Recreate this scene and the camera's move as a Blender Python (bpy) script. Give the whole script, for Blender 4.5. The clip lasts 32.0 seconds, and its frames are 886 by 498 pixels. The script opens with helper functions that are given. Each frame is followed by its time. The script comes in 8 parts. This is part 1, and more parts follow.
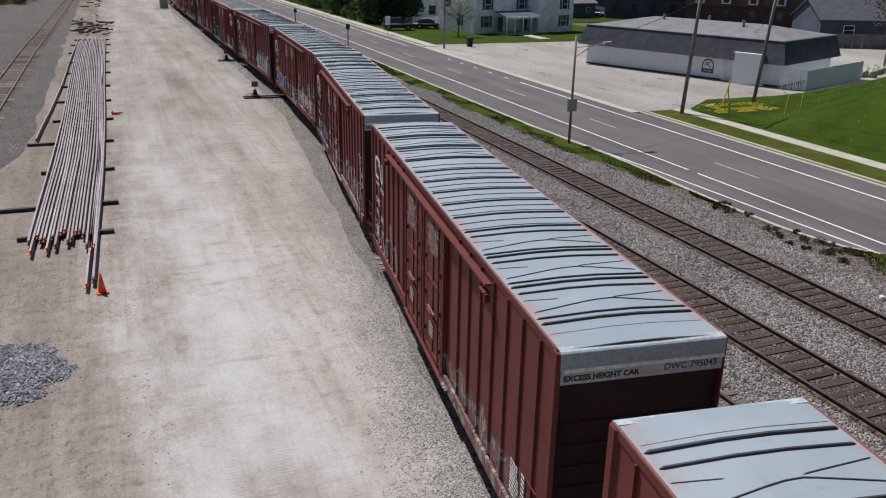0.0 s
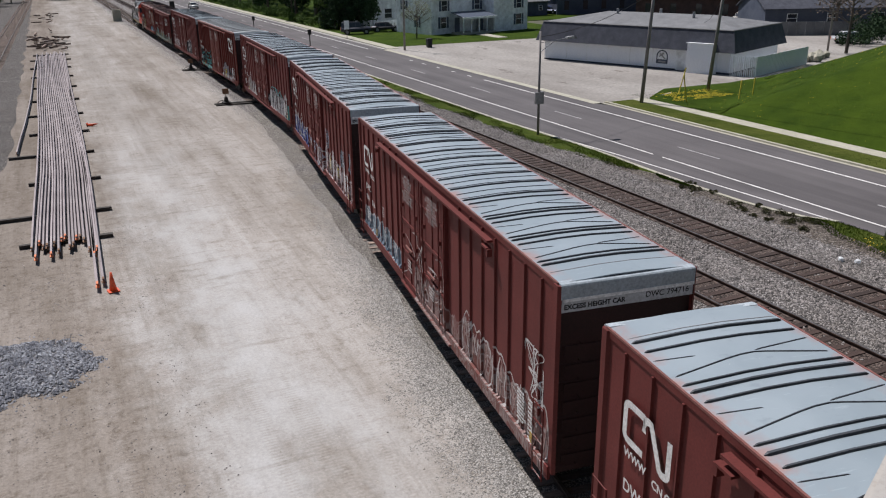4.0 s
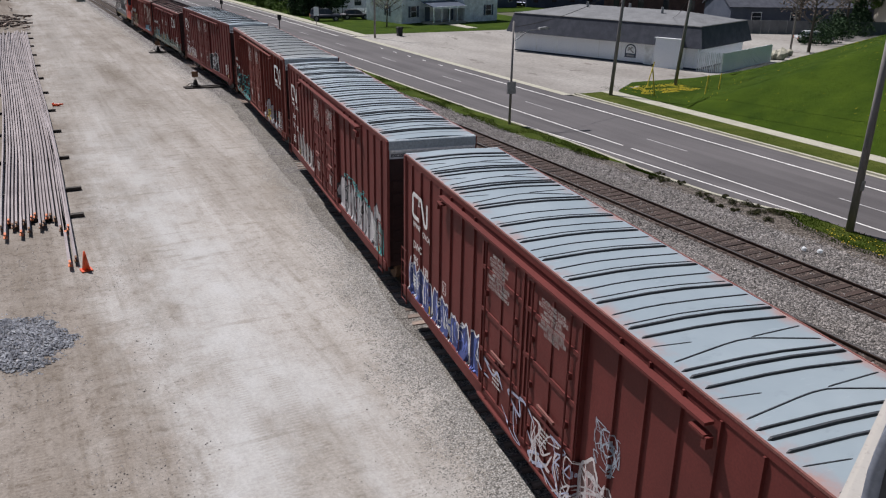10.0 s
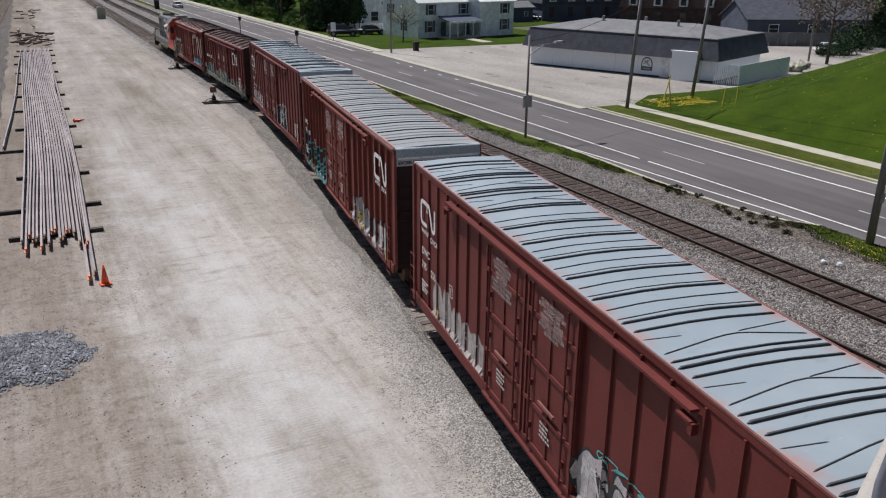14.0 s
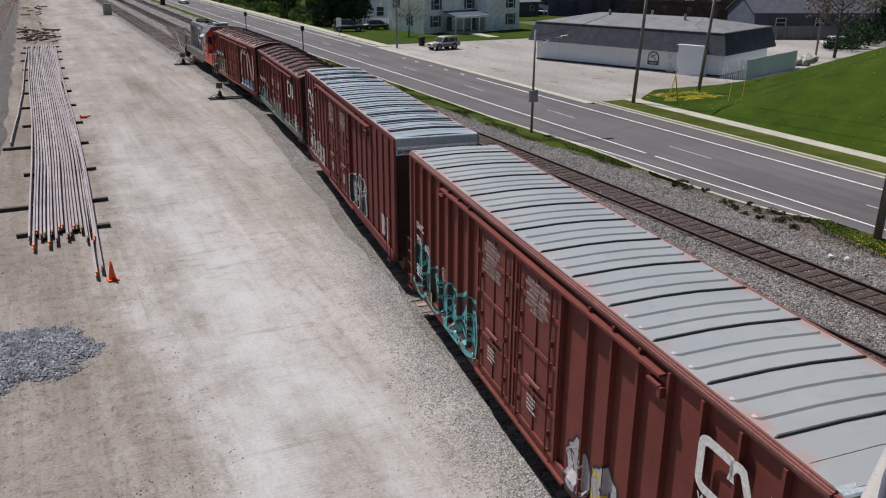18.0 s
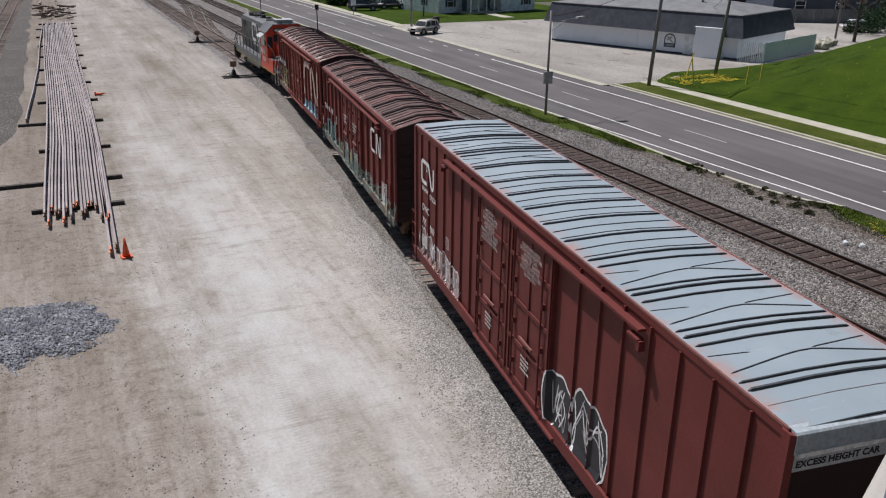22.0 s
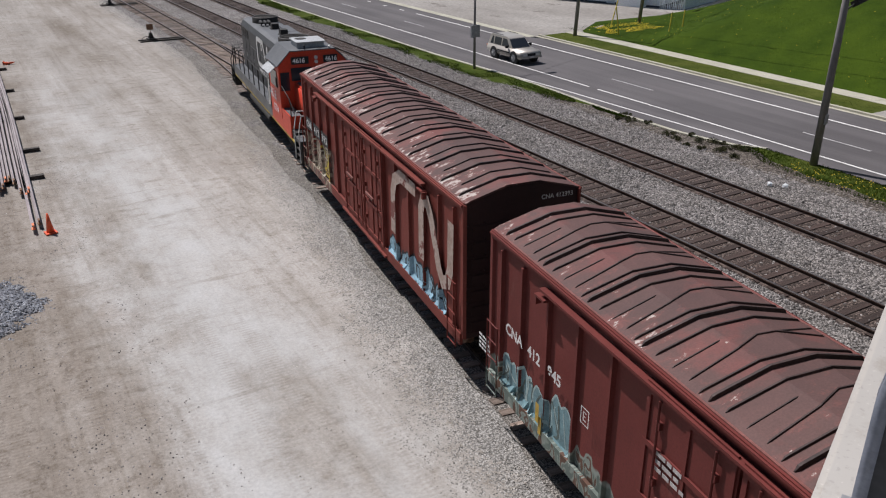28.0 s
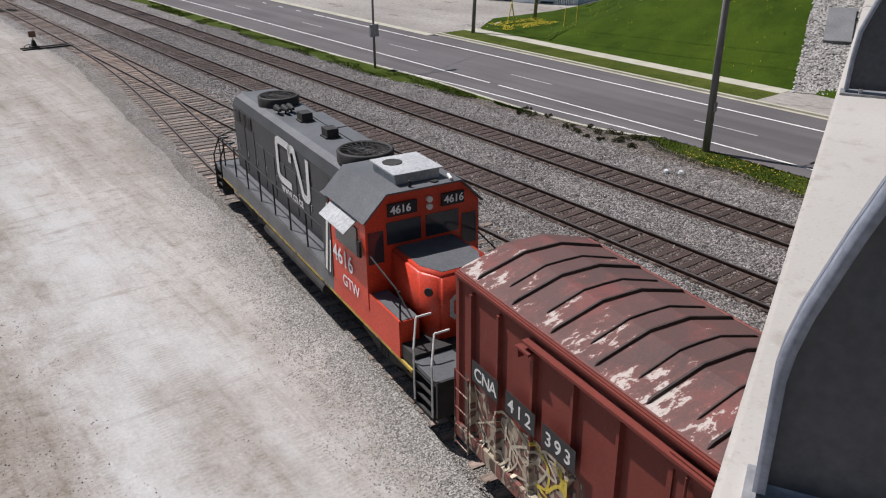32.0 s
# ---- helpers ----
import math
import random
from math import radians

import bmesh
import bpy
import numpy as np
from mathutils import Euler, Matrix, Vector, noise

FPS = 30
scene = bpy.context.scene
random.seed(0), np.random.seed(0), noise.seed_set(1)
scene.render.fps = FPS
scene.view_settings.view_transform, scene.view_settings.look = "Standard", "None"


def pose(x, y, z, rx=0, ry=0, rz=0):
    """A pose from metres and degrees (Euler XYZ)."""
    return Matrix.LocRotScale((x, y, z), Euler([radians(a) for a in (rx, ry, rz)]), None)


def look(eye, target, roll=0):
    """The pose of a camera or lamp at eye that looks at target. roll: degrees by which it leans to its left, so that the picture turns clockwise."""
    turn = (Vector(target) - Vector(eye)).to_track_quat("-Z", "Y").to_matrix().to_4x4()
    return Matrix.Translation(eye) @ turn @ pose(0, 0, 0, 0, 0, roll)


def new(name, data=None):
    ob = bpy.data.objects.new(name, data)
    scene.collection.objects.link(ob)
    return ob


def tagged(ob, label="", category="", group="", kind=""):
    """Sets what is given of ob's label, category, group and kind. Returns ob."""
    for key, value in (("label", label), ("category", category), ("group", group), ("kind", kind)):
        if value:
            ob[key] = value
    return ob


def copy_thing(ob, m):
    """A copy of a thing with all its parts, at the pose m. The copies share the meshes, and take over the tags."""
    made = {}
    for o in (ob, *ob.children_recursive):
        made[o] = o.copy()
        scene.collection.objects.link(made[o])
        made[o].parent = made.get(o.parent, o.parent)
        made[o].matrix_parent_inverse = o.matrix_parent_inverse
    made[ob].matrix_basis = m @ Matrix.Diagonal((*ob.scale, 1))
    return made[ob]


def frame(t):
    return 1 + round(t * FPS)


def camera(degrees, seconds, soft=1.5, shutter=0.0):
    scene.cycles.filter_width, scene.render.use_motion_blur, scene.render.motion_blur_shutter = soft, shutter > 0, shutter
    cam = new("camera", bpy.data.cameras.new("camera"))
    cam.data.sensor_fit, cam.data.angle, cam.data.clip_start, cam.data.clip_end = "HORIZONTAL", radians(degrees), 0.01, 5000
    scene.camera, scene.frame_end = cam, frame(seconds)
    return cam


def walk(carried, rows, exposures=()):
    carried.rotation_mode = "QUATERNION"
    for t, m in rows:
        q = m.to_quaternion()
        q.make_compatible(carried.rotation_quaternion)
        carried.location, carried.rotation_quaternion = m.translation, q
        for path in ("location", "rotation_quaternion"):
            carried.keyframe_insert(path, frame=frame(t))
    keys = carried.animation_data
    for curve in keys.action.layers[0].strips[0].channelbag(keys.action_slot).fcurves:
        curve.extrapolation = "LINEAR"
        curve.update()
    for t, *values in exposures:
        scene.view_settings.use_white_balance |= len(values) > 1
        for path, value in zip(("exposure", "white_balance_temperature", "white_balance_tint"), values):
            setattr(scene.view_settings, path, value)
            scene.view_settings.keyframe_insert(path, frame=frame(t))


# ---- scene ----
cam = camera(56.9, 32.0, soft=1.15)
PATH = [
    (0, (2.386, 1.355, 10.901), (3.086, 3.100, 10.219), 1.04),
    (0.5, (2.215, 1.168, 10.796), (2.928, 2.917, 10.136), -1.25),
    (1, (1.971, 1.033, 10.828), (2.647, 2.789, 10.151), -0.09),
    (1.5, (1.860, 0.730, 10.871), (2.605, 2.473, 10.231), -0.22),
    (2, (1.539, 0.627, 10.837), (2.336, 2.336, 10.173), -0.99),
    (2.5, (1.448, 0.438, 10.894), (2.299, 2.112, 10.204), -0.94),
    (3, (0.963, 0.375, 10.858), (1.892, 1.994, 10.141), 1.18),
    (3.5, (0.807, 0.169, 10.896), (1.675, 1.826, 10.189), -1.03),
    (4, (0.585, 0.074, 10.906), (1.374, 1.783, 10.230), -0.81),
    (4.5, (0.460, -0.059, 10.865), (1.270, 1.640, 10.189), 0.12),
    (6.5, (0.047, -0.089, 10.768), (0.830, 1.627, 10.103), 1.47),
    (7, (0.047, -0.089, 10.768), (0.796, 1.635, 10.083), 0.79),
    (7.5, (0.047, -0.089, 10.768), (0.831, 1.605, 10.051), -0.08),
    (8, (0.047, -0.089, 10.768), (0.934, 1.536, 10.010), 1.87),
    (8.5, (0.047, -0.089, 10.768), (0.920, 1.548, 10.022), -0.01),
    (9, (0.047, -0.089, 10.768), (0.922, 1.552, 10.032), 0.84),
    (9.5, (0.047, -0.089, 10.768), (0.913, 1.565, 10.049), 0.86),
    (10, (0.047, -0.089, 10.768), (0.912, 1.575, 10.072), 0.95),
    (10.5, (0.048, -0.092, 10.768), (0.884, 1.593, 10.089), 0.56),
    (11, (0.050, -0.095, 10.768), (0.884, 1.585, 10.075), 0.60),
    (11.5, (0.052, -0.098, 10.768), (0.894, 1.576, 10.070), 0.38),
    (12, (0.054, -0.102, 10.768), (0.905, 1.570, 10.074), 0.61),
    (12.5, (0.055, -0.105, 10.768), (0.900, 1.574, 10.085), 0.73),
    (13, (0.057, -0.108, 10.768), (0.905, 1.573, 10.093), 0.85),
    (13.5, (0.059, -0.112, 10.768), (0.902, 1.573, 10.099), 0.60),
    (14, (0.061, -0.115, 10.768), (0.894, 1.577, 10.103), 0.43),
    (14.5, (0.061, -0.115, 10.768), (0.882, 1.587, 10.112), -0.14),
    (16.5, (0.061, -0.115, 10.768), (0.893, 1.577, 10.100), 0.07),
    (17, (0.061, -0.115, 10.768), (0.885, 1.579, 10.097), -0.00),
    (17.5, (0.061, -0.115, 10.768), (0.870, 1.587, 10.097), -0.19),
    (18, (0.061, -0.115, 10.768), (0.879, 1.580, 10.092), 0.18),
    (18.5, (0.061, -0.115, 10.768), (0.877, 1.579, 10.086), 0.41),
    (19, (0.061, -0.115, 10.768), (0.892, 1.579, 10.105), 0.41),
    (19.5, (0.061, -0.115, 10.768), (0.888, 1.579, 10.101), 0.39),
    (20, (0.061, -0.115, 10.768), (0.890, 1.577, 10.099), 0.50),
    (20.5, (0.061, -0.115, 10.768), (0.889, 1.578, 10.098), 0.41),
    (21, (0.061, -0.115, 10.768), (0.899, 1.570, 10.091), 0.71),
    (21.5, (0.061, -0.115, 10.768), (0.898, 1.569, 10.087), 0.91),
    (22, (0.061, -0.115, 10.768), (0.846, 1.578, 10.049), 0.60),
    (22.5, (0.055, -0.104, 10.768), (0.866, 1.565, 10.022), 0.56),
    (23, (0.049, -0.093, 10.768), (0.910, 1.514, 9.946), -1.42),
    (23.5, (0.043, -0.083, 10.768), (0.858, 1.547, 9.944), -0.04),
    (24, (0.038, -0.072, 10.768), (0.853, 1.641, 10.135), -0.61),
    (24.5, (0.033, -0.062, 10.768), (0.813, 1.667, 10.134), -2.18),
    (26.5, (0.009, -0.018, 10.768), (0.828, 1.632, 9.990), 0.98),
    (27, (0.009, -0.018, 10.768), (0.854, 1.601, 9.954), 0.03),
    (27.5, (0.009, -0.018, 10.768), (0.916, 1.548, 9.917), 0.44),
    (28, (0.009, -0.018, 10.768), (0.917, 1.567, 9.954), -0.38),
    (28.5, (0.009, -0.018, 10.768), (0.923, 1.567, 9.960), -0.60),
    (29, (0.009, -0.018, 10.768), (0.969, 1.555, 9.991), -0.46),
    (29.5, (0.009, -0.018, 10.768), (0.990, 1.550, 10.007), -0.16),
    (30, (0.009, -0.018, 10.768), (0.998, 1.544, 10.006), -0.22),
    (30.5, (0.009, -0.018, 10.768), (1.007, 1.541, 10.012), -0.12),
    (31, (0.009, -0.018, 10.768), (1.023, 1.517, 9.985), 0.26),
    (31.5, (0.009, -0.018, 10.768), (1.081, 1.470, 9.970), -0.40),
    (32, (0.009, -0.018, 10.768), (1.099, 1.446, 9.950), -0.61),
]
walk(cam, [(t, look(eye, target, roll)) for t, eye, target, roll in PATH], [(0, 0.0), (24.5, 0.0), (26.5, -0.12), (27.2, -0.12), (28.2, 0.0), (30, 0.04), (31, 0.11), (32, 0.11)])

# ---- light ----
SUN = Vector((-0.17, 0.50, 0.85)).normalized()
world = bpy.data.worlds.new("world")
scene.world = world
world.use_nodes = True
wn = world.node_tree.nodes
sky = wn.new("ShaderNodeTexSky")
sky.sky_type = "NISHITA"
sky.sun_disc = False
sky.sun_elevation = math.asin(SUN.z)
sky.sun_rotation = math.atan2(SUN.x, SUN.y)
wn["Background"].inputs["Strength"].default_value = 0.052
world.node_tree.links.new(sky.outputs["Color"], wn["Background"].inputs["Color"])
sun = new("sun", bpy.data.lights.new("sun", "SUN"))
sun.data.energy, sun.data.angle, sun.data.color = 5.0, radians(0.53), (1.0, 0.962, 0.962)
sun.matrix_basis = look(SUN * 60, (0, 0, 0))
scene.view_settings.exposure = 0.0


# ---- materials ----
def node(nt, kind, **kw):
    n = nt.nodes.new("ShaderNode" + kind)
    for k, v in kw.items():
        n.inputs[k].default_value = v
    return n


def ramp(nt, fac, stops):
    r = nt.nodes.new("ShaderNodeValToRGB")
    while len(r.color_ramp.elements) < len(stops):
        r.color_ramp.elements.new(0.5)
    for e, (p, c) in zip(r.color_ramp.elements, stops):
        e.position, e.color = p, (*c, 1) if len(c) == 3 else c
    nt.links.new(fac, r.inputs["Fac"])
    return r.outputs["Color"]


def mixed(nt, kind, fac, a, b):
    m = nt.nodes.new("ShaderNodeMix")
    m.data_type, m.blend_type = "RGBA", kind
    for slot, v in ((0, fac), (6, a), (7, b)):
        if hasattr(v, "is_output"):
            nt.links.new(v, m.inputs[slot])
        else:
            m.inputs[slot].default_value = v if slot == 0 else (*v, 1)
    return m.outputs[2]


def coords(nt, scale=(1, 1, 1)):
    tc = nt.nodes.new("ShaderNodeTexCoord")
    mp = nt.nodes.new("ShaderNodeMapping")
    mp.inputs["Scale"].default_value = scale
    nt.links.new(tc.outputs["Object"], mp.inputs["Vector"])
    return mp.outputs["Vector"]


def noise_tex(nt, vec, scale, detail=4, rough=0.55):
    n = node(nt, "TexNoise", Scale=scale, Detail=detail, Roughness=rough)
    nt.links.new(vec, n.inputs["Vector"])
    return n.outputs["Fac"]


def base(name, rough=0.7, metal=0.0, spec=0.5):
    m = bpy.data.materials.new(name)
    m.use_nodes = True
    nt = m.node_tree
    b = nt.nodes["Principled BSDF"]
    b.inputs["Roughness"].default_value = rough
    b.inputs["Metallic"].default_value = metal
    b.inputs["Specular IOR Level"].default_value = spec
    return m, nt, b


def bumped(nt, b, height, strength, distance):
    k = node(nt, "Bump", Strength=strength, Distance=distance)
    nt.links.new(height, k.inputs["Height"])
    nt.links.new(k.outputs["Normal"], b.inputs["Normal"])


def surf(name, c1, c2, scale=1.5, fine=30.0, rough=0.7, metal=0.0, spec=0.5, bump=0.3, dist=0.01, stretch=(1, 1, 1), spots=None, vary=0.0, streak=None, islands=False):
    """A surface of two colours in a coarse grain, darkened by a fine one; spots: (colour, share, scale); streak: (colour, share) running down."""
    m, nt, b = base(name, rough, metal, spec)
    vec = coords(nt, stretch)
    big, small = noise_tex(nt, vec, scale, 5, 0.6), noise_tex(nt, vec, fine, 3, 0.6)
    col = ramp(nt, big, [(0.33, c1), (0.67, c2)])
    shade = ramp(nt, small, [(0.3, (0.72,) * 3), (0.7, (1.12,) * 3)])
    col = mixed(nt, "MULTIPLY", 1.0, col, shade)
    if spots:
        c, share, sc = spots
        f = noise_tex(nt, vec, sc, 6, 0.7)
        mask = ramp(nt, f, [(1 - share - 0.02, (0,) * 3), (1 - share + 0.02, (1,) * 3)])
        col = mixed(nt, "MIX", mask, col, c)
    if streak:
        c, share = streak
        f = noise_tex(nt, coords(nt, (3.0, 3.0, 0.25)), 1.6, 5, 0.65)
        mask = ramp(nt, f, [(1 - share - 0.06, (0,) * 3), (1 - share + 0.10, (0.8,) * 3)])
        col = mixed(nt, "MIX", mask, col, c)
    if vary or islands:
        src = nt.nodes.new("ShaderNodeNewGeometry").outputs["Random Per Island"] if islands else nt.nodes.new("ShaderNodeObjectInfo").outputs["Random"]
        v = vary or 0.3
        col = mixed(nt, "MULTIPLY", 1.0, col, ramp(nt, src, [(0.0, (1 - v,) * 3), (1.0, (1 + v,) * 3)]))
    nt.links.new(col, b.inputs["Base Color"])
    if bump:
        bumped(nt, b, small, bump, dist)
    return m


def plain(name, c, rough=0.5, metal=0.0, glow=0.0, spec=0.5):
    m, nt, b = base(name, rough, metal, spec)
    vec = coords(nt)
    f = noise_tex(nt, vec, 6.0, 4, 0.6)
    col = ramp(nt, f, [(0.3, tuple(x * 0.86 for x in c)), (0.7, tuple(min(1, x * 1.08) for x in c))])
    nt.links.new(col, b.inputs["Base Color"])
    if glow:
        b.inputs["Emission Color"].default_value = (*c, 1)
        b.inputs["Emission Strength"].default_value = glow
    return m


def yard_material():
    m, nt, b = base("packed_limestone", 0.95, 0, 0.2)
    vec = coords(nt)
    lanes = noise_tex(nt, coords(nt, (1.0, 0.06, 1.0)), 0.55, 4, 0.6)
    blot = noise_tex(nt, coords(nt, (1.0, 0.45, 1.0)), 0.22, 6, 0.62)
    col = ramp(nt, lanes, [(0.30, (0.325, 0.305, 0.284)), (0.47, (0.392, 0.374, 0.355)), (0.66, (0.468, 0.456, 0.446))])
    dirt = ramp(nt, blot, [(0.33, (0.70, 0.66, 0.61)), (0.5, (0.93, 0.91, 0.89)), (0.68, (1.06, 1.045, 1.03))])
    col = mixed(nt, "MULTIPLY", 1.0, col, dirt)
    rut = noise_tex(nt, coords(nt, (2.6, 0.10, 1.0)), 1.1, 5, 0.7)
    col = mixed(nt, "MULTIPLY", 0.55, col, ramp(nt, rut, [(0.38, (0.76, 0.735, 0.70)), (0.48, (1, 1, 1)), (0.60, (1, 1, 1)), (0.68, (1.10, 1.10, 1.11))]))
    trail = noise_tex(nt, coords(nt, (5.5, 0.16, 1.0)), 1.0, 6, 0.72)
    col = mixed(nt, "MULTIPLY", 0.4, col, ramp(nt, trail, [(0.34, (0.74, 0.715, 0.68)), (0.43, (1, 1, 1)), (0.62, (1, 1, 1)), (0.70, (1.12, 1.12, 1.13))]))
    wash = noise_tex(nt, coords(nt, (0.5, 2.4, 1.0)), 0.9, 6, 0.7)
    col = mixed(nt, "MULTIPLY", 0.75, col, ramp(nt, wash, [(0.33, (0.72, 0.69, 0.64)), (0.42, (1, 1, 1))]))
    scuff = noise_tex(nt, coords(nt, (0.42, 1.9, 1.0)), 0.8, 5, 0.62)
    # browner, stonier dirt towards the rail strings
    sep = nt.nodes.new("ShaderNodeSeparateXYZ")
    nt.links.new(vec, sep.inputs[0])
    wob = noise_tex(nt, coords(nt, (1.0, 0.5, 1.0)), 0.45, 6, 0.7)
    edge = nt.nodes.new("ShaderNodeMath")
    edge.operation = "MULTIPLY_ADD"
    nt.links.new(wob, edge.inputs[0])
    edge.inputs[1].default_value = 9.0
    nt.links.new(sep.outputs["X"], edge.inputs[2])
    side = nt.nodes.new("ShaderNodeMapRange")
    side.inputs["From Min"].default_value, side.inputs["From Max"].default_value = 4.6, 7.6
    side.inputs["To Min"].default_value, side.inputs["To Max"].default_value = 1.0, 0.0
    nt.links.new(edge.outputs[0], side.inputs["Value"])
    col = mixed(nt, "MULTIPLY", side.outputs[0], col, (0.72, 0.675, 0.635))
    crumb = noise_tex(nt, coords(nt, (1.0, 0.7, 1.0)), 3.2, 9, 0.78)
    col = mixed(nt, "MULTIPLY", side.outputs[0], col, ramp(nt, crumb, [(0.36, (0.62, 0.60, 0.58)), (0.47, (1.0, 1.0, 1.0)), (0.62, (1.0, 1.0, 1.0)), (0.70, (1.22, 1.21, 1.20))]))
    clod = noise_tex(nt, vec, 2.3, 7, 0.72)
    col = mixed(nt, "MULTIPLY", 1.0, col, ramp(nt, clod, [(0.34, (0.72, 0.69, 0.65)), (0.46, (0.98, 0.98, 0.98)), (0.70, (1.08, 1.08, 1.08))]))
    scar = noise_tex(nt, coords(nt, (0.9, 0.30, 1.0)), 0.75, 8, 0.74)
    col = mixed(nt, "MIX", ramp(nt, scar, [(0.60, (0, 0, 0)), (0.66, (0.55, 0.55, 0.55))]), col, (0.245, 0.215, 0.185))
    churn = noise_tex(nt, coords(nt, (1.0, 0.6, 1.0)), 1.5, 10, 0.82)
    patchy = noise_tex(nt, coords(nt, (1.0, 0.5, 1.0)), 0.3, 3, 0.5)
    col = mixed(nt, "MULTIPLY", ramp(nt, patchy, [(0.40, (0.25,) * 3), (0.56, (1.0,) * 3)]), col, ramp(nt, churn, [(0.31, (0.56, 0.53, 0.49)), (0.43, (0.96, 0.95, 0.94)), (0.58, (1.0,) * 3), (0.68, (1.20, 1.20, 1.20))]))
    grain = noise_tex(nt, vec, 11.0, 8, 0.78)
    col = mixed(nt, "MULTIPLY", 1.0, col, ramp(nt, grain, [(0.34, (0.74, 0.73, 0.72)), (0.66, (1.12, 1.12, 1.12))]))
    # pale worn drive down the middle
    worn = nt.nodes.new("ShaderNodeMapRange")
    worn.interpolation_type = "SMOOTHSTEP"
    worn.inputs["From Min"].default_value, worn.inputs["From Max"].default_value = 3.4, 0.5
    off = nt.nodes.new("ShaderNodeMath")
    off.operation = "MULTIPLY_ADD"
    nt.links.new(wob, off.inputs[0])
    off.inputs[1].default_value = 6.0
    nt.links.new(sep.outputs["X"], off.inputs[2])
    mid = nt.nodes.new("ShaderNodeMath")
    mid.operation = "SUBTRACT"
    nt.links.new(off.outputs[0], mid.inputs[0])
    mid.inputs[1].default_value = 7.3
    away = nt.nodes.new("ShaderNodeMath")
    away.operation = "ABSOLUTE"
    nt.links.new(mid.outputs[0], away.inputs[0])
    nt.links.new(away.outputs[0], worn.inputs["Value"])
    cloud = noise_tex(nt, coords(nt, (1.0, 0.5, 1.0)), 0.5, 5, 0.6)
    near = nt.nodes.new("ShaderNodeMapRange")
    near.inputs["From Min"].default_value, near.inputs["From Max"].default_value = 28.0, 62.0
    near.inputs["To Min"].default_value, near.inputs["To Max"].default_value = 1.0, 0.25
    nt.links.new(sep.outputs["Y"], near.inputs["Value"])
    pale = mixed(nt, "MULTIPLY", 1.0, mixed(nt, "MULTIPLY", 1.0, worn.outputs[0], near.outputs[0]), ramp(nt, cloud, [(0.36, (0.1,) * 3), (0.62, (0.85,) * 3)]))
    col = mixed(nt, "MIX", pale, col, mixed(nt, "MULTIPLY", 1.0, (0.492, 0.490, 0.486), ramp(nt, grain, [(0.32, (0.82,) * 3), (0.68, (1.07,) * 3)])))
    col = mixed(nt, "MULTIPLY", 1.0, col, ramp(nt, scuff, [(0.30, (0.78, 0.76, 0.73)), (0.42, (1.0, 1.0, 1.0))]))
    col = mixed(nt, "MULTIPLY", 1.0, col, ramp(nt, near.outputs[0], [(0.25, (0.84, 0.825, 0.81)), (1.0, (1.0, 1.0, 1.0))]))
    # grey gravel that creeps in from the siding
    slope = nt.nodes.new("ShaderNodeMath")
    slope.operation = "MULTIPLY_ADD"
    nt.links.new(sep.outputs["Y"], slope.inputs[0])
    slope.inputs[1].default_value, slope.inputs[2].default_value = 0.135, 8.075
    cap = nt.nodes.new("ShaderNodeMath")
    cap.operation = "MINIMUM"
    nt.links.new(slope.outputs[0], cap.inputs[0])
    cap.inputs[1].default_value = 15.3
    gap = nt.nodes.new("ShaderNodeMath")
    gap.operation = "SUBTRACT"
    nt.links.new(sep.outputs["X"], gap.inputs[0])
    nt.links.new(cap.outputs[0], gap.inputs[1])
    creep = nt.nodes.new("ShaderNodeMath")
    creep.operation = "MULTIPLY_ADD"
    nt.links.new(noise_tex(nt, coords(nt, (1.0, 0.6, 1.0)), 0.9, 6, 0.7), creep.inputs[0])
    creep.inputs[1].default_value = 3.2
    nt.links.new(gap.outputs[0], creep.inputs[2])
    strewn = nt.nodes.new("ShaderNodeMapRange")
    strewn.inputs["From Min"].default_value, strewn.inputs["From Max"].default_value = -1.7, -0.1
    nt.links.new(creep.outputs[0], strewn.inputs["Value"])
    vo = node(nt, "TexVoronoi", Scale=29.0)
    nt.links.new(vec, vo.inputs["Vector"])
    one = nt.nodes.new("ShaderNodeSeparateColor")
    nt.links.new(vo.outputs["Color"], one.inputs["Color"])
    chips = ramp(nt, one.outputs["Red"], [(0.0, (0.15, 0.142, 0.132)), (0.5, (0.30, 0.285, 0.268)), (1.0, (0.44, 0.42, 0.40))])
    chips = mixed(nt, "MULTIPLY", 1.0, chips, ramp(nt, vo.outputs["Distance"], [(0.3, (1.1,) * 3), (0.75, (0.4,) * 3)]))
    sparse = nt.nodes.new("ShaderNodeMath")
    sparse.operation = "LESS_THAN"
    nt.links.new(one.outputs["Green"], sparse.inputs[0])
    nt.links.new(strewn.outputs[0], sparse.inputs[1])
    col = mixed(nt, "MIX", sparse.outputs[0], col, chips)
    # tread prints of heavy tyres
    wave = node(nt, "TexWave", Scale=2.6, Distortion=0.8)
    wave.bands_direction = "Y"
    nt.links.new(vec, wave.inputs["Vector"])
    lane = noise_tex(nt, coords(nt, (1.5, 0.05, 1.0)), 0.9, 2, 0.5)
    tread = mixed(nt, "MULTIPLY", 1.0, ramp(nt, lane, [(0.58, (0,) * 3), (0.60, (0.4,) * 3), (0.66, (0.4,) * 3), (0.68, (0,) * 3)]), ramp(nt, wave.outputs["Fac"], [(0.45, (0,) * 3), (0.6, (1,) * 3)]))
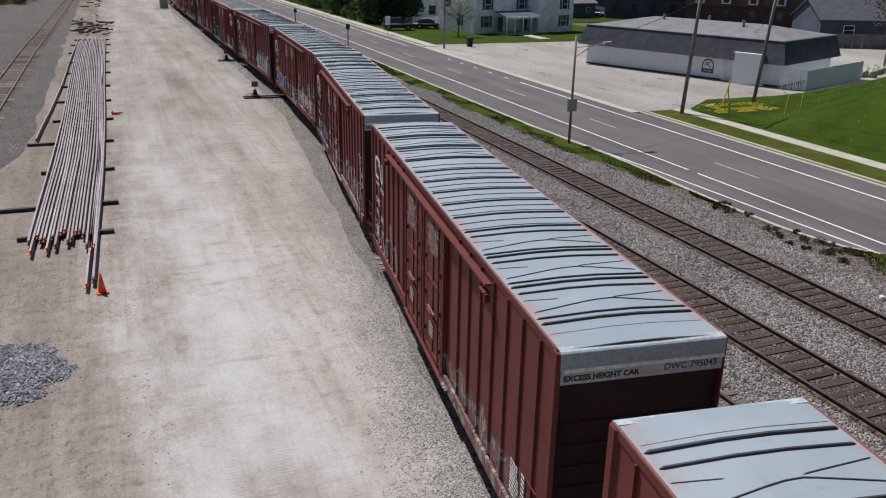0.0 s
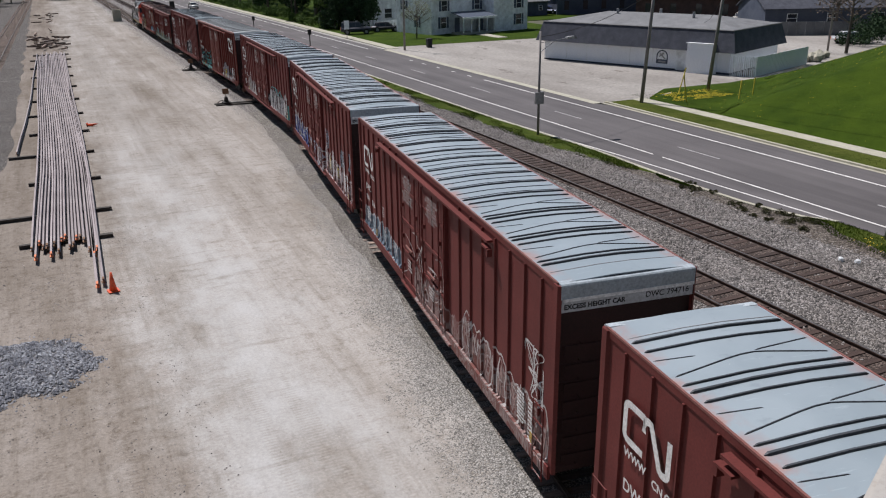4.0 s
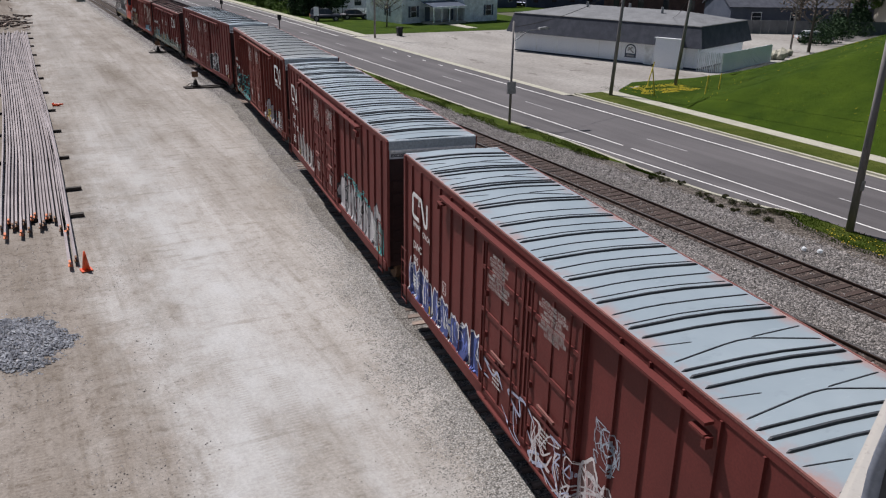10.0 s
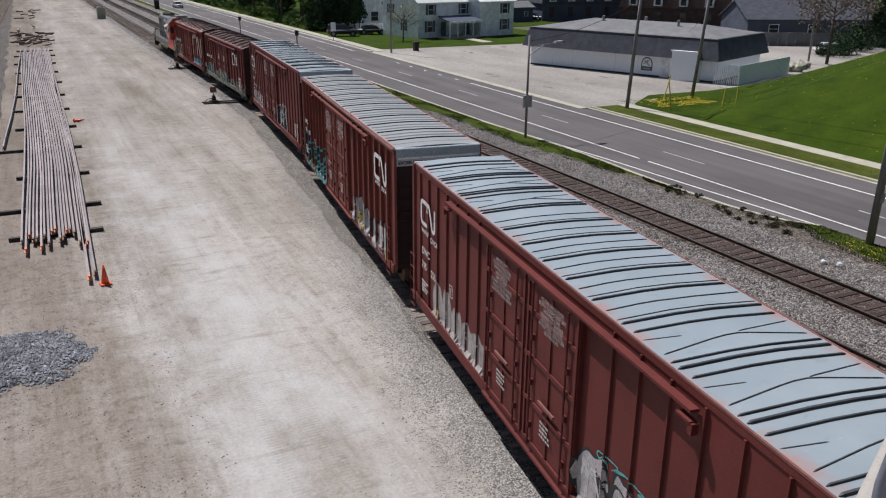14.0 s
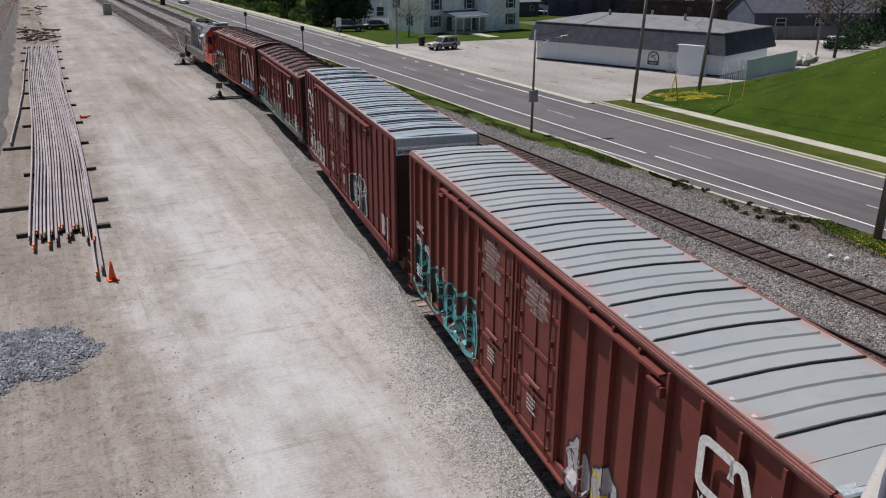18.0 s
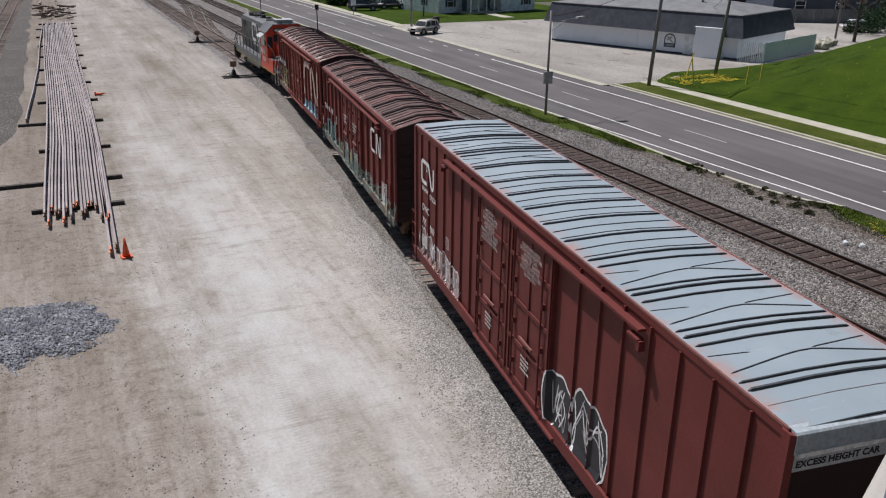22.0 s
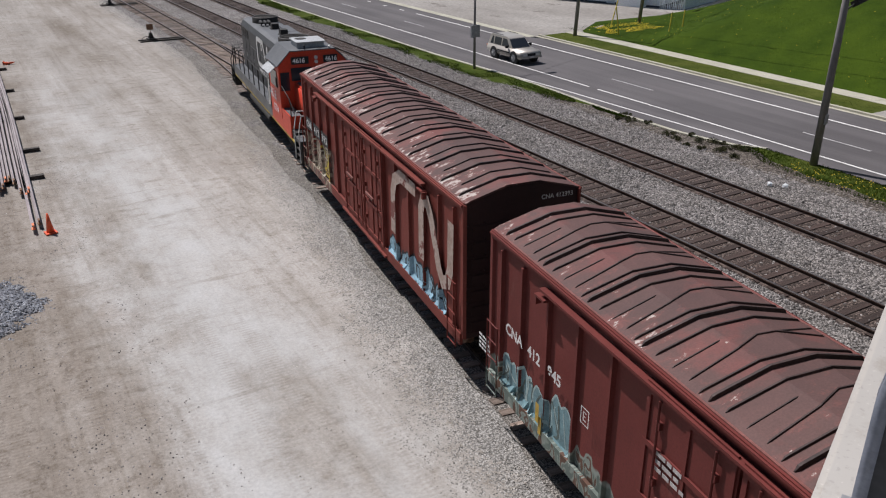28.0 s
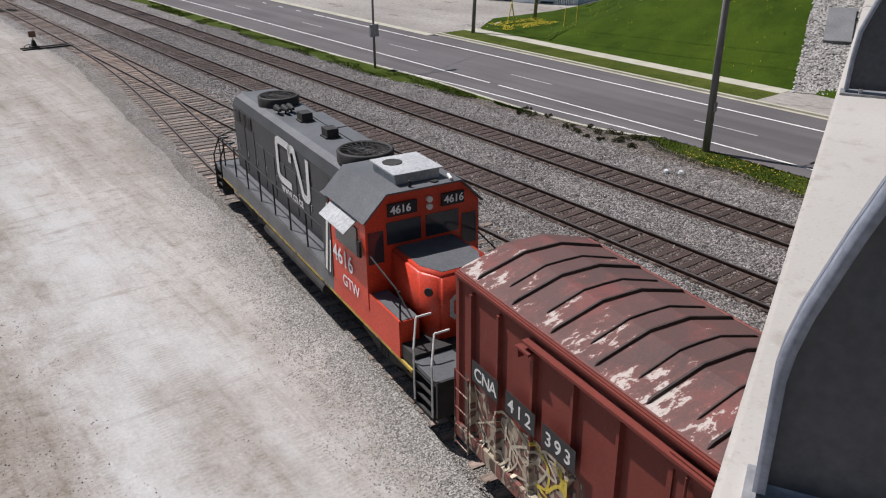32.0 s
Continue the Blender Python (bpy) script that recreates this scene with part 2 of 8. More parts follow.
    col = mixed(nt, "MULTIPLY", tread, col, (0.78, 0.75, 0.72))
    nt.links.new(col, b.inputs["Base Color"])
    bumped(nt, b, grain, 0.6, 0.03)
    return m


def gravel_material(name, c1, c2, scale=17.0, patch=0.5):
    m, nt, b = base(name, 0.9, 0, 0.3)
    vec = coords(nt)
    v = node(nt, "TexVoronoi", Scale=scale)
    nt.links.new(vec, v.inputs["Vector"])
    cell = nt.nodes.new("ShaderNodeSeparateColor")
    nt.links.new(v.outputs["Color"], cell.inputs["Color"])
    col = ramp(nt, cell.outputs["Red"], [(0.0, c1), (0.55, tuple((a + d) / 2 for a, d in zip(c1, c2))), (1.0, c2)])
    gap = ramp(nt, v.outputs["Distance"], [(0.30, (1, 1, 1)), (0.75, (0.25, 0.24, 0.23))])
    col = mixed(nt, "MULTIPLY", 1.0, col, gap)
    big = noise_tex(nt, vec, patch, 5, 0.6)
    col = mixed(nt, "MULTIPLY", 1.0, col, ramp(nt, big, [(0.3, (0.80, 0.77, 0.73)), (0.7, (1.15, 1.15, 1.16))]))
    nt.links.new(col, b.inputs["Base Color"])
    inv = nt.nodes.new("ShaderNodeMath")
    inv.operation = "SUBTRACT"
    inv.inputs[0].default_value = 1.0
    nt.links.new(v.outputs["Distance"], inv.inputs[1])
    bumped(nt, b, inv.outputs[0], 0.9, 0.05)
    return m


def asphalt_material():
    m, nt, b = base("asphalt", 0.85, 0, 0.35)
    vec = coords(nt)
    lane = noise_tex(nt, coords(nt, (1.0, 0.03, 1.0)), 0.9, 4, 0.6)
    col = ramp(nt, lane, [(0.32, (0.084, 0.078, 0.081)), (0.66, (0.124, 0.115, 0.119))])
    fine = noise_tex(nt, vec, 22.0, 6, 0.8)
    col = mixed(nt, "MULTIPLY", 1.0, col, ramp(nt, fine, [(0.3, (0.8,) * 3), (0.7, (1.15,) * 3)]))
    patch = noise_tex(nt, vec, 0.16, 4, 0.5)
    col = mixed(nt, "MULTIPLY", 1.0, col, ramp(nt, patch, [(0.4, (0.88, 0.87, 0.87)), (0.6, (1.06, 1.05, 1.04))]))
    nt.links.new(col, b.inputs["Base Color"])
    bumped(nt, b, fine, 0.3, 0.008)
    return m


def parapet_concrete():
    m, nt, b = base("parapet_concrete", 0.9, 0, 0.3)
    vec = coords(nt)
    col = ramp(nt, noise_tex(nt, vec, 0.8, 5, 0.6), [(0.35, (0.385, 0.362, 0.335)), (0.65, (0.425, 0.402, 0.375))])
    pit = noise_tex(nt, vec, 55, 3, 0.6)
    col = mixed(nt, "MULTIPLY", 1.0, col, ramp(nt, pit, [(0.30, (0.86,) * 3), (0.42, (1.0,) * 3), (0.66, (1.0,) * 3), (0.72, (1.15,) * 3)]))
    stain = noise_tex(nt, coords(nt, (1.0, 1.0, 0.4)), 5.0, 6, 0.7)
    col = mixed(nt, "MULTIPLY", 1.0, col, ramp(nt, stain, [(0.33, (0.84, 0.82, 0.79)), (0.45, (1.0,) * 3)]))
    nt.links.new(col, b.inputs["Base Color"])
    bumped(nt, b, pit, 0.15, 0.002)
    return m


M = dict(
    yard=yard_material(),
    ballast=gravel_material("grey_ballast", (0.075, 0.070, 0.069), (0.50, 0.470, 0.458), 18.0, 0.35),
    ballast_old=gravel_material("brown_ballast", (0.08, 0.073, 0.070), (0.225, 0.207, 0.197), 15.0, 0.35),
    stone_blue=gravel_material("blue_grey_stone", (0.19, 0.195, 0.22), (0.49, 0.50, 0.53), 14.0, 0.8),
    riprap=gravel_material("riprap_stone", (0.20, 0.19, 0.18), (0.44, 0.42, 0.40), 9.0, 0.3),
    pebble=surf("loose_stone", (0.165, 0.152, 0.145), (0.36, 0.33, 0.315), 2, 20, 0.9, islands=True, vary=0.6, bump=0),
    pebble_tan=surf("loose_limestone", (0.34, 0.31, 0.27), (0.55, 0.51, 0.46), 2, 20, 0.95, islands=True, vary=0.25, bump=0),
    asphalt=asphalt_material(),
    lot=surf("worn_concrete_lot", (0.235, 0.215, 0.195), (0.375, 0.352, 0.325), 0.14, 5, 0.9, bump=0.2, stretch=(1, 0.4, 1), spots=((0.155, 0.135, 0.12), 0.37, 0.5)),
    concrete=surf("pale_concrete", (0.365, 0.345, 0.275), (0.47, 0.45, 0.365), 0.8, 25, 0.9, bump=0.2),
    kerb=surf("kerb_concrete", (0.50, 0.475, 0.44), (0.66, 0.635, 0.60), 0.6, 18, 0.9, bump=0.2),
    paint=surf("road_paint", (0.62, 0.61, 0.59), (0.80, 0.79, 0.77), 1.2, 9, 0.8, bump=0, spots=((0.20, 0.19, 0.19), 0.14, 5)),
    worn_line=surf("worn_road_paint", (0.30, 0.29, 0.29), (0.46, 0.45, 0.45), 1.2, 9, 0.8, bump=0, spots=((0.13, 0.12, 0.125), 0.36, 4)),
    bed=gravel_material("stained_ballast", (0.038, 0.028, 0.025), (0.225, 0.172, 0.152), 18.0, 0.5),
    siding_gravel=gravel_material("siding_gravel", (0.175, 0.163, 0.151), (0.53, 0.497, 0.462), 30.0, 0.6),
    olive=surf("dry_lawn", (0.046, 0.064, 0.010), (0.088, 0.102, 0.022), 0.5, 12, 0.95, spec=0.06, bump=0.5, dist=0.04),
    grass=surf("mown_grass", (0.025, 0.049, 0.004), (0.050, 0.082, 0.0065), 0.35, 14, 0.9, spec=0.06, bump=0.6, dist=0.05),
    verge=surf("verge_grass", (0.030, 0.052, 0.006), (0.070, 0.088, 0.016), 0.7, 14, 0.95, spec=0.06, bump=0.6, dist=0.05, spots=((0.17, 0.15, 0.12), 0.24, 0.8)),
    dirt=gravel_material("stony_dirt", (0.075, 0.061, 0.050), (0.270, 0.238, 0.210), 13.0, 1.1),
    blade=surf("grass_blade", (0.026, 0.052, 0.004), (0.054, 0.086, 0.008), 0.5, 5, 0.8, spec=0.06, islands=True, vary=0.35, bump=0),
    weed=surf("weed", (0.045, 0.05, 0.025), (0.09, 0.085, 0.04), 0.5, 5, 0.9, spec=0.2, islands=True, vary=0.35, bump=0),
    flower=plain("dandelion_yellow", (0.75, 0.55, 0.03), 0.8),
    far_ground=surf("far_ground", (0.055, 0.062, 0.028), (0.11, 0.105, 0.07), 0.02, 0.6, 0.95, bump=0),
    tie=surf("creosoted_timber", (0.026, 0.016, 0.013), (0.066, 0.040, 0.033), 2.2, 26, 0.9, stretch=(1, 6, 1), vary=0.32, bump=0.5),
    tie_pale=surf("weathered_timber", (0.13, 0.095, 0.078), (0.29, 0.225, 0.185), 2.2, 26, 0.9, stretch=(1, 6, 1), vary=0.5, bump=0.5),
    timber=surf("dark_timber", (0.03, 0.025, 0.022), (0.07, 0.058, 0.05), 2.2, 26, 0.85, vary=0.2),
    rail=surf("rusty_rail", (0.042, 0.026, 0.021), (0.088, 0.056, 0.043), 3, 30, 0.6, 0.4),
    rail_top=surf("worn_rail_head", (0.20, 0.17, 0.16), (0.33, 0.30, 0.28), 1.5, 30, 0.35, 0.9),
    new_rail=surf("scaled_steel", (0.22, 0.185, 0.187), (0.34, 0.295, 0.297), 0.6, 18, 0.5, 0.35, vary=0.15),
    orange_tip=plain("orange_paint_mark", (0.62, 0.17, 0.06), 0.6),
    cone=plain("orange_plastic", (0.72, 0.10, 0.03), 0.5),
    steel_dark=surf("grimy_black_steel", (0.018, 0.017, 0.017), (0.045, 0.04, 0.037), 3, 30, 0.7, 0.2),
    wood_pole=surf("weathered_pole_wood", (0.19, 0.175, 0.17), (0.31, 0.29, 0.28), 1.0, 12, 0.9, stretch=(6, 6, 0.6)),
    galv=surf("galvanised_steel", (0.28, 0.28, 0.29), (0.42, 0.42, 0.43), 2, 20, 0.55, 0.5),
    rust=surf("rusty_iron", (0.12, 0.06, 0.035), (0.25, 0.14, 0.08), 3, 25, 0.85),
    pale_grey=surf("pale_grey_paint", (0.34, 0.35, 0.36), (0.46, 0.47, 0.48), 1.5, 12, 0.6, bump=0.1),
    white=surf("white_siding_paint", (0.76, 0.80, 0.83), (0.86, 0.89, 0.91), 0.5, 1.5, 0.7, bump=0.1),
    white_wall=surf("white_wall_paint", (0.86, 0.90, 0.97), (0.92, 0.95, 0.99), 0.4, 90, 0.7, bump=0.0),
    metal_roof=surf("pale_metal_roof", (0.80, 0.82, 0.82), (0.90, 0.92, 0.92), 0.6, 10, 0.5, 0.0),
    shingle=surf("dark_shingle", (0.042, 0.047, 0.066), (0.078, 0.084, 0.108), 1.2, 18, 0.9, bump=0.5),
    shingle_grey=surf("grey_shingle", (0.145, 0.148, 0.155), (0.21, 0.213, 0.222), 0.8, 14, 0.9, bump=0.4),
    brick=surf("red_brown_brick", (0.070, 0.042, 0.040), (0.12, 0.068, 0.062), 1.2, 22, 0.9),
    tan_wall=surf("tan_siding", (0.42, 0.38, 0.33), (0.54, 0.50, 0.44), 0.6, 10, 0.8),
    blue_wall=surf("slate_blue_siding", (0.050, 0.064, 0.100), (0.085, 0.100, 0.140), 0.6, 10, 0.75),
    glass=plain("dark_window_glass", (0.03, 0.035, 0.045), 0.08),
    bark=surf("bark", (0.07, 0.055, 0.045), (0.15, 0.12, 0.10), 3, 20, 0.95, stretch=(3, 3, 0.6)),
    leaf=surf("spring_leaf", (0.05, 0.095, 0.018), (0.10, 0.165, 0.035), 0.5, 6, 0.8, spec=0.2, islands=True, vary=0.4, bump=0),
    leaf_dark=surf("evergreen_needles", (0.018, 0.038, 0.018), (0.04, 0.075, 0.03), 0.5, 6, 0.85, spec=0.2, islands=True, vary=0.4, bump=0),
    blossom=surf("pale_blossom", (0.36, 0.38, 0.26), (0.55, 0.56, 0.44), 0.5, 6, 0.85, islands=True, vary=0.25, bump=0),
    twig=surf("bare_twigs", (0.12, 0.09, 0.075), (0.20, 0.16, 0.13), 1, 8, 0.9, islands=True, vary=0.3, bump=0),
    yellow=plain("yellow_paint", (0.62, 0.48, 0.06), 0.6),
    parapet=parapet_concrete(),
)


# ---- mesh tools ----
def box(bm, x0, x1, y0, y1, z0, z1, m=None):
    vs = [bm.verts.new((x, y, z)) for z in (z0, z1) for y in (y0, y1) for x in (x0, x1)]
    if m is not None:
        for v in vs:
            v.co = m @ v.co
    for q in ((0, 2, 3, 1), (4, 5, 7, 6), (0, 1, 5, 4), (2, 6, 7, 3), (0, 4, 6, 2), (1, 3, 7, 5)):
        bm.faces.new([vs[i] for i in q])
    return vs


def rod(bm, a, b, r, n=6, r2=None):
    a, b = Vector(a), Vector(b)
    q = (b - a).to_track_quat("Z", "Y")
    r2 = r if r2 is None else r2
    ra = [bm.verts.new(a + q @ Vector((r * math.cos(2 * math.pi * k / n), r * math.sin(2 * math.pi * k / n), 0))) for k in range(n)]
    rb = [bm.verts.new(b + q @ Vector((r2 * math.cos(2 * math.pi * k / n), r2 * math.sin(2 * math.pi * k / n), 0))) for k in range(n)]
    for k in range(n):
        bm.faces.new((ra[k], ra[(k + 1) % n], rb[(k + 1) % n], rb[k]))
    bm.faces.new(ra[::-1])
    bm.faces.new(rb)


def tube(bm, pts, r, n=6):
    for a, b in zip(pts, pts[1:]):
        rod(bm, a, b, r, n)


def prism(bm, outline, y0, y1, axis="y"):
    """Extrude an outline of (x, z) points along y, or of (y, z) along x."""
    put = (lambda p, s: (p[0], s, p[1])) if axis == "y" else ((lambda p, s: (s, p[0], p[1])) if axis == "x" else (lambda p, s: (p[0], p[1], s)))
    a = [bm.verts.new(put(p, y0)) for p in outline]
    b = [bm.verts.new(put(p, y1)) for p in outline]
    n = len(outline)
    for k in range(n):
        bm.faces.new((a[k], a[(k + 1) % n], b[(k + 1) % n], b[k]))
    bm.faces.new(a[::-1])
    bm.faces.new(b)


def mesh_of(name, bm, material, smooth=False):
    bmesh.ops.recalc_face_normals(bm, faces=bm.faces)
    me = bpy.data.meshes.new(name)
    bm.to_mesh(me)
    bm.free()
    for mm in (material if isinstance(material, (list, tuple)) else [material]):
        me.materials.append(mm)
    if smooth:
        for p in me.polygons:
            p.use_smooth = True
    return me


def part(name, bm, material, parent=None, label="", smooth=False, kind=""):
    me = bm if isinstance(bm, bpy.types.Mesh) else mesh_of(name, bm, material, smooth)
    ob = new(name, me)
    if parent is not None:
        ob.parent = parent
    if label:
        ob["label"] = label
    if kind:
        ob["kind"] = kind
    return ob


def thing(name, label, category, group="", kind="", at=None):
    ob = tagged(new(name), label, category, group, kind)
    if at is not None:
        ob.matrix_basis = at
    return ob


def cloud_mesh(name, tris_v, tris_f, material):
    me = bpy.data.meshes.new(name)
    me.from_pydata(tris_v, [], tris_f)
    me.materials.append(material)
    return me


def scatter(name, places, sizes, shape_v, shape_f, material, tilt=True, seed=1, squash=1.0):
    """One joined mesh of a small shape at many places, turned at random."""
    rs = np.random.RandomState(seed)
    sv = np.array(shape_v, float)
    n, k = len(places), len(sv)
    ang = rs.uniform(0, 2 * np.pi, n)
    c, s = np.cos(ang), np.sin(ang)
    out = np.empty((n, k, 3))
    jitter = rs.uniform(0.7, 1.3, (n, k, 1)) if tilt else 1.0
    v = sv[None] * np.asarray(sizes)[:, None, None] * jitter
    out[..., 0] = v[..., 0] * c[:, None] - v[..., 1] * s[:, None]
    out[..., 1] = v[..., 0] * s[:, None] + v[..., 1] * c[:, None]
    out[..., 2] = v[..., 2] * squash
    out += np.asarray(places)[:, None, :]
    f = (np.array(shape_f)[None] + (np.arange(n) * k)[:, None, None]).reshape(-1, len(shape_f[0]))
    return cloud_mesh(name, out.reshape(-1, 3).tolist(), f.tolist(), material)


OCTA_V = [(1, 0, 0), (-1, 0, 0), (0, 1, 0), (0, -1, 0), (0, 0, 0.8), (0, 0, -0.5)]
OCTA_F = [(0, 2, 4), (2, 1, 4), (1, 3, 4), (3, 0, 4), (2, 0, 5), (1, 2, 5), (3, 1, 5), (0, 3, 5)]

# ---- ground ----
RAIL = 0.12


def track_x(y):
    """Centre of the siding on which the train stands: a diverging leg, eased into the straight."""
    bow = 0.10 * math.exp(-((y - 18) / 12) ** 2)
    if y < 43:
        return 10.1 + 0.135 * (y - 15) + bow
    if y < 68:
        u = (y - 43) / 25
        return 13.88 + 3.375 * (u - u * u / 2) + bow
    return 15.5675


def sheet(name, rows, cols, height, material, label, category, kind="structure"):
    """A grid over (x, y) places with a height for each: rows of y, and for each y a list of x."""
    vs, fs = [], []
    n = len(cols(rows[0]))
    for y in rows:
        for x in cols(y):
            vs.append((x, y, height(x, y)))
    for a in range(len(rows) - 1):
        for b in range(n - 1):
            k = a * n + b
            fs.append((k, k + 1, k + n + 1, k + n))
    ob = new(name, cloud_mesh(name, vs, fs, material))
    for p in ob.data.polygons:
        p.use_smooth = True
    return tagged(ob, label, category, kind=kind)


def span(a, b, n):
    return [a + (b - a) * k / n for k in range(n + 1)]


def ripple(x, y, s=0.35, amp=0.03):
    return amp * noise.noise((x * s, y * s, 3.1)) + amp * 0.5 * noise.noise((x * s * 3.3, y * s * 3.3, 7.7))


def yard_edge(y):
    return track_x(y) - 1.5 - 0.75 * max(0.0, min(1.0, (y - 24) / 14)) + 0.35 * noise.noise((0.3, y * 0.22, 5.0)) + 0.2 * noise.noise((0.9, y * 0.8, 2.0))


def bridge_frame(x, y):
    """Along and across the bridge: metres out from the camera, and to its left side."""
    return 0.885 * x + 0.466 * y, -0.466 * x + 0.885 * y


def hill(x, y):
    """The grass embankment that carries the road up to the bridge."""
    s, n = bridge_frame(x, y)
    rise = min((s - 48.6) / 2.1, (20.3 + 0.10 * (s - 65) - n) / 2.55, 7.2)
    front = (x - 42.6) / 2.4
    back = (55.4 + 0.18 * (min(x, 62.3) - 54.0) + 0.42 * max(0.0, x - 62.3) - y) / 3.0
    h = min(rise, front, back)
    return max(0.0, h) if h > 0 else 0.0


sheet("ground", span(-120, 900, 40), lambda y: span(-500, 600, 40), lambda x, y: -0.12, M["far_ground"], "flat earth reaching out to the horizon", "ground")
sheet("ground_yard", span(-14, 330, 344), lambda y: span(-2.7 - 0.012 * max(0, 60 - y) - 5.5 * max(0.0, min(1.0, (52 - y) / 20)) ** 1.3 + 0.5 * noise.noise((1, y * 0.2, 0)), yard_edge(y), 16), lambda x, y: ripple(x, y, 0.35, 0.025), M["yard"], "pale packed limestone yard with wheel ruts", "yard")
sheet("ground_gravel", span(-14, 330, 172), lambda y: span(-40, -2.2, 12), lambda x, y: -0.03 + ripple(x, y, 0.3, 0.03), M["ballast_old"], "brown grey gravel beside the yard track", "gravel")
sheet("ground_ballast", span(-14, 330, 172), lambda y: span(track_x(y) - 4.0, 28.6, 22), lambda x, y: -0.035 + ripple(x, y, 0.5, 0.02), M["ballast"], "grey crushed stone ballast under the tracks", "ballast")
sheet("ground_siding", span(-14, 62, 190), lambda y: span(yard_edge(y) - 1.5, track_x(y) + 0.9, 10), lambda x, y: -0.03 + ripple(x, y, 0.5, 0.012), M["siding_gravel"], "fine grey gravel beside the siding", "gravel")
sheet("ground_siding_south", span(-178, -14, 82), lambda y: span(track_x(y) - 3.2, track_x(y) + 3.2, 8), lambda x, y: -0.03 + ripple(x, y, 0.5, 0.012), M["siding_gravel"], "grey gravel bed carrying the siding onward", "gravel")
for nm, xc in (("ground_bed_main", 23.88), ("ground_bed_second", 19.69)):
    sheet(nm, span(-14, 330, 344), lambda y, xc=xc: span(xc - 0.98 + 0.16 * noise.noise((xc, y * 0.7, 1)), xc + 0.98 + 0.16 * noise.noise((xc, y * 0.7, 4)), 4), lambda x, y: -0.022 + ripple(x, y, 0.5, 0.02), M["bed"], "brown stained ballast between the rails", "ballast")


def along(y, knots):
    """Straight lines through knots (y, x)."""
    for (a, p), (b, q) in zip(knots, knots[1:]):
        if y <= b:
            return p + (q - p) * max(0.0, y - a) / (b - a)
    return knots[-1][1]


def near_line(y):
    """The white line at the near side of the road."""
    return along(y, ((-60, 29.7), (23, 29.7), (30, 29.33), (37, 29.02), (42, 28.66), (50, 28.22), (420, 28.22)))


def near_kerb(y):
    """The kerb, which swings out round a shallow bay."""
    return along(y, ((-60, 29.6), (23, 29.6), (24.2, 28.84), (25.6, 28.46), (27, 28.22), (31, 28.12), (34, 28.2), (37, 28.35), (41, 28.42), (50, 27.98), (420, 27.98)))


sheet("road", span(-60, 420, 320), lambda y: span(near_kerb(y) + 0.2, 38.4 if y < 52.2 else 37.7, 4), lambda x, y: 0.0, M["asphalt"], "grey asphalt two lane road with white lines", "road")


def verge_edge(y):
    return 27.75 + 0.45 * noise.noise((2, y * 0.18, 1)) + 0.25 * noise.noise((5, y * 0.7, 1)) - 1.25 * max(0.0, min(1.0, (y - 32) / 12))


def verge_from(y):
    fade = max(0.0, min(1.0, max((y - 20.6) / 3.6 if y < 29 else 0.0, (35.5 - y) / 5.5 if y > 29 else 0.0)))
    return verge_edge(y) + (near_kerb(y) - 0.06 - verge_edge(y)) * fade ** 1.25


def verge_top(x, y):
    return 0.05 * noise.noise((x, y * 0.6, 2)) + 0.04 - 0.14 * max(0.0, 1 - (x - verge_from(y)) / 0.45)


sheet("ground_dirt", span(9, 52, 86), lambda y: span(27.1 + 0.6 * noise.noise((7, y * 0.25, 1)) + 0.45 * noise.noise((3, y * 0.9, 1)), near_kerb(y) + 0.02, 8), lambda x, y: 0.005 + 0.04 * noise.noise((x, y * 0.6, 2)) - 0.06 * max(0.0, 1 - (x - 26.9) / 0.8), M["dirt"], "bare tan dirt between ballast and road", "dirt")
for nm, ya, yb in (("ground_verge_south", -14, 24.2), ("ground_verge", 30.0, 330)):
    sheet(nm, span(ya, yb, int(yb - ya) * 2), lambda y: span(verge_from(y), near_kerb(y) + 0.02, 6), verge_top, M["verge"], "patchy green grass verge beside the road", "verge")


def strip(name, x0, x1, y0, y1, z0, z1, material, label, category, step=3.0):
    bm = bmesh.new()
    y = y0
    while y < y1 - 0.01:
        e = min(y + step, y1)
        box(bm, x0, x1, y, e - 0.012, z0, z1)
        y = e
    return tagged(part(name, bm, material), label, category, kind="structure")


def slab_band(name, edge, wide, y0, y1, z0, z1, material, label, category, step=1.5):
    """A band of slabs whose one side follows edge(y)."""
    bm = bmesh.new()
    y = y0
    while y < y1 - 0.01:
        e = min(y + step, y1)
        a, b = edge(y), edge(e)
        lo = [bm.verts.new(p) for p in ((a, y, z0), (a + wide, y, z0), (b + wide, e, z0), (b, e, z0))]
        hi = [bm.verts.new((v.co.x, v.co.y, z1)) for v in lo]
        bm.faces.new(hi)
        for k in range(4):
            bm.faces.new((lo[k], lo[(k + 1) % 4], hi[(k + 1) % 4], hi[k]))
        y = e
    return tagged(part(name, bm, material), label, category, kind="structure")


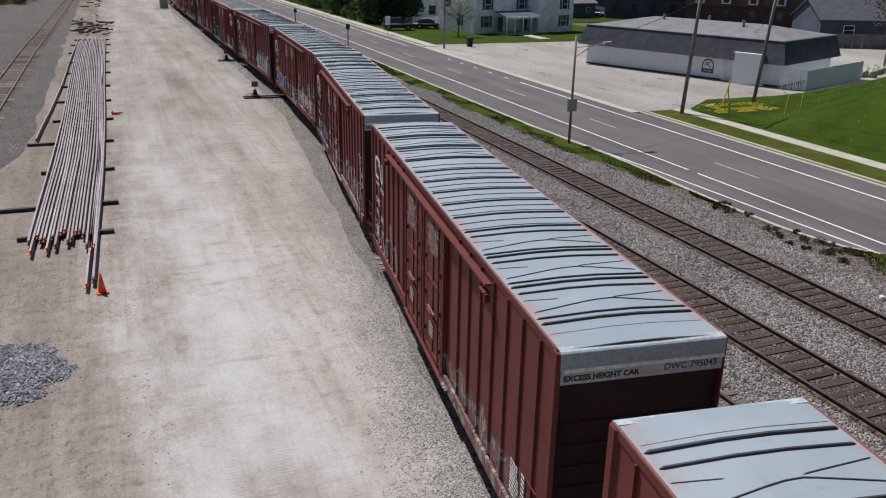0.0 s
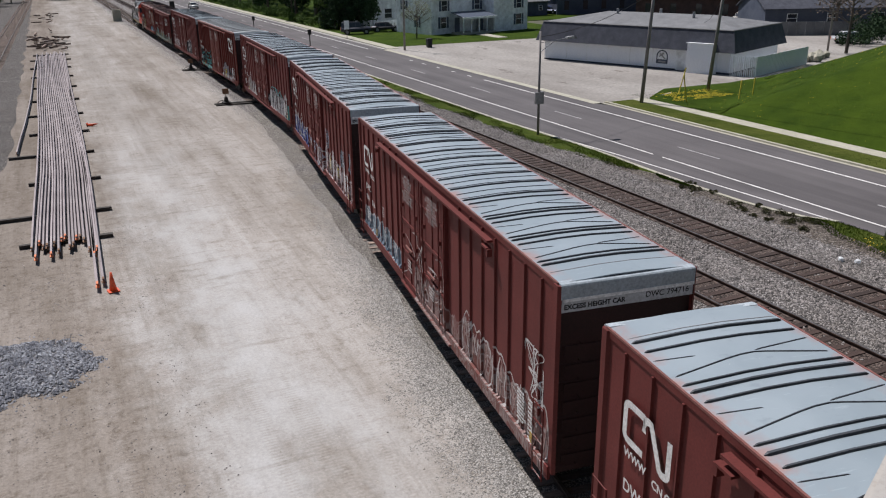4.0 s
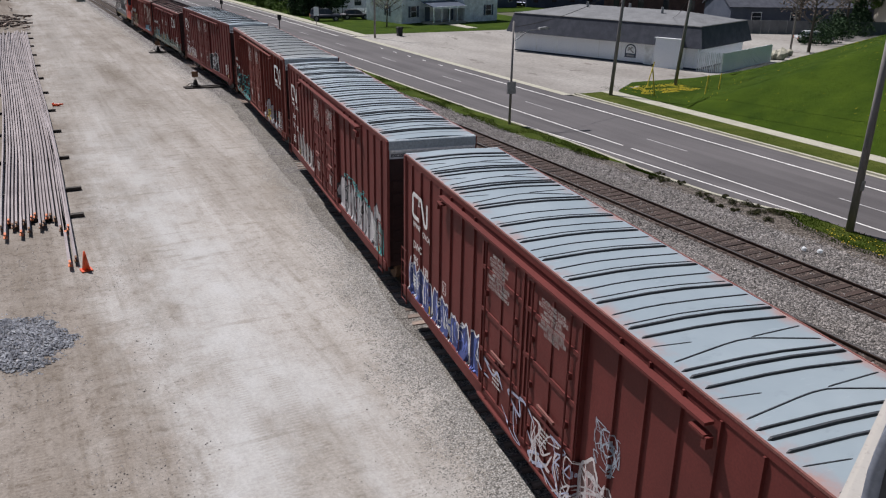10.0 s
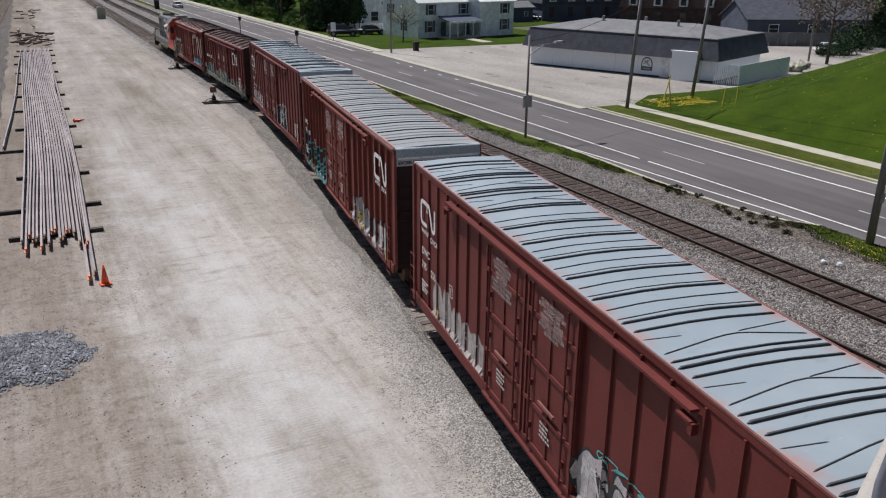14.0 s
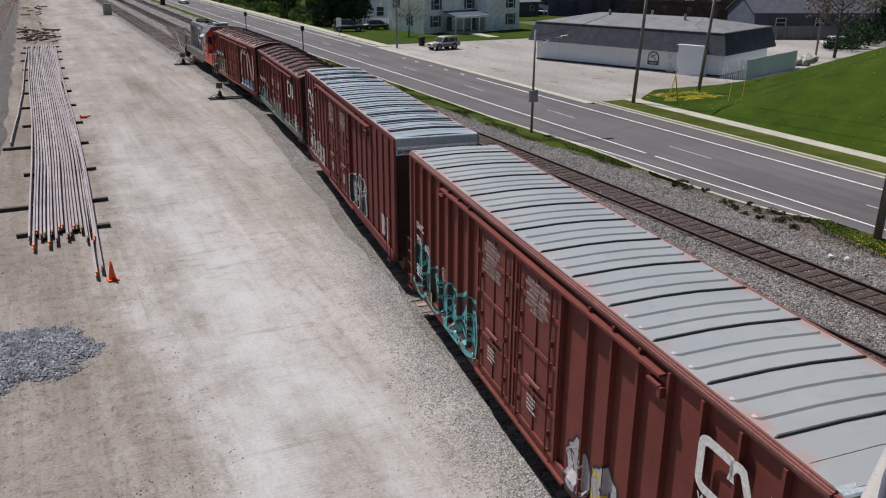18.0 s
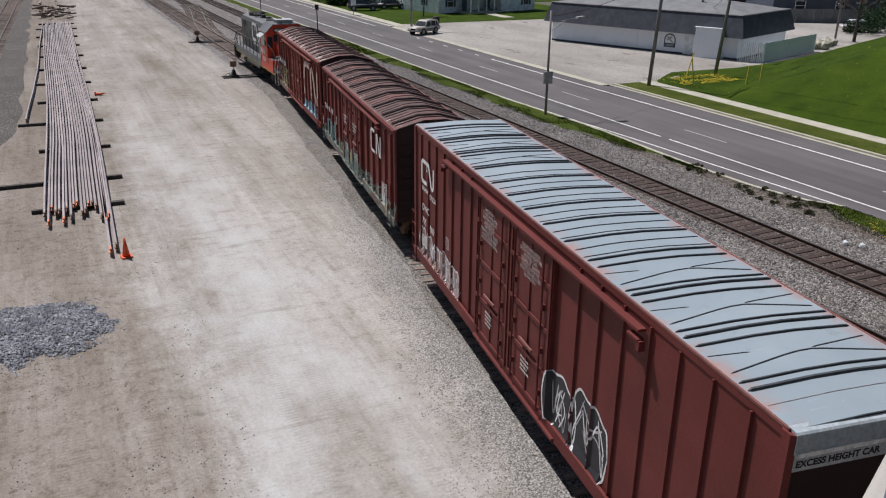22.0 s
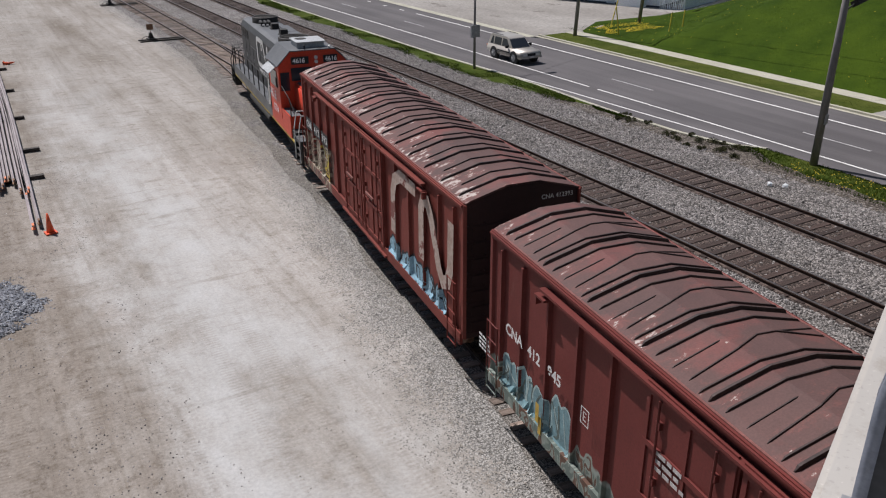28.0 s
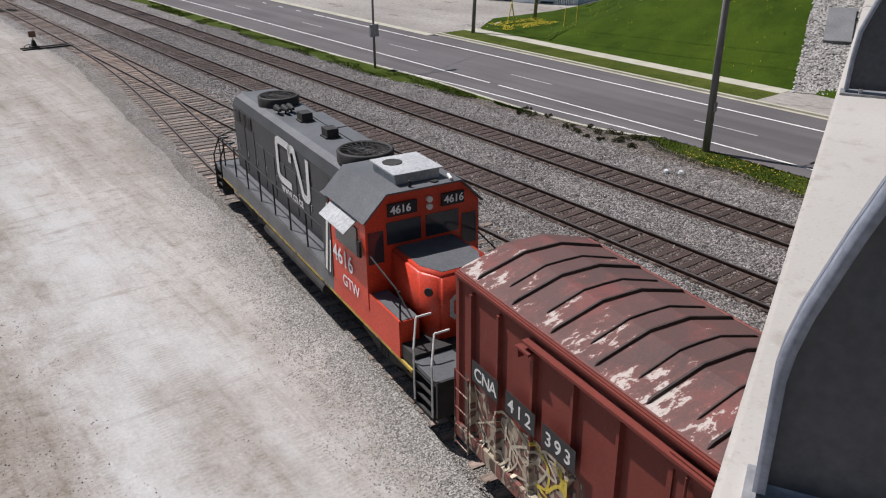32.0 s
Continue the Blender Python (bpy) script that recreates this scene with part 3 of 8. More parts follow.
slab_band("kerb_near", near_kerb, 0.22, 23.0, 330, -0.1, 0.055, M["concrete"], "pale tan concrete kerb between verge and road", "kerb", 0.6)
slab_band("kerb_line_near", near_line, 0.11, 23.2, 330, -0.02, 0.007, M["paint"], "solid white line beside the near kerb", "road marking", 2.0)
strip("kerb_far", 38.62, 38.845, -14, 52.3, -0.1, 0.11, M["concrete"], "pale concrete kerb along the far lane", "kerb")
strip("kerb_far_north", 37.62, 37.92, 97.2, 330, -0.1, 0.11, M["kerb"], "pale concrete kerb beside the far pavement", "kerb")
strip("pavement", 41.3, 42.5, 24.4, 52.4, -0.1, 0.05, M["concrete"], "pale concrete pavement between lawn strips", "pavement", 1.5)
strip("apron", 38.85, 42.5, -14, 24.39, -0.1, 0.045, M["lot"], "concrete apron beside the road under the slope", "pavement", 3.0)
strip("gutter_far", 38.36, 38.615, -14, 52.3, -0.1, 0.008, M["concrete"], "pale concrete gutter along the far lane", "gutter")
strip("pavement_north", 38.6, 40.0, 97.5, 330, -0.1, 0.05, M["concrete"], "pale concrete pavement beside the lawn", "pavement", 1.5)

# painted lines
def line(name, x0, x1, y0, y1, label):
    bm = bmesh.new()
    y = y0
    while y < y1 - 0.01:
        e = min(y + 6, y1)
        box(bm, x0, x1, y, e, -0.02, 0.006)
        y = e
    return tagged(part(name, bm, M["paint"]), label, "road marking", kind="structure")


line("edge_line_near_south", 30.82, 30.94, -14, 35.9, "solid white edge line on the near lane")
line("edge_line_near", 30.82, 30.94, 36.7, 330, "solid white edge line on the near lane")
line("edge_line_far", 36.28, 36.42, -14, 68.0, "solid white edge line on the far lane")
line("edge_line_far_north", 36.28, 36.42, 99.0, 330, "solid white edge line on the far lane")
bm = bmesh.new()
for k in range(-3, 21):
    y0 = 37.55 - 3.5 + 13.55 * k
    box(bm, 33.31, 33.42, y0, y0 + 3.5, -0.02, 0.006)
tagged(part("lane_dashes", bm, M["worn_line"]), "broken white line between the lanes", "road marking", kind="structure")
bm = bmesh.new()
for k in range(5):
    box(bm, 36.28, 36.42, 70.5 + 3.6 * k, 71.3 + 3.6 * k, -0.02, 0.006)
tagged(part("entrance_dashes", bm, M["paint"]), "short white dashes across the lot entrance", "road marking", kind="structure")
strip("driveway_gutter", 37.62, 38.35, 52.3, 97.2, -0.1, 0.012, M["concrete"], "flush concrete gutter across the driveway", "gutter")

# lot, lawns and the embankment
sheet("ground_lot", span(50.0, 99.5, 30), lambda y: span(38.3, 120, 30), lambda x, y: 0.0, M["lot"], "worn pale concrete parking lot with stains", "parking lot")
sheet("ground_lawn_strip", span(24.4, 52.3, 34), lambda y: span(38.85, 41.3, 4), lambda x, y: 0.03 + 0.03 * noise.noise((x, y, 2)), M["olive"], "dry olive grass strip between kerb and pavement", "grass")


def behind_hill(y):
    return 54.0 + (min(y, 56.9) - 55.4) / 0.18 + max(0.0, y - 56.9) / 0.42


sheet("ground_embankment", span(-14, 55.4, 70), lambda y: span(42.5 + 1.3 * max(0.0, y - 52), 130, 70), lambda x, y: 0.02 + hill(x, y) + 0.04 * noise.noise((x, y, 4)), M["grass"], "bright green grass embankment dotted with dandelions", "grass")
sheet("ground_embankment_back", span(55.4, 90, 36), lambda y: span(behind_hill(y), behind_hill(y) + 80, 40), lambda x, y: 0.02 + hill(x, y) + 0.04 * noise.noise((x, y, 4)), M["grass"], "bright green grass embankment above the parking lot", "grass")
sheet("ground_lawn", span(99.5, 128, 28), lambda y: span(40.0, 74, 30), lambda x, y: 0.02 + 0.04 * noise.noise((x, y, 2)), M["grass"], "mown green lawn round the white house", "grass")
sheet("ground_lawn_north", span(128, 330, 50), lambda y: span(40.0, 90, 20), lambda x, y: -0.02 + 0.05 * noise.noise((x, y, 2)), M["grass"], "rough grass under the roadside trees", "grass")


# ---- tracks ----
def sweep(bm, pts, outline):
    """Sweep an outline of (side, up) points along a level polyline."""
    rings = []
    for k, p in enumerate(pts):
        a, b = pts[max(0, k - 1)], pts[min(len(pts) - 1, k + 1)]
        d = Vector((b[0] - a[0], b[1] - a[1], 0)).normalized()
        n = Vector((d.y, -d.x, 0))
        rings.append([bm.verts.new((p[0] + n.x * s, p[1] + n.y * s, p[2] + u)) for s, u in outline])
    m = len(outline)
    for a, b in zip(rings, rings[1:]):
        for k in range(m):
            bm.faces.new((a[k], a[(k + 1) % m], b[(k + 1) % m], b[k]))
    bm.faces.new(rings[0][::-1])
    bm.faces.new(rings[-1])


RAIL_OUT = [(-0.07, -0.16), (0.07, -0.16), (0.07, -0.145), (0.012, -0.12), (0.014, -0.045), (0.043, -0.035), (0.043, -0.004), (0.036, 0), (-0.036, 0), (-0.043, -0.004), (-0.043, -0.035), (-0.014, -0.045), (-0.012, -0.12), (-0.07, -0.145)]


def tie_mesh(length, seed):
    rs = random.Random(seed)
    bm = bmesh.new()
    vs = box(bm, -length / 2, length / 2, -0.115, 0.115, -0.14, 0.0)
    for v in vs:
        v.co += Vector((rs.uniform(-0.05, 0.05), rs.uniform(-0.012, 0.012), rs.uniform(-0.012, 0.006)))
    return bm


TIES = {}


def track(name, label, centre, y0, y1, ties, old=False, near=(0, 90), tie_len=2.6):
    """A track along centre(y): two swept rails with a worn head, and ties, those of the near stretch each for themselves."""
    top = thing(name, label, "railway track", kind="structure")
    rs = random.Random(len(name) * 7 + int(y0))
    ys = [y0]
    while ys[-1] < y1:
        ys.append(min(ys[-1] + 2.0, y1))
    for side in (-1, 1):
        pts = []
        for y in ys:
            d = Vector((centre(y + 0.5) - centre(y - 0.5), 1.0)).normalized()
            pts.append((centre(y) + side * 0.755 * d.y, y - side * 0.755 * d.x, RAIL))
        bm = bmesh.new()
        sweep(bm, pts, RAIL_OUT)
        part("rail", bm, M["rail"], top)
        bm = bmesh.new()
        sweep(bm, pts, [(-0.028, -0.004), (0.028, -0.004), (0.028, 0.003), (-0.028, 0.003)])
        part("rail_head", bm, M["rail_top"], top, "worn steel running surface")
    rest, y, step = [], ties[0], 0.53
    key = (old, tie_len)
    if key not in TIES:
        TIES[key] = [mesh_of("tie", tie_mesh(tie_len, k), M["tie_pale"] if old else M["tie"]) for k in range(5)]
    while y < ties[1]:
        d = centre(y + 0.5) - centre(y - 0.5)
        m = pose(centre(y) + rs.uniform(-0.06, 0.06), y, 0.0 + rs.uniform(-0.01, 0.006), 0, 0, -math.degrees(math.atan(d)) + rs.uniform(-1.2, 1.2))
        if near[0] <= y <= near[1]:
            t = new("tie", rs.choice(TIES[key]))
            t.parent, t.matrix_basis = top, m
        else:
            rest.append(m)
        y += step + rs.uniform(-0.04, 0.04)
    if rest:
        bm = bmesh.new()
        for m in rest:
            box(bm, -tie_len / 2, tie_len / 2, -0.115, 0.115, -0.14, 0.0, m)
        part("far_ties", bm, M["tie_pale"] if old else M["tie"], top, kind="stuff")
    return top


def ease(y, ya, xa, yb, xb):
    u = max(0.0, min(1.0, (y - ya) / (yb - ya)))
    return xa + (xb - xa) * (u * u * (3 - 2 * u))


track("track_main", "main line with rusty rails on dark ties", lambda y: 23.88, -14, 330, (-6, 330), near=(4, 110), tie_len=1.86)
track("track_second", "second track with rusty rails on dark ties", lambda y: 19.69, -14, 330, (-6, 330), near=(4, 110), tie_len=1.86)
track("track_through", "straight through track with pale worn ties", lambda y: 15.5675, -14, 330, (-6, 330), old=True, near=(20, 130), tie_len=2.7)
track("track_siding", "diverging siding with pale worn ties", track_x, -176, 66, (-175, 64), old=True, near=(-6, 64), tie_len=2.45)
track("track_crossover", "curved crossover between two tracks", lambda y: ease(y, 92, 15.5675, 140, 19.69), 92, 140, (96, 138), old=True, near=(96, 138), tie_len=3.0)
track("track_yard", "yard track on grey gravel", lambda y: -6.1 + 0.012 * max(0, y - 100), 20, 330, (40, 330), old=True, near=(40, 130))

# ---- train ----
TRAIN = []
S_Y = np.arange(-80, 340, 0.25)
S_X = np.array([track_x(float(y)) for y in S_Y])
S_S = np.concatenate([[0], np.cumsum(np.hypot(np.diff(S_X), np.diff(S_Y)))])
S_S = S_S - np.interp(15.0, S_Y, S_S)


def train_at(t):
    """Where the near end of the seventh car stands along the siding, in metres, at t seconds."""
    ts = [0, 4, 8, 12, 16, 20, 24, 28, 32]
    ss = [93.35, 74.62, 55.87, 37.30, 18.65, 0.05, -18.25, -37.25, -55.9]
    u, out = np.array(ts, float), 0.0
    out = np.interp([t - 1, t, t + 1], u, ss)
    if t < 1 or t > 31:
        return float(out[1])
    return float(0.25 * out[0] + 0.5 * out[1] + 0.25 * out[2])


def on_track(s):
    y = float(np.interp(s, S_S, S_Y))
    return Vector((track_x(y), y, RAIL))


def car_pose(ob, s):
    a, b = on_track(s - 6.2), on_track(s + 6.2)
    d = b - a
    mid = (a + b) / 2
    return pose(mid.x, mid.y, mid.z, 0, 0, math.degrees(math.atan2(-d.x, d.y)))


def tag_region(nt, pos, box4, soft, wob):
    """A mask over y and z of the car's side, with an uneven edge."""
    y0, y1, z0, z1 = box4
    z0 = z0 - 0.5 if z0 < 1 else z0
    sx = nt.nodes.new("ShaderNodeSeparateXYZ")
    nt.links.new(pos, sx.inputs[0])
    out = None
    for axis, lo, hi in (("Y", y0, y1), ("Z", z0, z1)):
        add = nt.nodes.new("ShaderNodeMath")
        add.operation = "MULTIPLY_ADD"
        nt.links.new(wob, add.inputs[0])
        add.inputs[1].default_value = 0.9 if axis == "Y" else -1.3
        sub = nt.nodes.new("ShaderNodeMath")
        sub.operation = "SUBTRACT"
        nt.links.new(sx.outputs[axis], sub.inputs[0])
        sub.inputs[1].default_value = 0.45 if axis == "Y" else -0.65
        nt.links.new(sub.outputs[0], add.inputs[2])
        for edge, up in ((lo, True), (hi, False)):
            r = nt.nodes.new("ShaderNodeMapRange")
            r.inputs["From Min"].default_value, r.inputs["From Max"].default_value = edge - soft, edge + soft
            if not up:
                r.inputs["To Min"].default_value, r.inputs["To Max"].default_value = 1.0, 0.0
            nt.links.new(add.outputs[0], r.inputs["Value"])
            if out is None:
                out = r.outputs[0]
            else:
                mm = nt.nodes.new("ShaderNodeMath")
                mm.operation = "MULTIPLY"
                nt.links.new(out, mm.inputs[0])
                nt.links.new(r.outputs[0], mm.inputs[1])
                out = mm.outputs[0]
    return out


def car_paint(name, c, tags=(), worn=0.12, rust=0.16):
    """Oxide red car paint with faded patches, rust streaks and sprayed lettering; tags: ((y0, y1, z0, z1), fill, line, light, scale)."""
    m, nt, b = base(name, 0.66, 0.0, 0.22)
    pos = coords(nt)
    big, small = noise_tex(nt, pos, 0.7, 5, 0.6), noise_tex(nt, pos, 24, 4, 0.6)
    col = ramp(nt, big, [(0.3, tuple(x * 0.82 for x in c)), (0.7, tuple(x * 1.15 for x in c))])
    runs = noise_tex(nt, coords(nt, (4.0, 4.0, 0.22)), 1.3, 6, 0.7)
    col = mixed(nt, "MIX", ramp(nt, runs, [(1 - rust - 0.15, (0,) * 3), (1 - rust + 0.1, (0.75,) * 3)]), col, tuple(x * f for x, f in zip(c, (0.45, 0.42, 0.42))))
    pale = noise_tex(nt, coords(nt, (2.2, 2.2, 0.5)), 1.9, 6, 0.7)
    col = mixed(nt, "MIX", ramp(nt, pale, [(1 - worn - 0.12, (0,) * 3), (1 - worn + 0.08, (0.34,) * 3)]), col, (0.34, 0.18, 0.15))
    col = mixed(nt, "MULTIPLY", 1.0, col, ramp(nt, small, [(0.3, (0.84,) * 3), (0.7, (1.1,) * 3)]))
    for k, (reg, fill, outline, light, sc) in enumerate(tags):
        wob = noise_tex(nt, coords(nt, (1, 1, 0.35)), 2.1 + 0.2 * k, 2, 0.5)
        mask = tag_region(nt, pos, reg, 0.02, wob)
        rim = tag_region(nt, pos, (reg[0] + 0.07, reg[1] - 0.07, reg[2] - 0.2, reg[3] - 0.07), 0.02, wob)
        mp = nt.nodes.new("ShaderNodeMapping")
        mp.inputs["Scale"].default_value = (0.02, 1.25, 0.72)
        mp.inputs["Location"].default_value = (3.1 * k, 1.7 * k + 2.3 * len(name) + c[0] * 90, 0.4 * k)
        nt.links.new(pos, mp.inputs["Vector"])
        sw = node(nt, "TexNoise", Scale=1.25 * sc, Detail=1.0, Roughness=0.4, Distortion=1.1)
        nt.links.new(mp.outputs["Vector"], sw.inputs["Vector"])
        paint = ramp(nt, sw.outputs["Fac"], [(0.0, fill), (0.335, fill), (0.345, outline), (0.385, outline), (0.395, light), (0.465, light), (0.475, outline), (0.51, outline), (0.52, fill), (0.60, fill), (0.61, outline), (0.645, outline), (0.655, light)])
        dust = noise_tex(nt, pos, 6.0, 5, 0.7)
        paint = mixed(nt, "MULTIPLY", 1.0, paint, ramp(nt, dust, [(0.3, (0.72,) * 3), (0.65, (1.05,) * 3)]))
        worn_off = noise_tex(nt, coords(nt, (1, 1, 0.4)), 1.1, 4, 0.6)
        mask = mixed(nt, "MULTIPLY", 1.0, mask, ramp(nt, worn_off, [(0.30, (0.25,) * 3), (0.42, (0.94,) * 3)]))
        col = mixed(nt, "MIX", mask, col, mixed(nt, "MIX", rim, outline, paint))
    nt.links.new(col, b.inputs["Base Color"])
    bumped(nt, b, small, 0.12, 0.004)
    return m


def roof_paint(name, c1, c2):
    """Dull zinc sheet: faint clouds, thin scuffs along the seams, white chips, rusty red dust from the edges."""
    m, nt, b = base(name, 0.5, 0.05, 0.45)
    pos = coords(nt)
    col = ramp(nt, noise_tex(nt, pos, 0.55, 4, 0.55), [(0.35, c1), (0.65, c2)])
    scuff = noise_tex(nt, coords(nt, (0.5, 3.0, 1)), 2.6, 7, 0.7)
    col = mixed(nt, "MIX", ramp(nt, scuff, [(0.62, (0,) * 3), (0.72, (0.5,) * 3)]), col, tuple(x * 1.45 for x in c2))
    dirt = noise_tex(nt, coords(nt, (1.2, 1.8, 1)), 1.7, 6, 0.65)
    col = mixed(nt, "MIX", ramp(nt, dirt, [(0.60, (0,) * 3), (0.75, (0.45,) * 3)]), col, tuple(x * 0.6 for x in c1))
    chip = noise_tex(nt, pos, 9.0, 4, 0.7)
    col = mixed(nt, "MIX", ramp(nt, chip, [(0.73, (0,) * 3), (0.75, (0.8,) * 3)]), col, (0.62, 0.63, 0.64))
    sx = nt.nodes.new("ShaderNodeSeparateXYZ")
    nt.links.new(pos, sx.inputs[0])
    side = nt.nodes.new("ShaderNodeMath")
    side.operation = "ABSOLUTE"
    nt.links.new(sx.outputs["X"], side.inputs[0])
    edge = nt.nodes.new("ShaderNodeMapRange")
    edge.inputs["From Min"].default_value, edge.inputs["From Max"].default_value = 1.05, 1.45
    nt.links.new(side.outputs[0], edge.inputs["Value"])
    rust = mixed(nt, "MULTIPLY", 1.0, edge.outputs[0], ramp(nt, noise_tex(nt, pos, 1.5, 5, 0.65), [(0.45, (0,) * 3), (0.62, (1,) * 3)]))
    col = mixed(nt, "MIX", rust, col, (0.36, 0.20, 0.17))
    nt.links.new(col, b.inputs["Base Color"])
    bumped(nt, b, noise_tex(nt, pos, 2.2, 3, 0.5), 0.12, 0.02)
    return m


def peeling_roof(name, less):
    m, nt, b = base(name, 0.75, 0.0, 0.35)
    pos = coords(nt)
    big, small = noise_tex(nt, pos, 0.5, 5, 0.6), noise_tex(nt, pos, 30, 4, 0.6)
    col = ramp(nt, big, [(0.35, (0.086, 0.050, 0.047)), (0.65, (0.122, 0.064, 0.058))])
    red = noise_tex(nt, pos, 0.9, 5, 0.6)
    col = mixed(nt, "MIX", ramp(nt, red, [(0.54, (0,) * 3), (0.66, (0.5 if less else 0.6,) * 3)]), col, (0.20, 0.062, 0.056))
    pl = noise_tex(nt, coords(nt, (0.9, 1.7, 1)), 1.7, 9, 0.75)
    sx = nt.nodes.new("ShaderNodeSeparateXYZ")
    nt.links.new(pos, sx.inputs[0])
    edge = nt.nodes.new("ShaderNodeMapRange")
    edge.inputs["From Min"].default_value, edge.inputs["From Max"].default_value = 0.1, -1.1
    edge.inputs["To Min"].default_value, edge.inputs["To Max"].default_value = -0.07 - less * 0.3, 0.04 - less
    nt.links.new(sx.outputs["X"], edge.inputs["Value"])
    add = nt.nodes.new("ShaderNodeMath")
    nt.links.new(pl, add.inputs[0])
    nt.links.new(edge.outputs[0], add.inputs[1])
    col = mixed(nt, "MIX", ramp(nt, add.outputs[0], [(0.50, (0,) * 3), (0.575, (0.5,) * 3)]), col, (0.20, 0.075, 0.065))
    col = mixed(nt, "MIX", ramp(nt, add.outputs[0], [(0.592, (0,) * 3), (0.602, (1,) * 3)]), col, (0.44, 0.38, 0.35))
    col = mixed(nt, "MULTIPLY", 1.0, col, ramp(nt, small, [(0.3, (0.85,) * 3), (0.7, (1.1,) * 3)]))
    nt.links.new(col, b.inputs["Base Color"])
    bumped(nt, b, small, 0.2, 0.004)
    return m


WHITE_S, TEAL_S, BLACK_S = (0.70, 0.69, 0.70), (0.10, 0.42, 0.42), (0.02, 0.02, 0.025)
YEL_S = (0.60, 0.45, 0.06)
M["galv_roof"] = roof_paint("galvanised_roof_sheet", (0.245, 0.297, 0.335), (0.290, 0.343, 0.382))
M["galv_roof_tan"] = roof_paint("weathered_roof_sheet", (0.265, 0.285, 0.295), (0.300, 0.320, 0.325))
M["roof_band"] = surf("silver_end_band", (0.50, 0.52, 0.55), (0.60, 0.62, 0.65), 1.0, 16, 0.5, 0.0, streak=((0.30, 0.26, 0.25), 0.15))
M["line_white"] = surf("bright_white_paint", (0.84, 0.84, 0.84), (0.93, 0.93, 0.93), 3.0, 20, 0.5, bump=0)
M["flashing"] = surf("zinc_flashing", (0.36, 0.41, 0.45), (0.44, 0.49, 0.53), 1.0, 16, 0.5, 0.05, bump=0.1)
# tarred seams and ribs, near black so the colour carries their shadow lines
M["seam"] = surf("tarred_shadow_seam", (0.018, 0.022, 0.028), (0.05, 0.057, 0.068), 1.5, 18, 0.65, 0.0)
M["peel"], M["peel_light"] = peeling_roof("peeling_brown_roof", 0.0), peeling_roof("brown_roof", 0.055)
M["tar"] = surf("dark_caulked_seam", (0.028, 0.017, 0.016), (0.06, 0.033, 0.03), 2.0, 20, 0.7)
# oxide red far below the sides: the ends' shade is put into it
M["end_shade_red"] = surf("shaded_oxide_end", (0.022, 0.006, 0.006), (0.036, 0.010, 0.0095), 1.0, 20, 0.7, streak=((0.03, 0.015, 0.014), 0.2))
M["chord"] = surf("faded_oxide_chord", (0.165, 0.056, 0.047), (0.225, 0.083, 0.070), 1.0, 20, 0.65)
M["reflector_yellow"] = surf("yellow_reflector", (0.42, 0.26, 0.03), (0.52, 0.34, 0.05), 3.0, 20, 0.5, bump=0)
M["stencil"] = surf("white_stencil_paint", (0.58, 0.57, 0.56), (0.74, 0.73, 0.72), 3.0, 20, 0.7, bump=0)
M["dull_stencil"] = surf("dull_stencil_paint", (0.36, 0.33, 0.32), (0.50, 0.47, 0.46), 3.0, 20, 0.75, bump=0)
M["faded_cream"] = surf("faded_cream_paint", (0.34, 0.24, 0.20), (0.50, 0.42, 0.37), 1.6, 14, 0.75, bump=0, spots=((0.17, 0.055, 0.045), 0.44, 1.6))
M["ink"] = plain("black_stencil_paint", (0.02, 0.02, 0.022), 0.7)


def lettering(name, text, size, m, material, parent, label="", bold=0.0, side="LEFT"):
    """Flat letters of the built-in font, turned into a mesh part."""
    cu = bpy.data.curves.new(name, "FONT")
    cu.body, cu.size, cu.fill_mode, cu.offset = text, size, "FRONT", bold
    cu.align_x, cu.space_line = side, 0.92
    tmp = new("draft", cu)
    me = bpy.data.meshes.new_from_object(tmp)
    bpy.data.objects.remove(tmp)
    bpy.data.curves.remove(cu)
    me.materials.clear()
    me.materials.append(material)
    ob = new(name, me)
    ob.parent, ob.matrix_basis = parent, m
    if label:
        ob["label"] = label
    return ob


def on_side(x, y, z):
    """A frame for flat marks on the side that faces -x: right is -y, up is z."""
    return Matrix(((0, 0, -1, x), (-1, 0, 0, y), (0, 1, 0, z), (0, 0, 0, 1)))


def on_end(x, y, z):
    return Matrix(((1, 0, 0, x), (0, 0, -1, y), (0, 1, 0, z), (0, 0, 0, 1)))


def bars(bm, m, x, y, w, h, rows, gap, seed, chunks=0):
    """Unreadable writing as plain bars: rows of a block, ragged at the right."""
    rs = random.Random(seed)
    for k in range(rows):
        run, yy = 0.0, y - k * (h + gap)
        full = w * rs.uniform(0.72, 1.0)
        while run < full:
            e = min(full, run + w * rs.uniform(0.12, 0.3))
            box(bm, x + run, x + e, yy, yy + h, 0.0, 0.003, m)
            run = e + w * 0.05


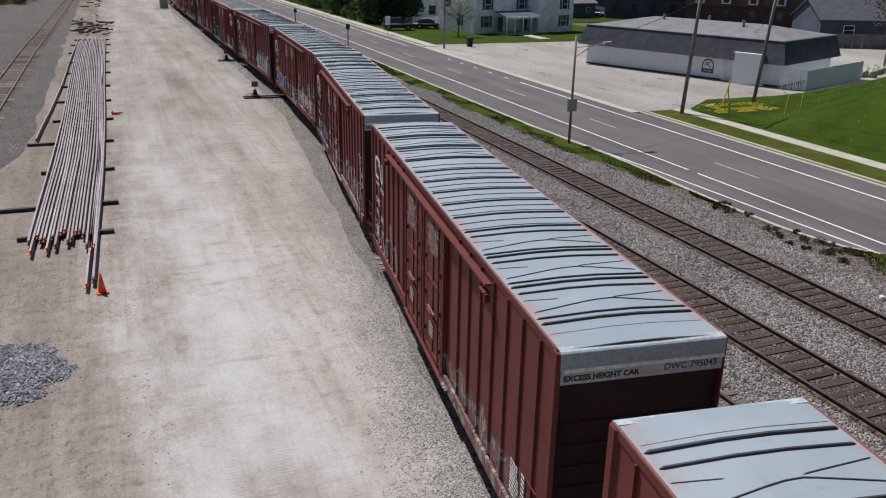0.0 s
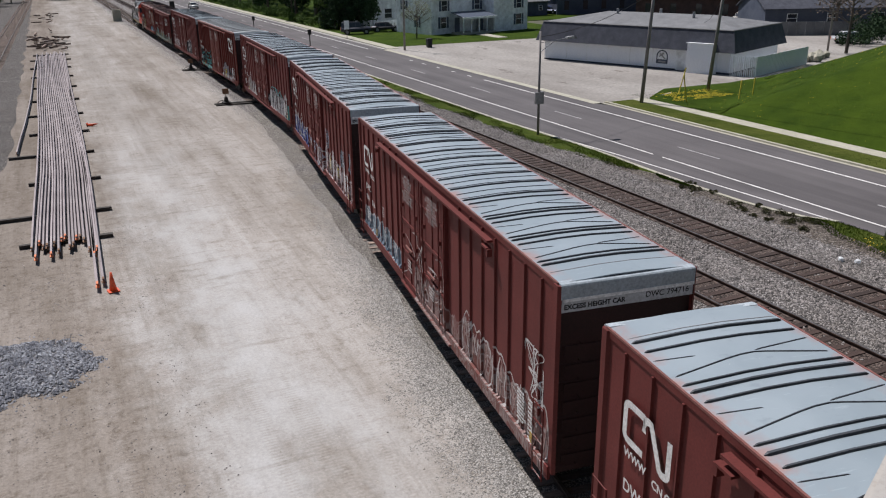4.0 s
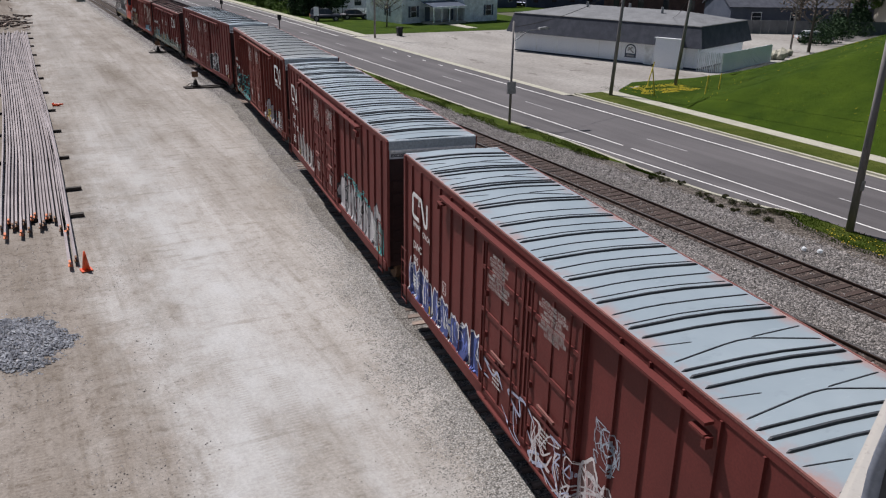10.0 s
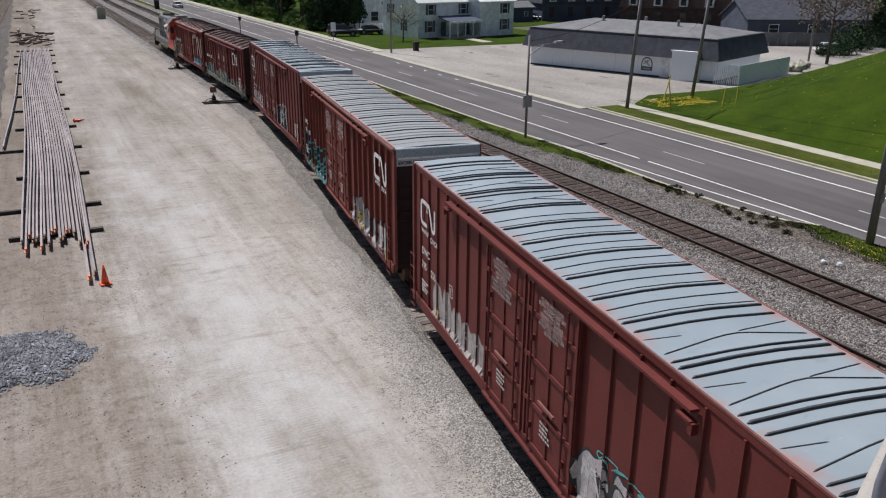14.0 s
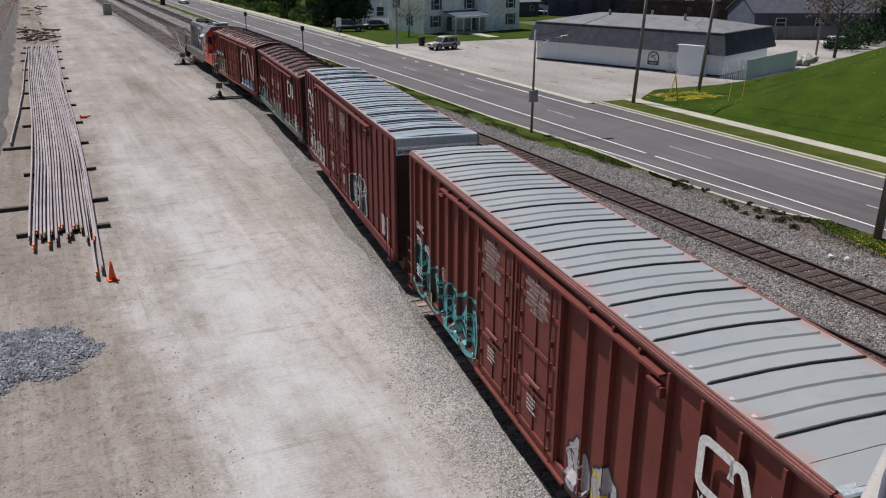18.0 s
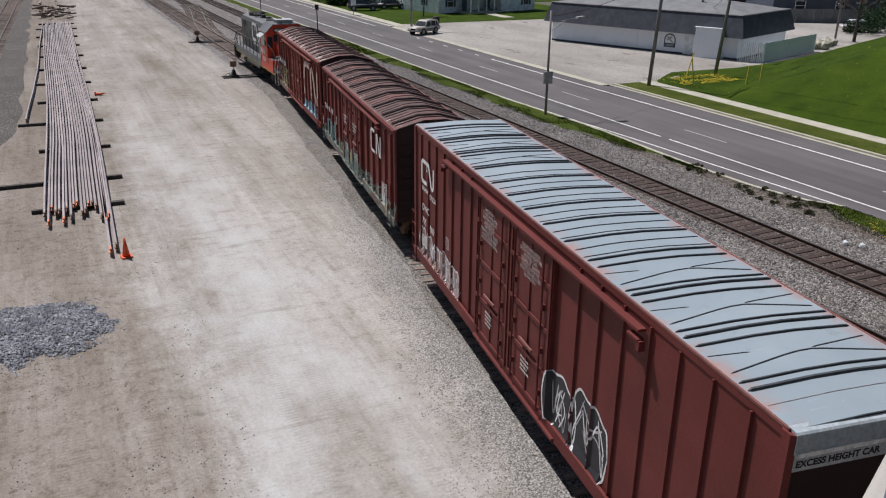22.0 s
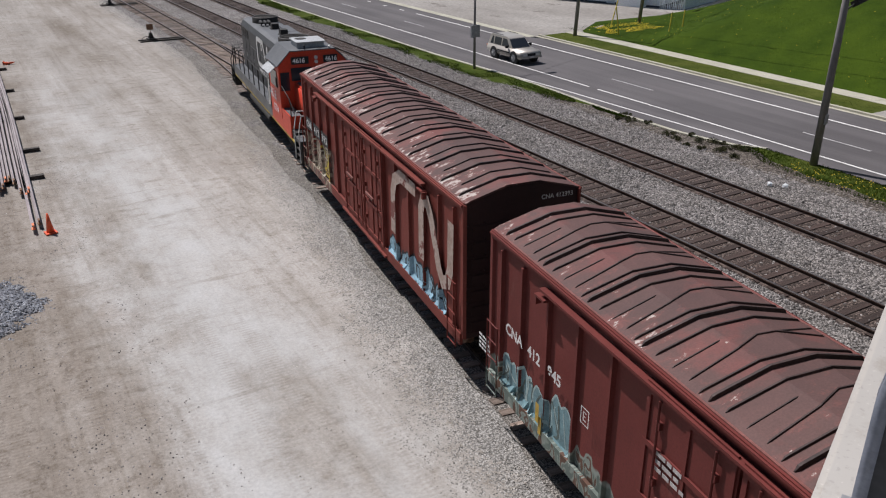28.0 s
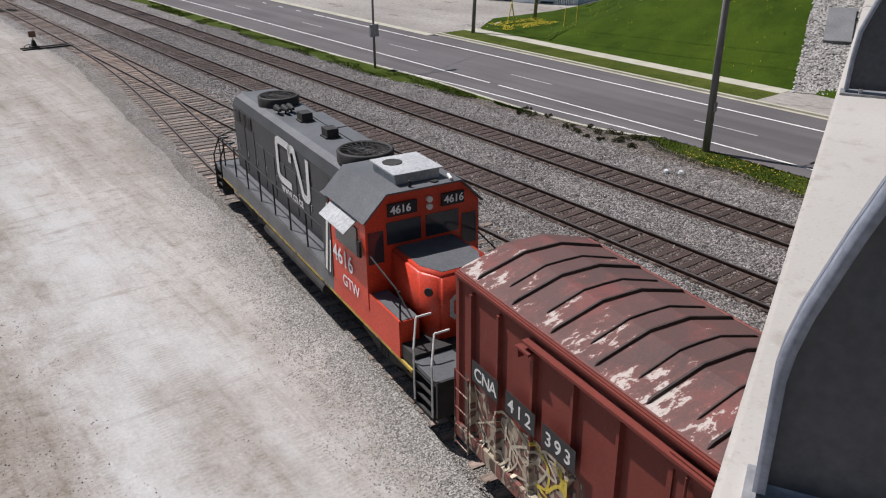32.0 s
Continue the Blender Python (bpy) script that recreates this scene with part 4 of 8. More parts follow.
def ribbon(bm, m, pts, w, z=0.004):
    """A flat band along a polyline, mitred at its bends."""
    ps = [Vector((p[0], p[1])) for p in pts]
    left, right = [], []
    for k, p in enumerate(ps):
        a = (p - ps[k - 1]).normalized() if k else (ps[1] - p).normalized()
        b = (ps[k + 1] - p).normalized() if k + 1 < len(ps) else a
        n = Vector((-(a + b).y, (a + b).x)).normalized()
        s = w / 2 / max(0.4, n.dot(Vector((-a.y, a.x))))
        left.append(bm.verts.new(m @ Vector((p.x + n.x * s, p.y + n.y * s, z))))
        right.append(bm.verts.new(m @ Vector((p.x - n.x * s, p.y - n.y * s, z))))
    for k in range(len(ps) - 1):
        bm.faces.new((left[k], left[k + 1], right[k + 1], right[k]))


def arc(cx, cy, r, a0, a1, n=6):
    return [(cx + r * math.cos(radians(a0 + (a1 - a0) * k / n)), cy + r * math.sin(radians(a0 + (a1 - a0) * k / n))) for k in range(n + 1)]


def worm(h):
    """A white band that winds in two bends, h high."""
    r = 0.16 * h
    p = [(0.62 * h, h)] + arc(r, h - r, r, 90, 180) + arc(r, r, r, 180, 270)
    p += [(0.62 * h, 0)]
    q = [(0.62 * h, 0.62 * h), (0.62 * h, h - 0.02)] + arc(0.62 * h + 0.14 * h, h - 0.14 * h, 0.14 * h, 180, 60)
    q += [(1.12 * h, 0.14 * h)] + arc(1.26 * h, 0.14 * h, 0.14 * h, 200, 350) + [(1.40 * h, h)]
    return p, q


def truck(parent, y, gauge=0.755):
    """A two axle freight bogie, with frames, wheels and springs."""
    for side in (-1, 1):
        bm = bmesh.new()
        x = side * 1.0
        prism(bm, [(y - 1.25, 0.42), (y - 1.05, 0.62), (y - 0.4, 0.72), (y + 0.4, 0.72), (y + 1.05, 0.62), (y + 1.25, 0.42), (y + 0.95, 0.36), (y + 0.38, 0.22), (y - 0.38, 0.22), (y - 0.95, 0.36)], x - 0.08, x + 0.08, "x")
        for k in (-0.18, 0, 0.18):
            rod(bm, (x + side * 0.05, y + k, 0.26), (x + side * 0.05, y + k, 0.6), 0.08, 8)
        part("truck_frame", bm, M["steel_dark"], parent)
    for dy in (-0.88, 0.88):
        for side in (-1, 1):
            bm = bmesh.new()
            rod(bm, (side * (gauge - 0.04), y + dy, 0.42), (side * (gauge + 0.09), y + dy, 0.42), 0.42, 20)
            rod(bm, (side * (gauge - 0.07), y + dy, 0.42), (side * (gauge - 0.04), y + dy, 0.42), 0.445, 20)
            part("wheel", bm, M["rust"], parent)
        bm = bmesh.new()
        rod(bm, (-0.7, y + dy, 0.42), (0.7, y + dy, 0.42), 0.08, 8)
        part("axle", bm, M["rust"], parent)
    bm = bmesh.new()
    box(bm, -1.05, 1.05, y - 0.2, y + 0.2, 0.5, 0.85)
    part("bolster", bm, M["steel_dark"], parent)


def coupler(parent, y, way):
    bm = bmesh.new()
    box(bm, -0.1, 0.1, y, y + way * 0.55, 0.72, 0.95) if way > 0 else box(bm, -0.1, 0.1, y + way * 0.55, y, 0.72, 0.95)
    e = y + way * 0.55
    prism(bm, [(-0.17, e), (0.15, e), (0.17, e + way * 0.3), (-0.02, e + way * 0.3), (-0.17, e + way * 0.2)], 0.66, 1.0, "z")
    part("coupler", bm, M["rust"], parent)


def roof_profile(w, eave, crown, n):
    """Half-widths and heights across a low roof: flat-sided for tall cars, arched for old ones."""
    if n == 2:
        return [(-w, eave), (-w * 0.25, eave + crown), (w * 0.25, eave + crown), (w, eave)]
    return [(-w, eave), (-w * 0.9, eave + crown * 0.2), (-w * 0.28, eave + crown), (w * 0.28, eave + crown), (w * 0.9, eave + crown * 0.2), (w, eave)]


def roof_rib(bm, prof, y, wide, high, path=((-1.0, 0.0), (1.0, 0.0))):
    """A raised seam across the roof near y; path: (share of the half width, offset along y) from side to side."""
    w = prof[-1][0]
    lo, hi = path[0][0] * w, path[-1][0] * w
    tip = min(0.05, (hi - lo) * 0.2)
    xs = sorted({round(min(hi, max(lo, p[0])), 4) for p in prof} | {round(q[0] * w, 4) for q in path} | {lo + tip, hi - tip})
    rings = []
    for x in xs:
        z = float(np.interp(x, [p[0] for p in prof], [p[1] for p in prof]))
        dy = float(np.interp(x, [q[0] * w for q in path], [q[1] for q in path]))
        end = x in (xs[0], xs[-1])
        ww, hh = wide * (0.35 if end else 1.0), high * (0.3 if end else 1.0)
        rings.append([bm.verts.new((x, y + dy - ww / 2, z)), bm.verts.new((x, y + dy - ww * 0.3, z + hh)), bm.verts.new((x, y + dy + ww * 0.3, z + hh)), bm.verts.new((x, y + dy + ww / 2, z))])
    for a, b in zip(rings, rings[1:]):
        for k in range(3):
            bm.faces.new((a[k], b[k], b[k + 1], a[k + 1]))
    bm.faces.new(rings[0][::-1])
    bm.faces.new(rings[-1])


DOOR_NOTES = (
    ("IMPORTANT.", "CLOSE THIS DOOR", "BEFORE CLOSING", "MAIN DOOR.", "IMPORTANT.", "FERMER CETTE PORTE", "AVANT DE FERMER", "LA PORTE PRINCIPALE"),
    ("CLOSE AND LOCK", "BOTH DOORS BEFORE", "MOVING CAR.", "FERMER ET BARRER", "LES DEUX PORTES", "AVANT DE DEPLACER", "LE WAGON"),
)


def boxcar(label, length, roof, paint, number="", logo="far", group="freight cars of the train", seed=0, marks=True):
    """A boxcar along y, its near end at -y: body, posts, plug doors, roof with seams, ladders, bogies and lettering."""
    tall = roof != "brown"
    car = thing("boxcar", label, "boxcar", group)
    w, sill, eave, crown = 1.46, 0.98, (5.06 if roof == "tan" else (5.09 if tall else 4.34)), (0.05 if tall else 0.30)
    h = length / 2
    prof = roof_profile(w - 0.05, eave, crown, 2 if tall else 6)
    # body shell, bottom open towards the underframe
    bm = bmesh.new()
    out = [(-w + 0.05, sill), (-w + 0.05, eave - 0.02), (w - 0.05, eave - 0.02), (w - 0.05, sill)]
    prism(bm, out, -h + 0.06, h - 0.06)
    part("body", bm, paint, car)
    # ends with rounded corrugations, in an oxide red darkened for their shade
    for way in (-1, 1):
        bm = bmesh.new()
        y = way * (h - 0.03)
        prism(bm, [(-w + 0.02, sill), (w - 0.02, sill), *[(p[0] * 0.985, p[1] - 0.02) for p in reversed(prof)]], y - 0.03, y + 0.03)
        end = part("end_panel", bm, M["end_shade_red"], car, "oxide red corrugated end, coloured dark for its shade")
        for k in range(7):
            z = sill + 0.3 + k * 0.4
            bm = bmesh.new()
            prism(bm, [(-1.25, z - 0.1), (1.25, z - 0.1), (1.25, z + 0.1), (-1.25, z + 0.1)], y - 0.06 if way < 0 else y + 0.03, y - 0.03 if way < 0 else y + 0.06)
            part("corrugation", bm, M["end_shade_red"], end)
        if tall:
            bm = bmesh.new()
            ya, yb = sorted((y + way * 0.04, y + way * 0.105))
            box(bm, -w + 0.051, w - 0.051, ya, yb, eave - 0.57, eave - 0.02)
            part("end_band", bm, M["roof_band"], end, "silver band with black stencilled writing")
            bm = bmesh.new()
            lip = [(0.13, -0.30), (0.138, -0.06), (0.128, -0.02), (0.10, 0.002), (0.0, 0.012), (-0.05, 0.014), (-0.05, -0.02), (0.08, -0.30)]
            prism(bm, [(y + way * p[0], eave + p[1]) for p in lip], -w + 0.05, w - 0.05, "x")
            part("end_flashing", bm, M["flashing"], end, "rounded zinc flashing over the end")
            bm = bmesh.new()
            ya, yb = sorted((y + way * 0.076, y + way * 0.146))
            box(bm, -w + 0.10, w - 0.06, ya, yb, eave - 0.345, eave - 0.285)
            part("band_line", bm, M["line_white"], end)
            if way < 0:
                lettering("stencil", "EXCESS HEIGHT CAR", 0.135, on_end(-1.34, y - 0.109, eave - 0.51), M["ink"], end, "black stencilled words", 0.006)["kind"] = "stuff"
                if number:
                    lettering("car_number", "DWC " + number, 0.165, on_end(0.36, y - 0.109, eave - 0.49), M["ink"], end, "", 0.002)["kind"] = "stuff"
        elif way < 0:
            lettering("car_number", "CNA " + number, 0.15, on_end(0.42, y - 0.095, eave - 0.14), M["stencil"], end, "", 0.002)
        # brake wheel and end ladder rungs
        for k in range(8):
            bm = bmesh.new()
            zr = sill + 0.2 + 0.38 * k
            tube(bm, [(-1.38, y + way * 0.02, zr), (-1.38, y + way * 0.13, zr), (-0.95, y + way * 0.13, zr), (-0.95, y + way * 0.02, zr)], 0.012, 5)
            part("end_rung", bm, M["end_shade_red"], car)
    # roof sheet
    bm = bmesh.new()
    rf = {"galv": M["galv_roof"], "tan": M["galv_roof_tan"], "brown": M["peel"] if number == "412393" else M["peel_light"]}[roof]
    top = [(p[0], p[1]) for p in prof]
    low = [(p[0], p[1] - 0.05) for p in reversed(prof)]
    prism(bm, top + low, -h, h)
    sheet_ob = part("roof", bm, rf, car, {"galv": "blue grey galvanised roof sheets", "tan": "grey weathered roof sheets", "brown": "brown roof with peeling pale patches"}[roof])
    rs = random.Random(seed)
    dark = M["seam"]
    old_b = number == "412393"
    straight = ((-0.97, 0), (0.97, 0))
    # every run: name, offset along y, width, height, path across, material
    heavy = [("roof_seam", 0.0, 0.066, 0.036, straight, dark), ("roof_seam", 0.20, 0.044, 0.028, straight, dark),
             ("roof_rib", 0.46, 0.026, 0.015, ((-0.93, 0), (-0.05, 0.23), (0.12, 0.24), (0.92, -0.02)), dark),
             ("roof_rib", 0.74, 0.026, 0.012, ((0.16, 0.0), (0.93, 0.18)), dark),
             ("roof_rib", 0.96, 0.022, 0.010, ((-0.96, 0.02), (-0.5, -0.07)), dark),
             ("roof_seam", 1.27, 0.050, 0.030, ((-0.95, 0), (0.95, -0.03)), dark)]
    light = [("roof_seam", 0.0, 0.060, 0.034, straight, dark), ("roof_rib", 0.17, 0.024, 0.013, ((-0.97, 0), (-0.2, 0.02), (0.97, 0)), dark), ("roof_rib", 0.55, 0.030, 0.016, ((-0.96, 0), (-0.5, 0.04), (0.2, 0.02), (0.96, 0.05)), dark)]
    if roof == "galv":
        plan = [(y, heavy) for y in (-7.84, -6.28, -4.71, 3.33, 4.89, 6.45)] + [(-3.10 + 1.03 * k, light) for k in range(6)] + [(8.04, heavy[:1])]
    elif roof == "tan":
        plan = [(7.80 - 1.405 * k, [("roof_seam", 0.0, 0.055, 0.034, ((-0.98, 0), (0.98, 0)), dark)] + [("roof_rib", d, 0.16, 0.030, ((-0.95, 0.03), (-0.88, 0), (0.88, 0), (0.95, 0.03)), rf) for d in (0.47, 0.93)]) for k in range(12)]
    elif old_b:
        plan = [(-7.0 + 1.07 * k, [("roof_seam", 0.0, 0.062, 0.050, straight, M["tar"]), ("roof_rib", 0.42, 0.040, 0.032, ((-0.80, 0), (0.0, 0.04), (0.84, 0.0)), M["tar"])]) for k in range(14)]
    else:
        plan = [(-6.75 + 1.53 * k, [("roof_seam", 0.0, 0.070, 0.060, straight, M["tar"]), ("roof_seam", 0.21, 0.042, 0.034, straight, M["tar"]), ("roof_seam", -0.30, 0.045, 0.036, ((-0.95, 0), (0.95, 0)), M["tar"]),
                 ("roof_rib", 0.50, 0.034, 0.024, ((-0.93, 0.0), (-0.30, 0.10), (0.05, 0.30), (0.93, 0.20)), M["tar"]), ("roof_rib", 0.86, 0.030, 0.018, ((-0.94, 0), (-0.35, 0.05)), M["tar"]), ("roof_rib", 0.84, 0.03, 0.020, ((0.30, -0.06), (0.94, 0.12)), M["tar"])]) for k in range(10)]
    for y, runs in plan:
        for name, d, wd, hh, path, mt in runs:
            yy = y + d + rs.uniform(-0.012, 0.012)
            if abs(yy) > h - (0.3 if tall else 0.4):
                continue
            bm = bmesh.new()
            roof_rib(bm, prof, yy, wd, hh, path)
            part(name, bm, mt, sheet_ob)
    if tall:
        for way in (-1, 1):
            bm = bmesh.new()
            roof_rib(bm, prof, way * (h - 0.55), 0.022, 0.008, ((-0.96, 0), (0.96, 0)))
            part("roof_rib", bm, M["galv"], sheet_ob)
    # chords and sills on both sides
    for side in (-1, 1):
        bm = bmesh.new()
        x = side * w
        a, c = sorted((x - side * 0.06, x - side * (0.028 if roof == "galv" else -0.02)))
        box(bm, a, c, -h + 0.02, h - 0.02, eave - 0.15, eave - 0.012)
        if roof != "galv":
            a, c = sorted((x - side * 0.02, x + side * 0.055))
            box(bm, a, c, -h + 0.02, h - 0.02, eave - 0.075, eave - 0.03)
        part("top_chord", bm, M["chord"] if roof == "tan" else paint, car, "faded red top chord")
        bm = bmesh.new()
        a, c = sorted((x - side * 0.06, x - side * 0.022))
        box(bm, a, c, -h + 0.03, h - 0.03, eave - 0.03, eave + 0.008)
        part("roof_edge", bm, M["chord"], car, "rubbed pale red roof edge")
        bm = bmesh.new()
        box(bm, x - 0.05, x + 0.02, -h + 0.05, h - 0.05, sill - 0.16, sill + 0.14)
        part("side_sill", bm, paint, car)
        # posts on either half, doors between
        door = 2.32 if tall else 2.0
        shift = 0.28 if tall else 0.0
        half = h - door - 0.12
        m = 8 if tall else 6
        for way in (-1, 1):
            for k in range(m):
                y = way * (h - 0.03) if k == 0 else (2.47 + 0.80 * (m - k) if way > 0 else -2.2 - 0.835 * (m - k)) if tall else way * (door - 0.06 + (1.03 if k > 1 else 1.0) * (m - k))
                bm = bmesh.new()
                d = (0.0 if roof == "galv" else 0.06 if tall else 0.035) if k else 0.01
                wd = (0.03 if roof == "galv" else 0.05) if k else 0.13 if tall else 0.09
                prism(bm, [(x + side * d, y - wd * 0.6), (x + side * d, y + wd * 0.6), (x - side * 0.06, y + wd), (x - side * 0.06, y - wd)], sill + 0.02, eave - ((0.16 if tall else 0.26) if k else 0.03), "z")
                part("side_post", bm, paint, car)
            # ladder low on the corner
            bm = bmesh.new()
            ya, yb = way * (h - 0.14), way * (h - 0.62)
            for yy in (ya, yb):
                rod(bm, (x + side * 0.13, yy, sill - 0.25), (x + side * 0.13, yy, sill + 1.42), 0.018, 5)
            for r in range(5):
                rod(bm, (x + side * 0.13, ya, sill - 0.2 + r * 0.4), (x + side * 0.13, yb, sill - 0.2 + r * 0.4), 0.013, 5)
            part("ladder", bm, paint, car)
            # door track bracket
            bm = bmesh.new()
            yb = way * (5.45 if tall else door + half * 0.62)
            box(bm, x + side * 0.03 if side > 0 else x - 0.16, x + 0.16 if side > 0 else x - 0.03, min(yb, yb - way * 0.34), max(yb, yb - way * 0.34), eave - 0.44, eave - 0.40)
            box(bm, x + side * 0.03 if side > 0 else x - 0.15, x + 0.15 if side > 0 else x - 0.03, yb - 0.05, yb + 0.05, eave - 0.60, eave - 0.42)
            part("track_bracket", bm, paint, car)
        bm = bmesh.new()
        box(bm, x - 0.02 if side > 0 else x - 0.13, x + 0.13 if side > 0 else x + 0.02, -(5.4 if tall else door + half * 0.60), 5.4 if tall else door + half * 0.60, eave - 0.30, eave - 0.25)
        box(bm, x + 0.02 if side > 0 else x - 0.12, x + 0.12 if side > 0 else x - 0.02, -door - 0.2, door + 0.2, sill - 0.12, sill - 0.06)
        part("door_track", bm, paint, car)
        for way in (-1, 1):
            bm = bmesh.new()
            a, c = (shift + 0.025, shift + door) if way > 0 else (shift - door, shift - 0.025)
            xf = x + side * 0.045
            prism(bm, [(min(x - side * 0.06, xf), a), (max(x - side * 0.06, xf), a), (max(x - side * 0.06, xf), c), (min(x - side * 0.06, xf), c)], sill + 0.06, eave - 0.32, "z")
            dr = part("door", bm, paint, car, "plug door with locking rods")
            bm = bmesh.new()
            for z in (sill + 0.10, sill + 1.05, sill + 2.05, sill + 3.05, eave - 0.42):
                if z < eave - 0.3:
                    box(bm, min(xf, xf + side * 0.035), max(xf, xf + side * 0.035), a + 0.03, c - 0.03, z, z + 0.09)
            for yy in (a + 0.04, (a + c) / 2 - 0.04, c - 0.12):
                box(bm, min(xf, xf + side * 0.03), max(xf, xf + side * 0.03), yy, yy + 0.08, sill + 0.08, eave - 0.36)
            part("door_frame", bm, paint, dr)
            for yy in (a + 0.38, c - 0.38):
                bm = bmesh.new()
                rod(bm, (xf + side * 0.06, yy, sill + 0.1), (xf + side * 0.06, yy, eave - 0.38), 0.022, 6)
                for z in (sill + 0.5, sill + 1.5, sill + 2.5):
                    box(bm, xf + side * 0.03 - 0.04, xf + side * 0.03 + 0.04, yy - 0.05, yy + 0.05, z, z + 0.12)
                part("lock_rod", bm, paint, dr)
            bm = bmesh.new()
            yy = a + 0.75
            box(bm, xf + side * 0.07 - 0.02, xf + side * 0.07 + 0.02, yy, yy + 0.7, sill + 1.32, sill + 1.38)
            part("door_handle", bm, M["chord"], dr, "faded red locking lever")
            if side < 0 and marks:
                if tall:
                    lettering("notice", "\n".join(DOOR_NOTES[0 if way > 0 else 1]), 0.115, on_side(xf - 0.04, shift + (1.30 if way > 0 else -1.22), eave - 0.62), M["dull_stencil"], dr, "white stencilled door notice", 0.001, "CENTER")["kind"] = "stuff"
                bm = bmesh.new()
                if not tall:
                    bars(bm, on_side(xf - 0.04, c - 0.4, eave - 1.3), 0.0, 0.0, 0.75, 0.07, 3, 0.06, seed + way)
                bars(bm, on_side(xf - 0.04, c - 0.9, sill + 0.9), 0.0, 0.0, 0.5, 0.05, 4, 0.05, seed + 5 + way)
                part("stencil_block", bm, M["dull_stencil"], dr, "white stencilled notes", kind="stuff")
    # marks on the side that the yard sees
    if logo:
        hgt = 0.64 if logo == "far" else 0.76
        ys, zb = (7.90, 3.55) if logo == "far" else (-6.50, 3.66)
        bm = bmesh.new()
        proud = 0.008 if roof == "galv" else 0.068
        fm = on_side(-w - proud, ys, zb)
        for run in worm(hgt):
            run = [(p[0] * 1.4, p[1]) for p in run]
            ribbon(bm, fm, run, 0.125 if logo == "far" else 0.155)
        part("logo_band", bm, M["stencil"], car, "white winding band painted on the side")
        lettering("caption", "WWW", 0.21, on_side(-w - proud, ys - 0.02, zb - (0.30 if logo == "far" else 0.26)), M["stencil"], car, "small white painted caption", 0.006)["kind"] = "stuff"
        lettering("caption", "CN.CA", 0.21, on_side(-w - proud, ys - 0.86, zb - (0.36 if logo == "far" else 0.30)), M["stencil"], car, "small white painted caption", 0.006)["kind"] = "stuff"
    if marks and number and tall:
        zb = 2.62 if logo == "far" else 2.95
        fm = -w - (0.007 if roof == "galv" else 0.067)
        lettering("reporting_mark", "DWC", 0.30, on_side(fm, 7.85, zb), M["stencil"], car, "", 0.006)
        lettering("car_number", number[:3], 0.30, on_side(fm, 7.85, zb - 0.44), M["stencil"], car, "", 0.006)
        lettering("car_number", number[3:], 0.30, on_side(fm, 6.98, zb - 0.46), M["stencil"], car, "", 0.006)
    if marks and number:
        flat = -w - (0.006 if roof == "galv" else 0.066)
        bm = bmesh.new()
        bars(bm, on_side(flat, 7.85, 1.75), 0, 0, 0.6, 0.05, 4, 0.05, seed + 11)
        bars(bm, on_side(flat, -h + 1.75, 2.0), 0, 0, 0.5, 0.045, 9, 0.04, seed + 12)
        bars(bm, on_side(flat, -h + 1.15, 2.05), 0, 0, 0.3, 0.05, 10, 0.05, seed + 13)
        part("stencil_block", bm, M["stencil"], car, "white stencilled notes", kind="stuff")
        bm = bmesh.new()
        fm = on_side(flat, h - (3.45 if tall else 3.8), 2.25)
        for q in ([(0, 0), (0.24, 0), (0.24, 0.32), (0, 0.32), (0, 0)], [(0.17, 0.24), (0.08, 0.24), (0.08, 0.08), (0.17, 0.08)], [(0.08, 0.16), (0.15, 0.16)]):
            ribbon(bm, fm, q, 0.02)
        part("plate_mark", bm, M["stencil"], car, "small white painted square mark")
        for y, wide, high in ((-h + 1.05, 0.14, 0.36), (h - 2.35, 0.11, 0.4)):
            bm = bmesh.new()
            box(bm, 0, wide, 0, high, 0, 0.003, on_side(flat, y, 1.0))
            part("warning_patch", bm, M["reflector_yellow"], car, "yellow reflective patch")
    # underframe, bogies, couplers
    bm = bmesh.new()
    box(bm, -0.35, 0.35, -h + 0.3, h - 0.3, 0.72, sill + 0.02)
    for k in range(7):
        y = -h + 1.2 + k * (length - 2.4) / 6
        box(bm, -w + 0.1, w - 0.1, y - 0.08, y + 0.08, 0.78, sill + 0.01)
    rod(bm, (-0.8, -1.5, 0.75), (-0.8, 0.2, 0.75), 0.2, 10)
    part("underframe", bm, M["steel_dark"], car)
    for way in (-1, 1):
        truck(car, way * (h - 2.35))
        coupler(car, way * (h - 0.15), way)
    return car


GRAFFITI_PAINT = {}


def spray(c):
    """Matt spray paint of one colour, dusty and worn."""
    if c not in GRAFFITI_PAINT:
        GRAFFITI_PAINT[c] = surf("spray_paint", tuple(x * 0.78 for x in c), tuple(min(0.9, x * 1.12) for x in c), 2.2, 16, 0.7, bump=0, streak=(tuple(0.6 * x + 0.02 for x in c), 0.16))
    return GRAFFITI_PAINT[c]


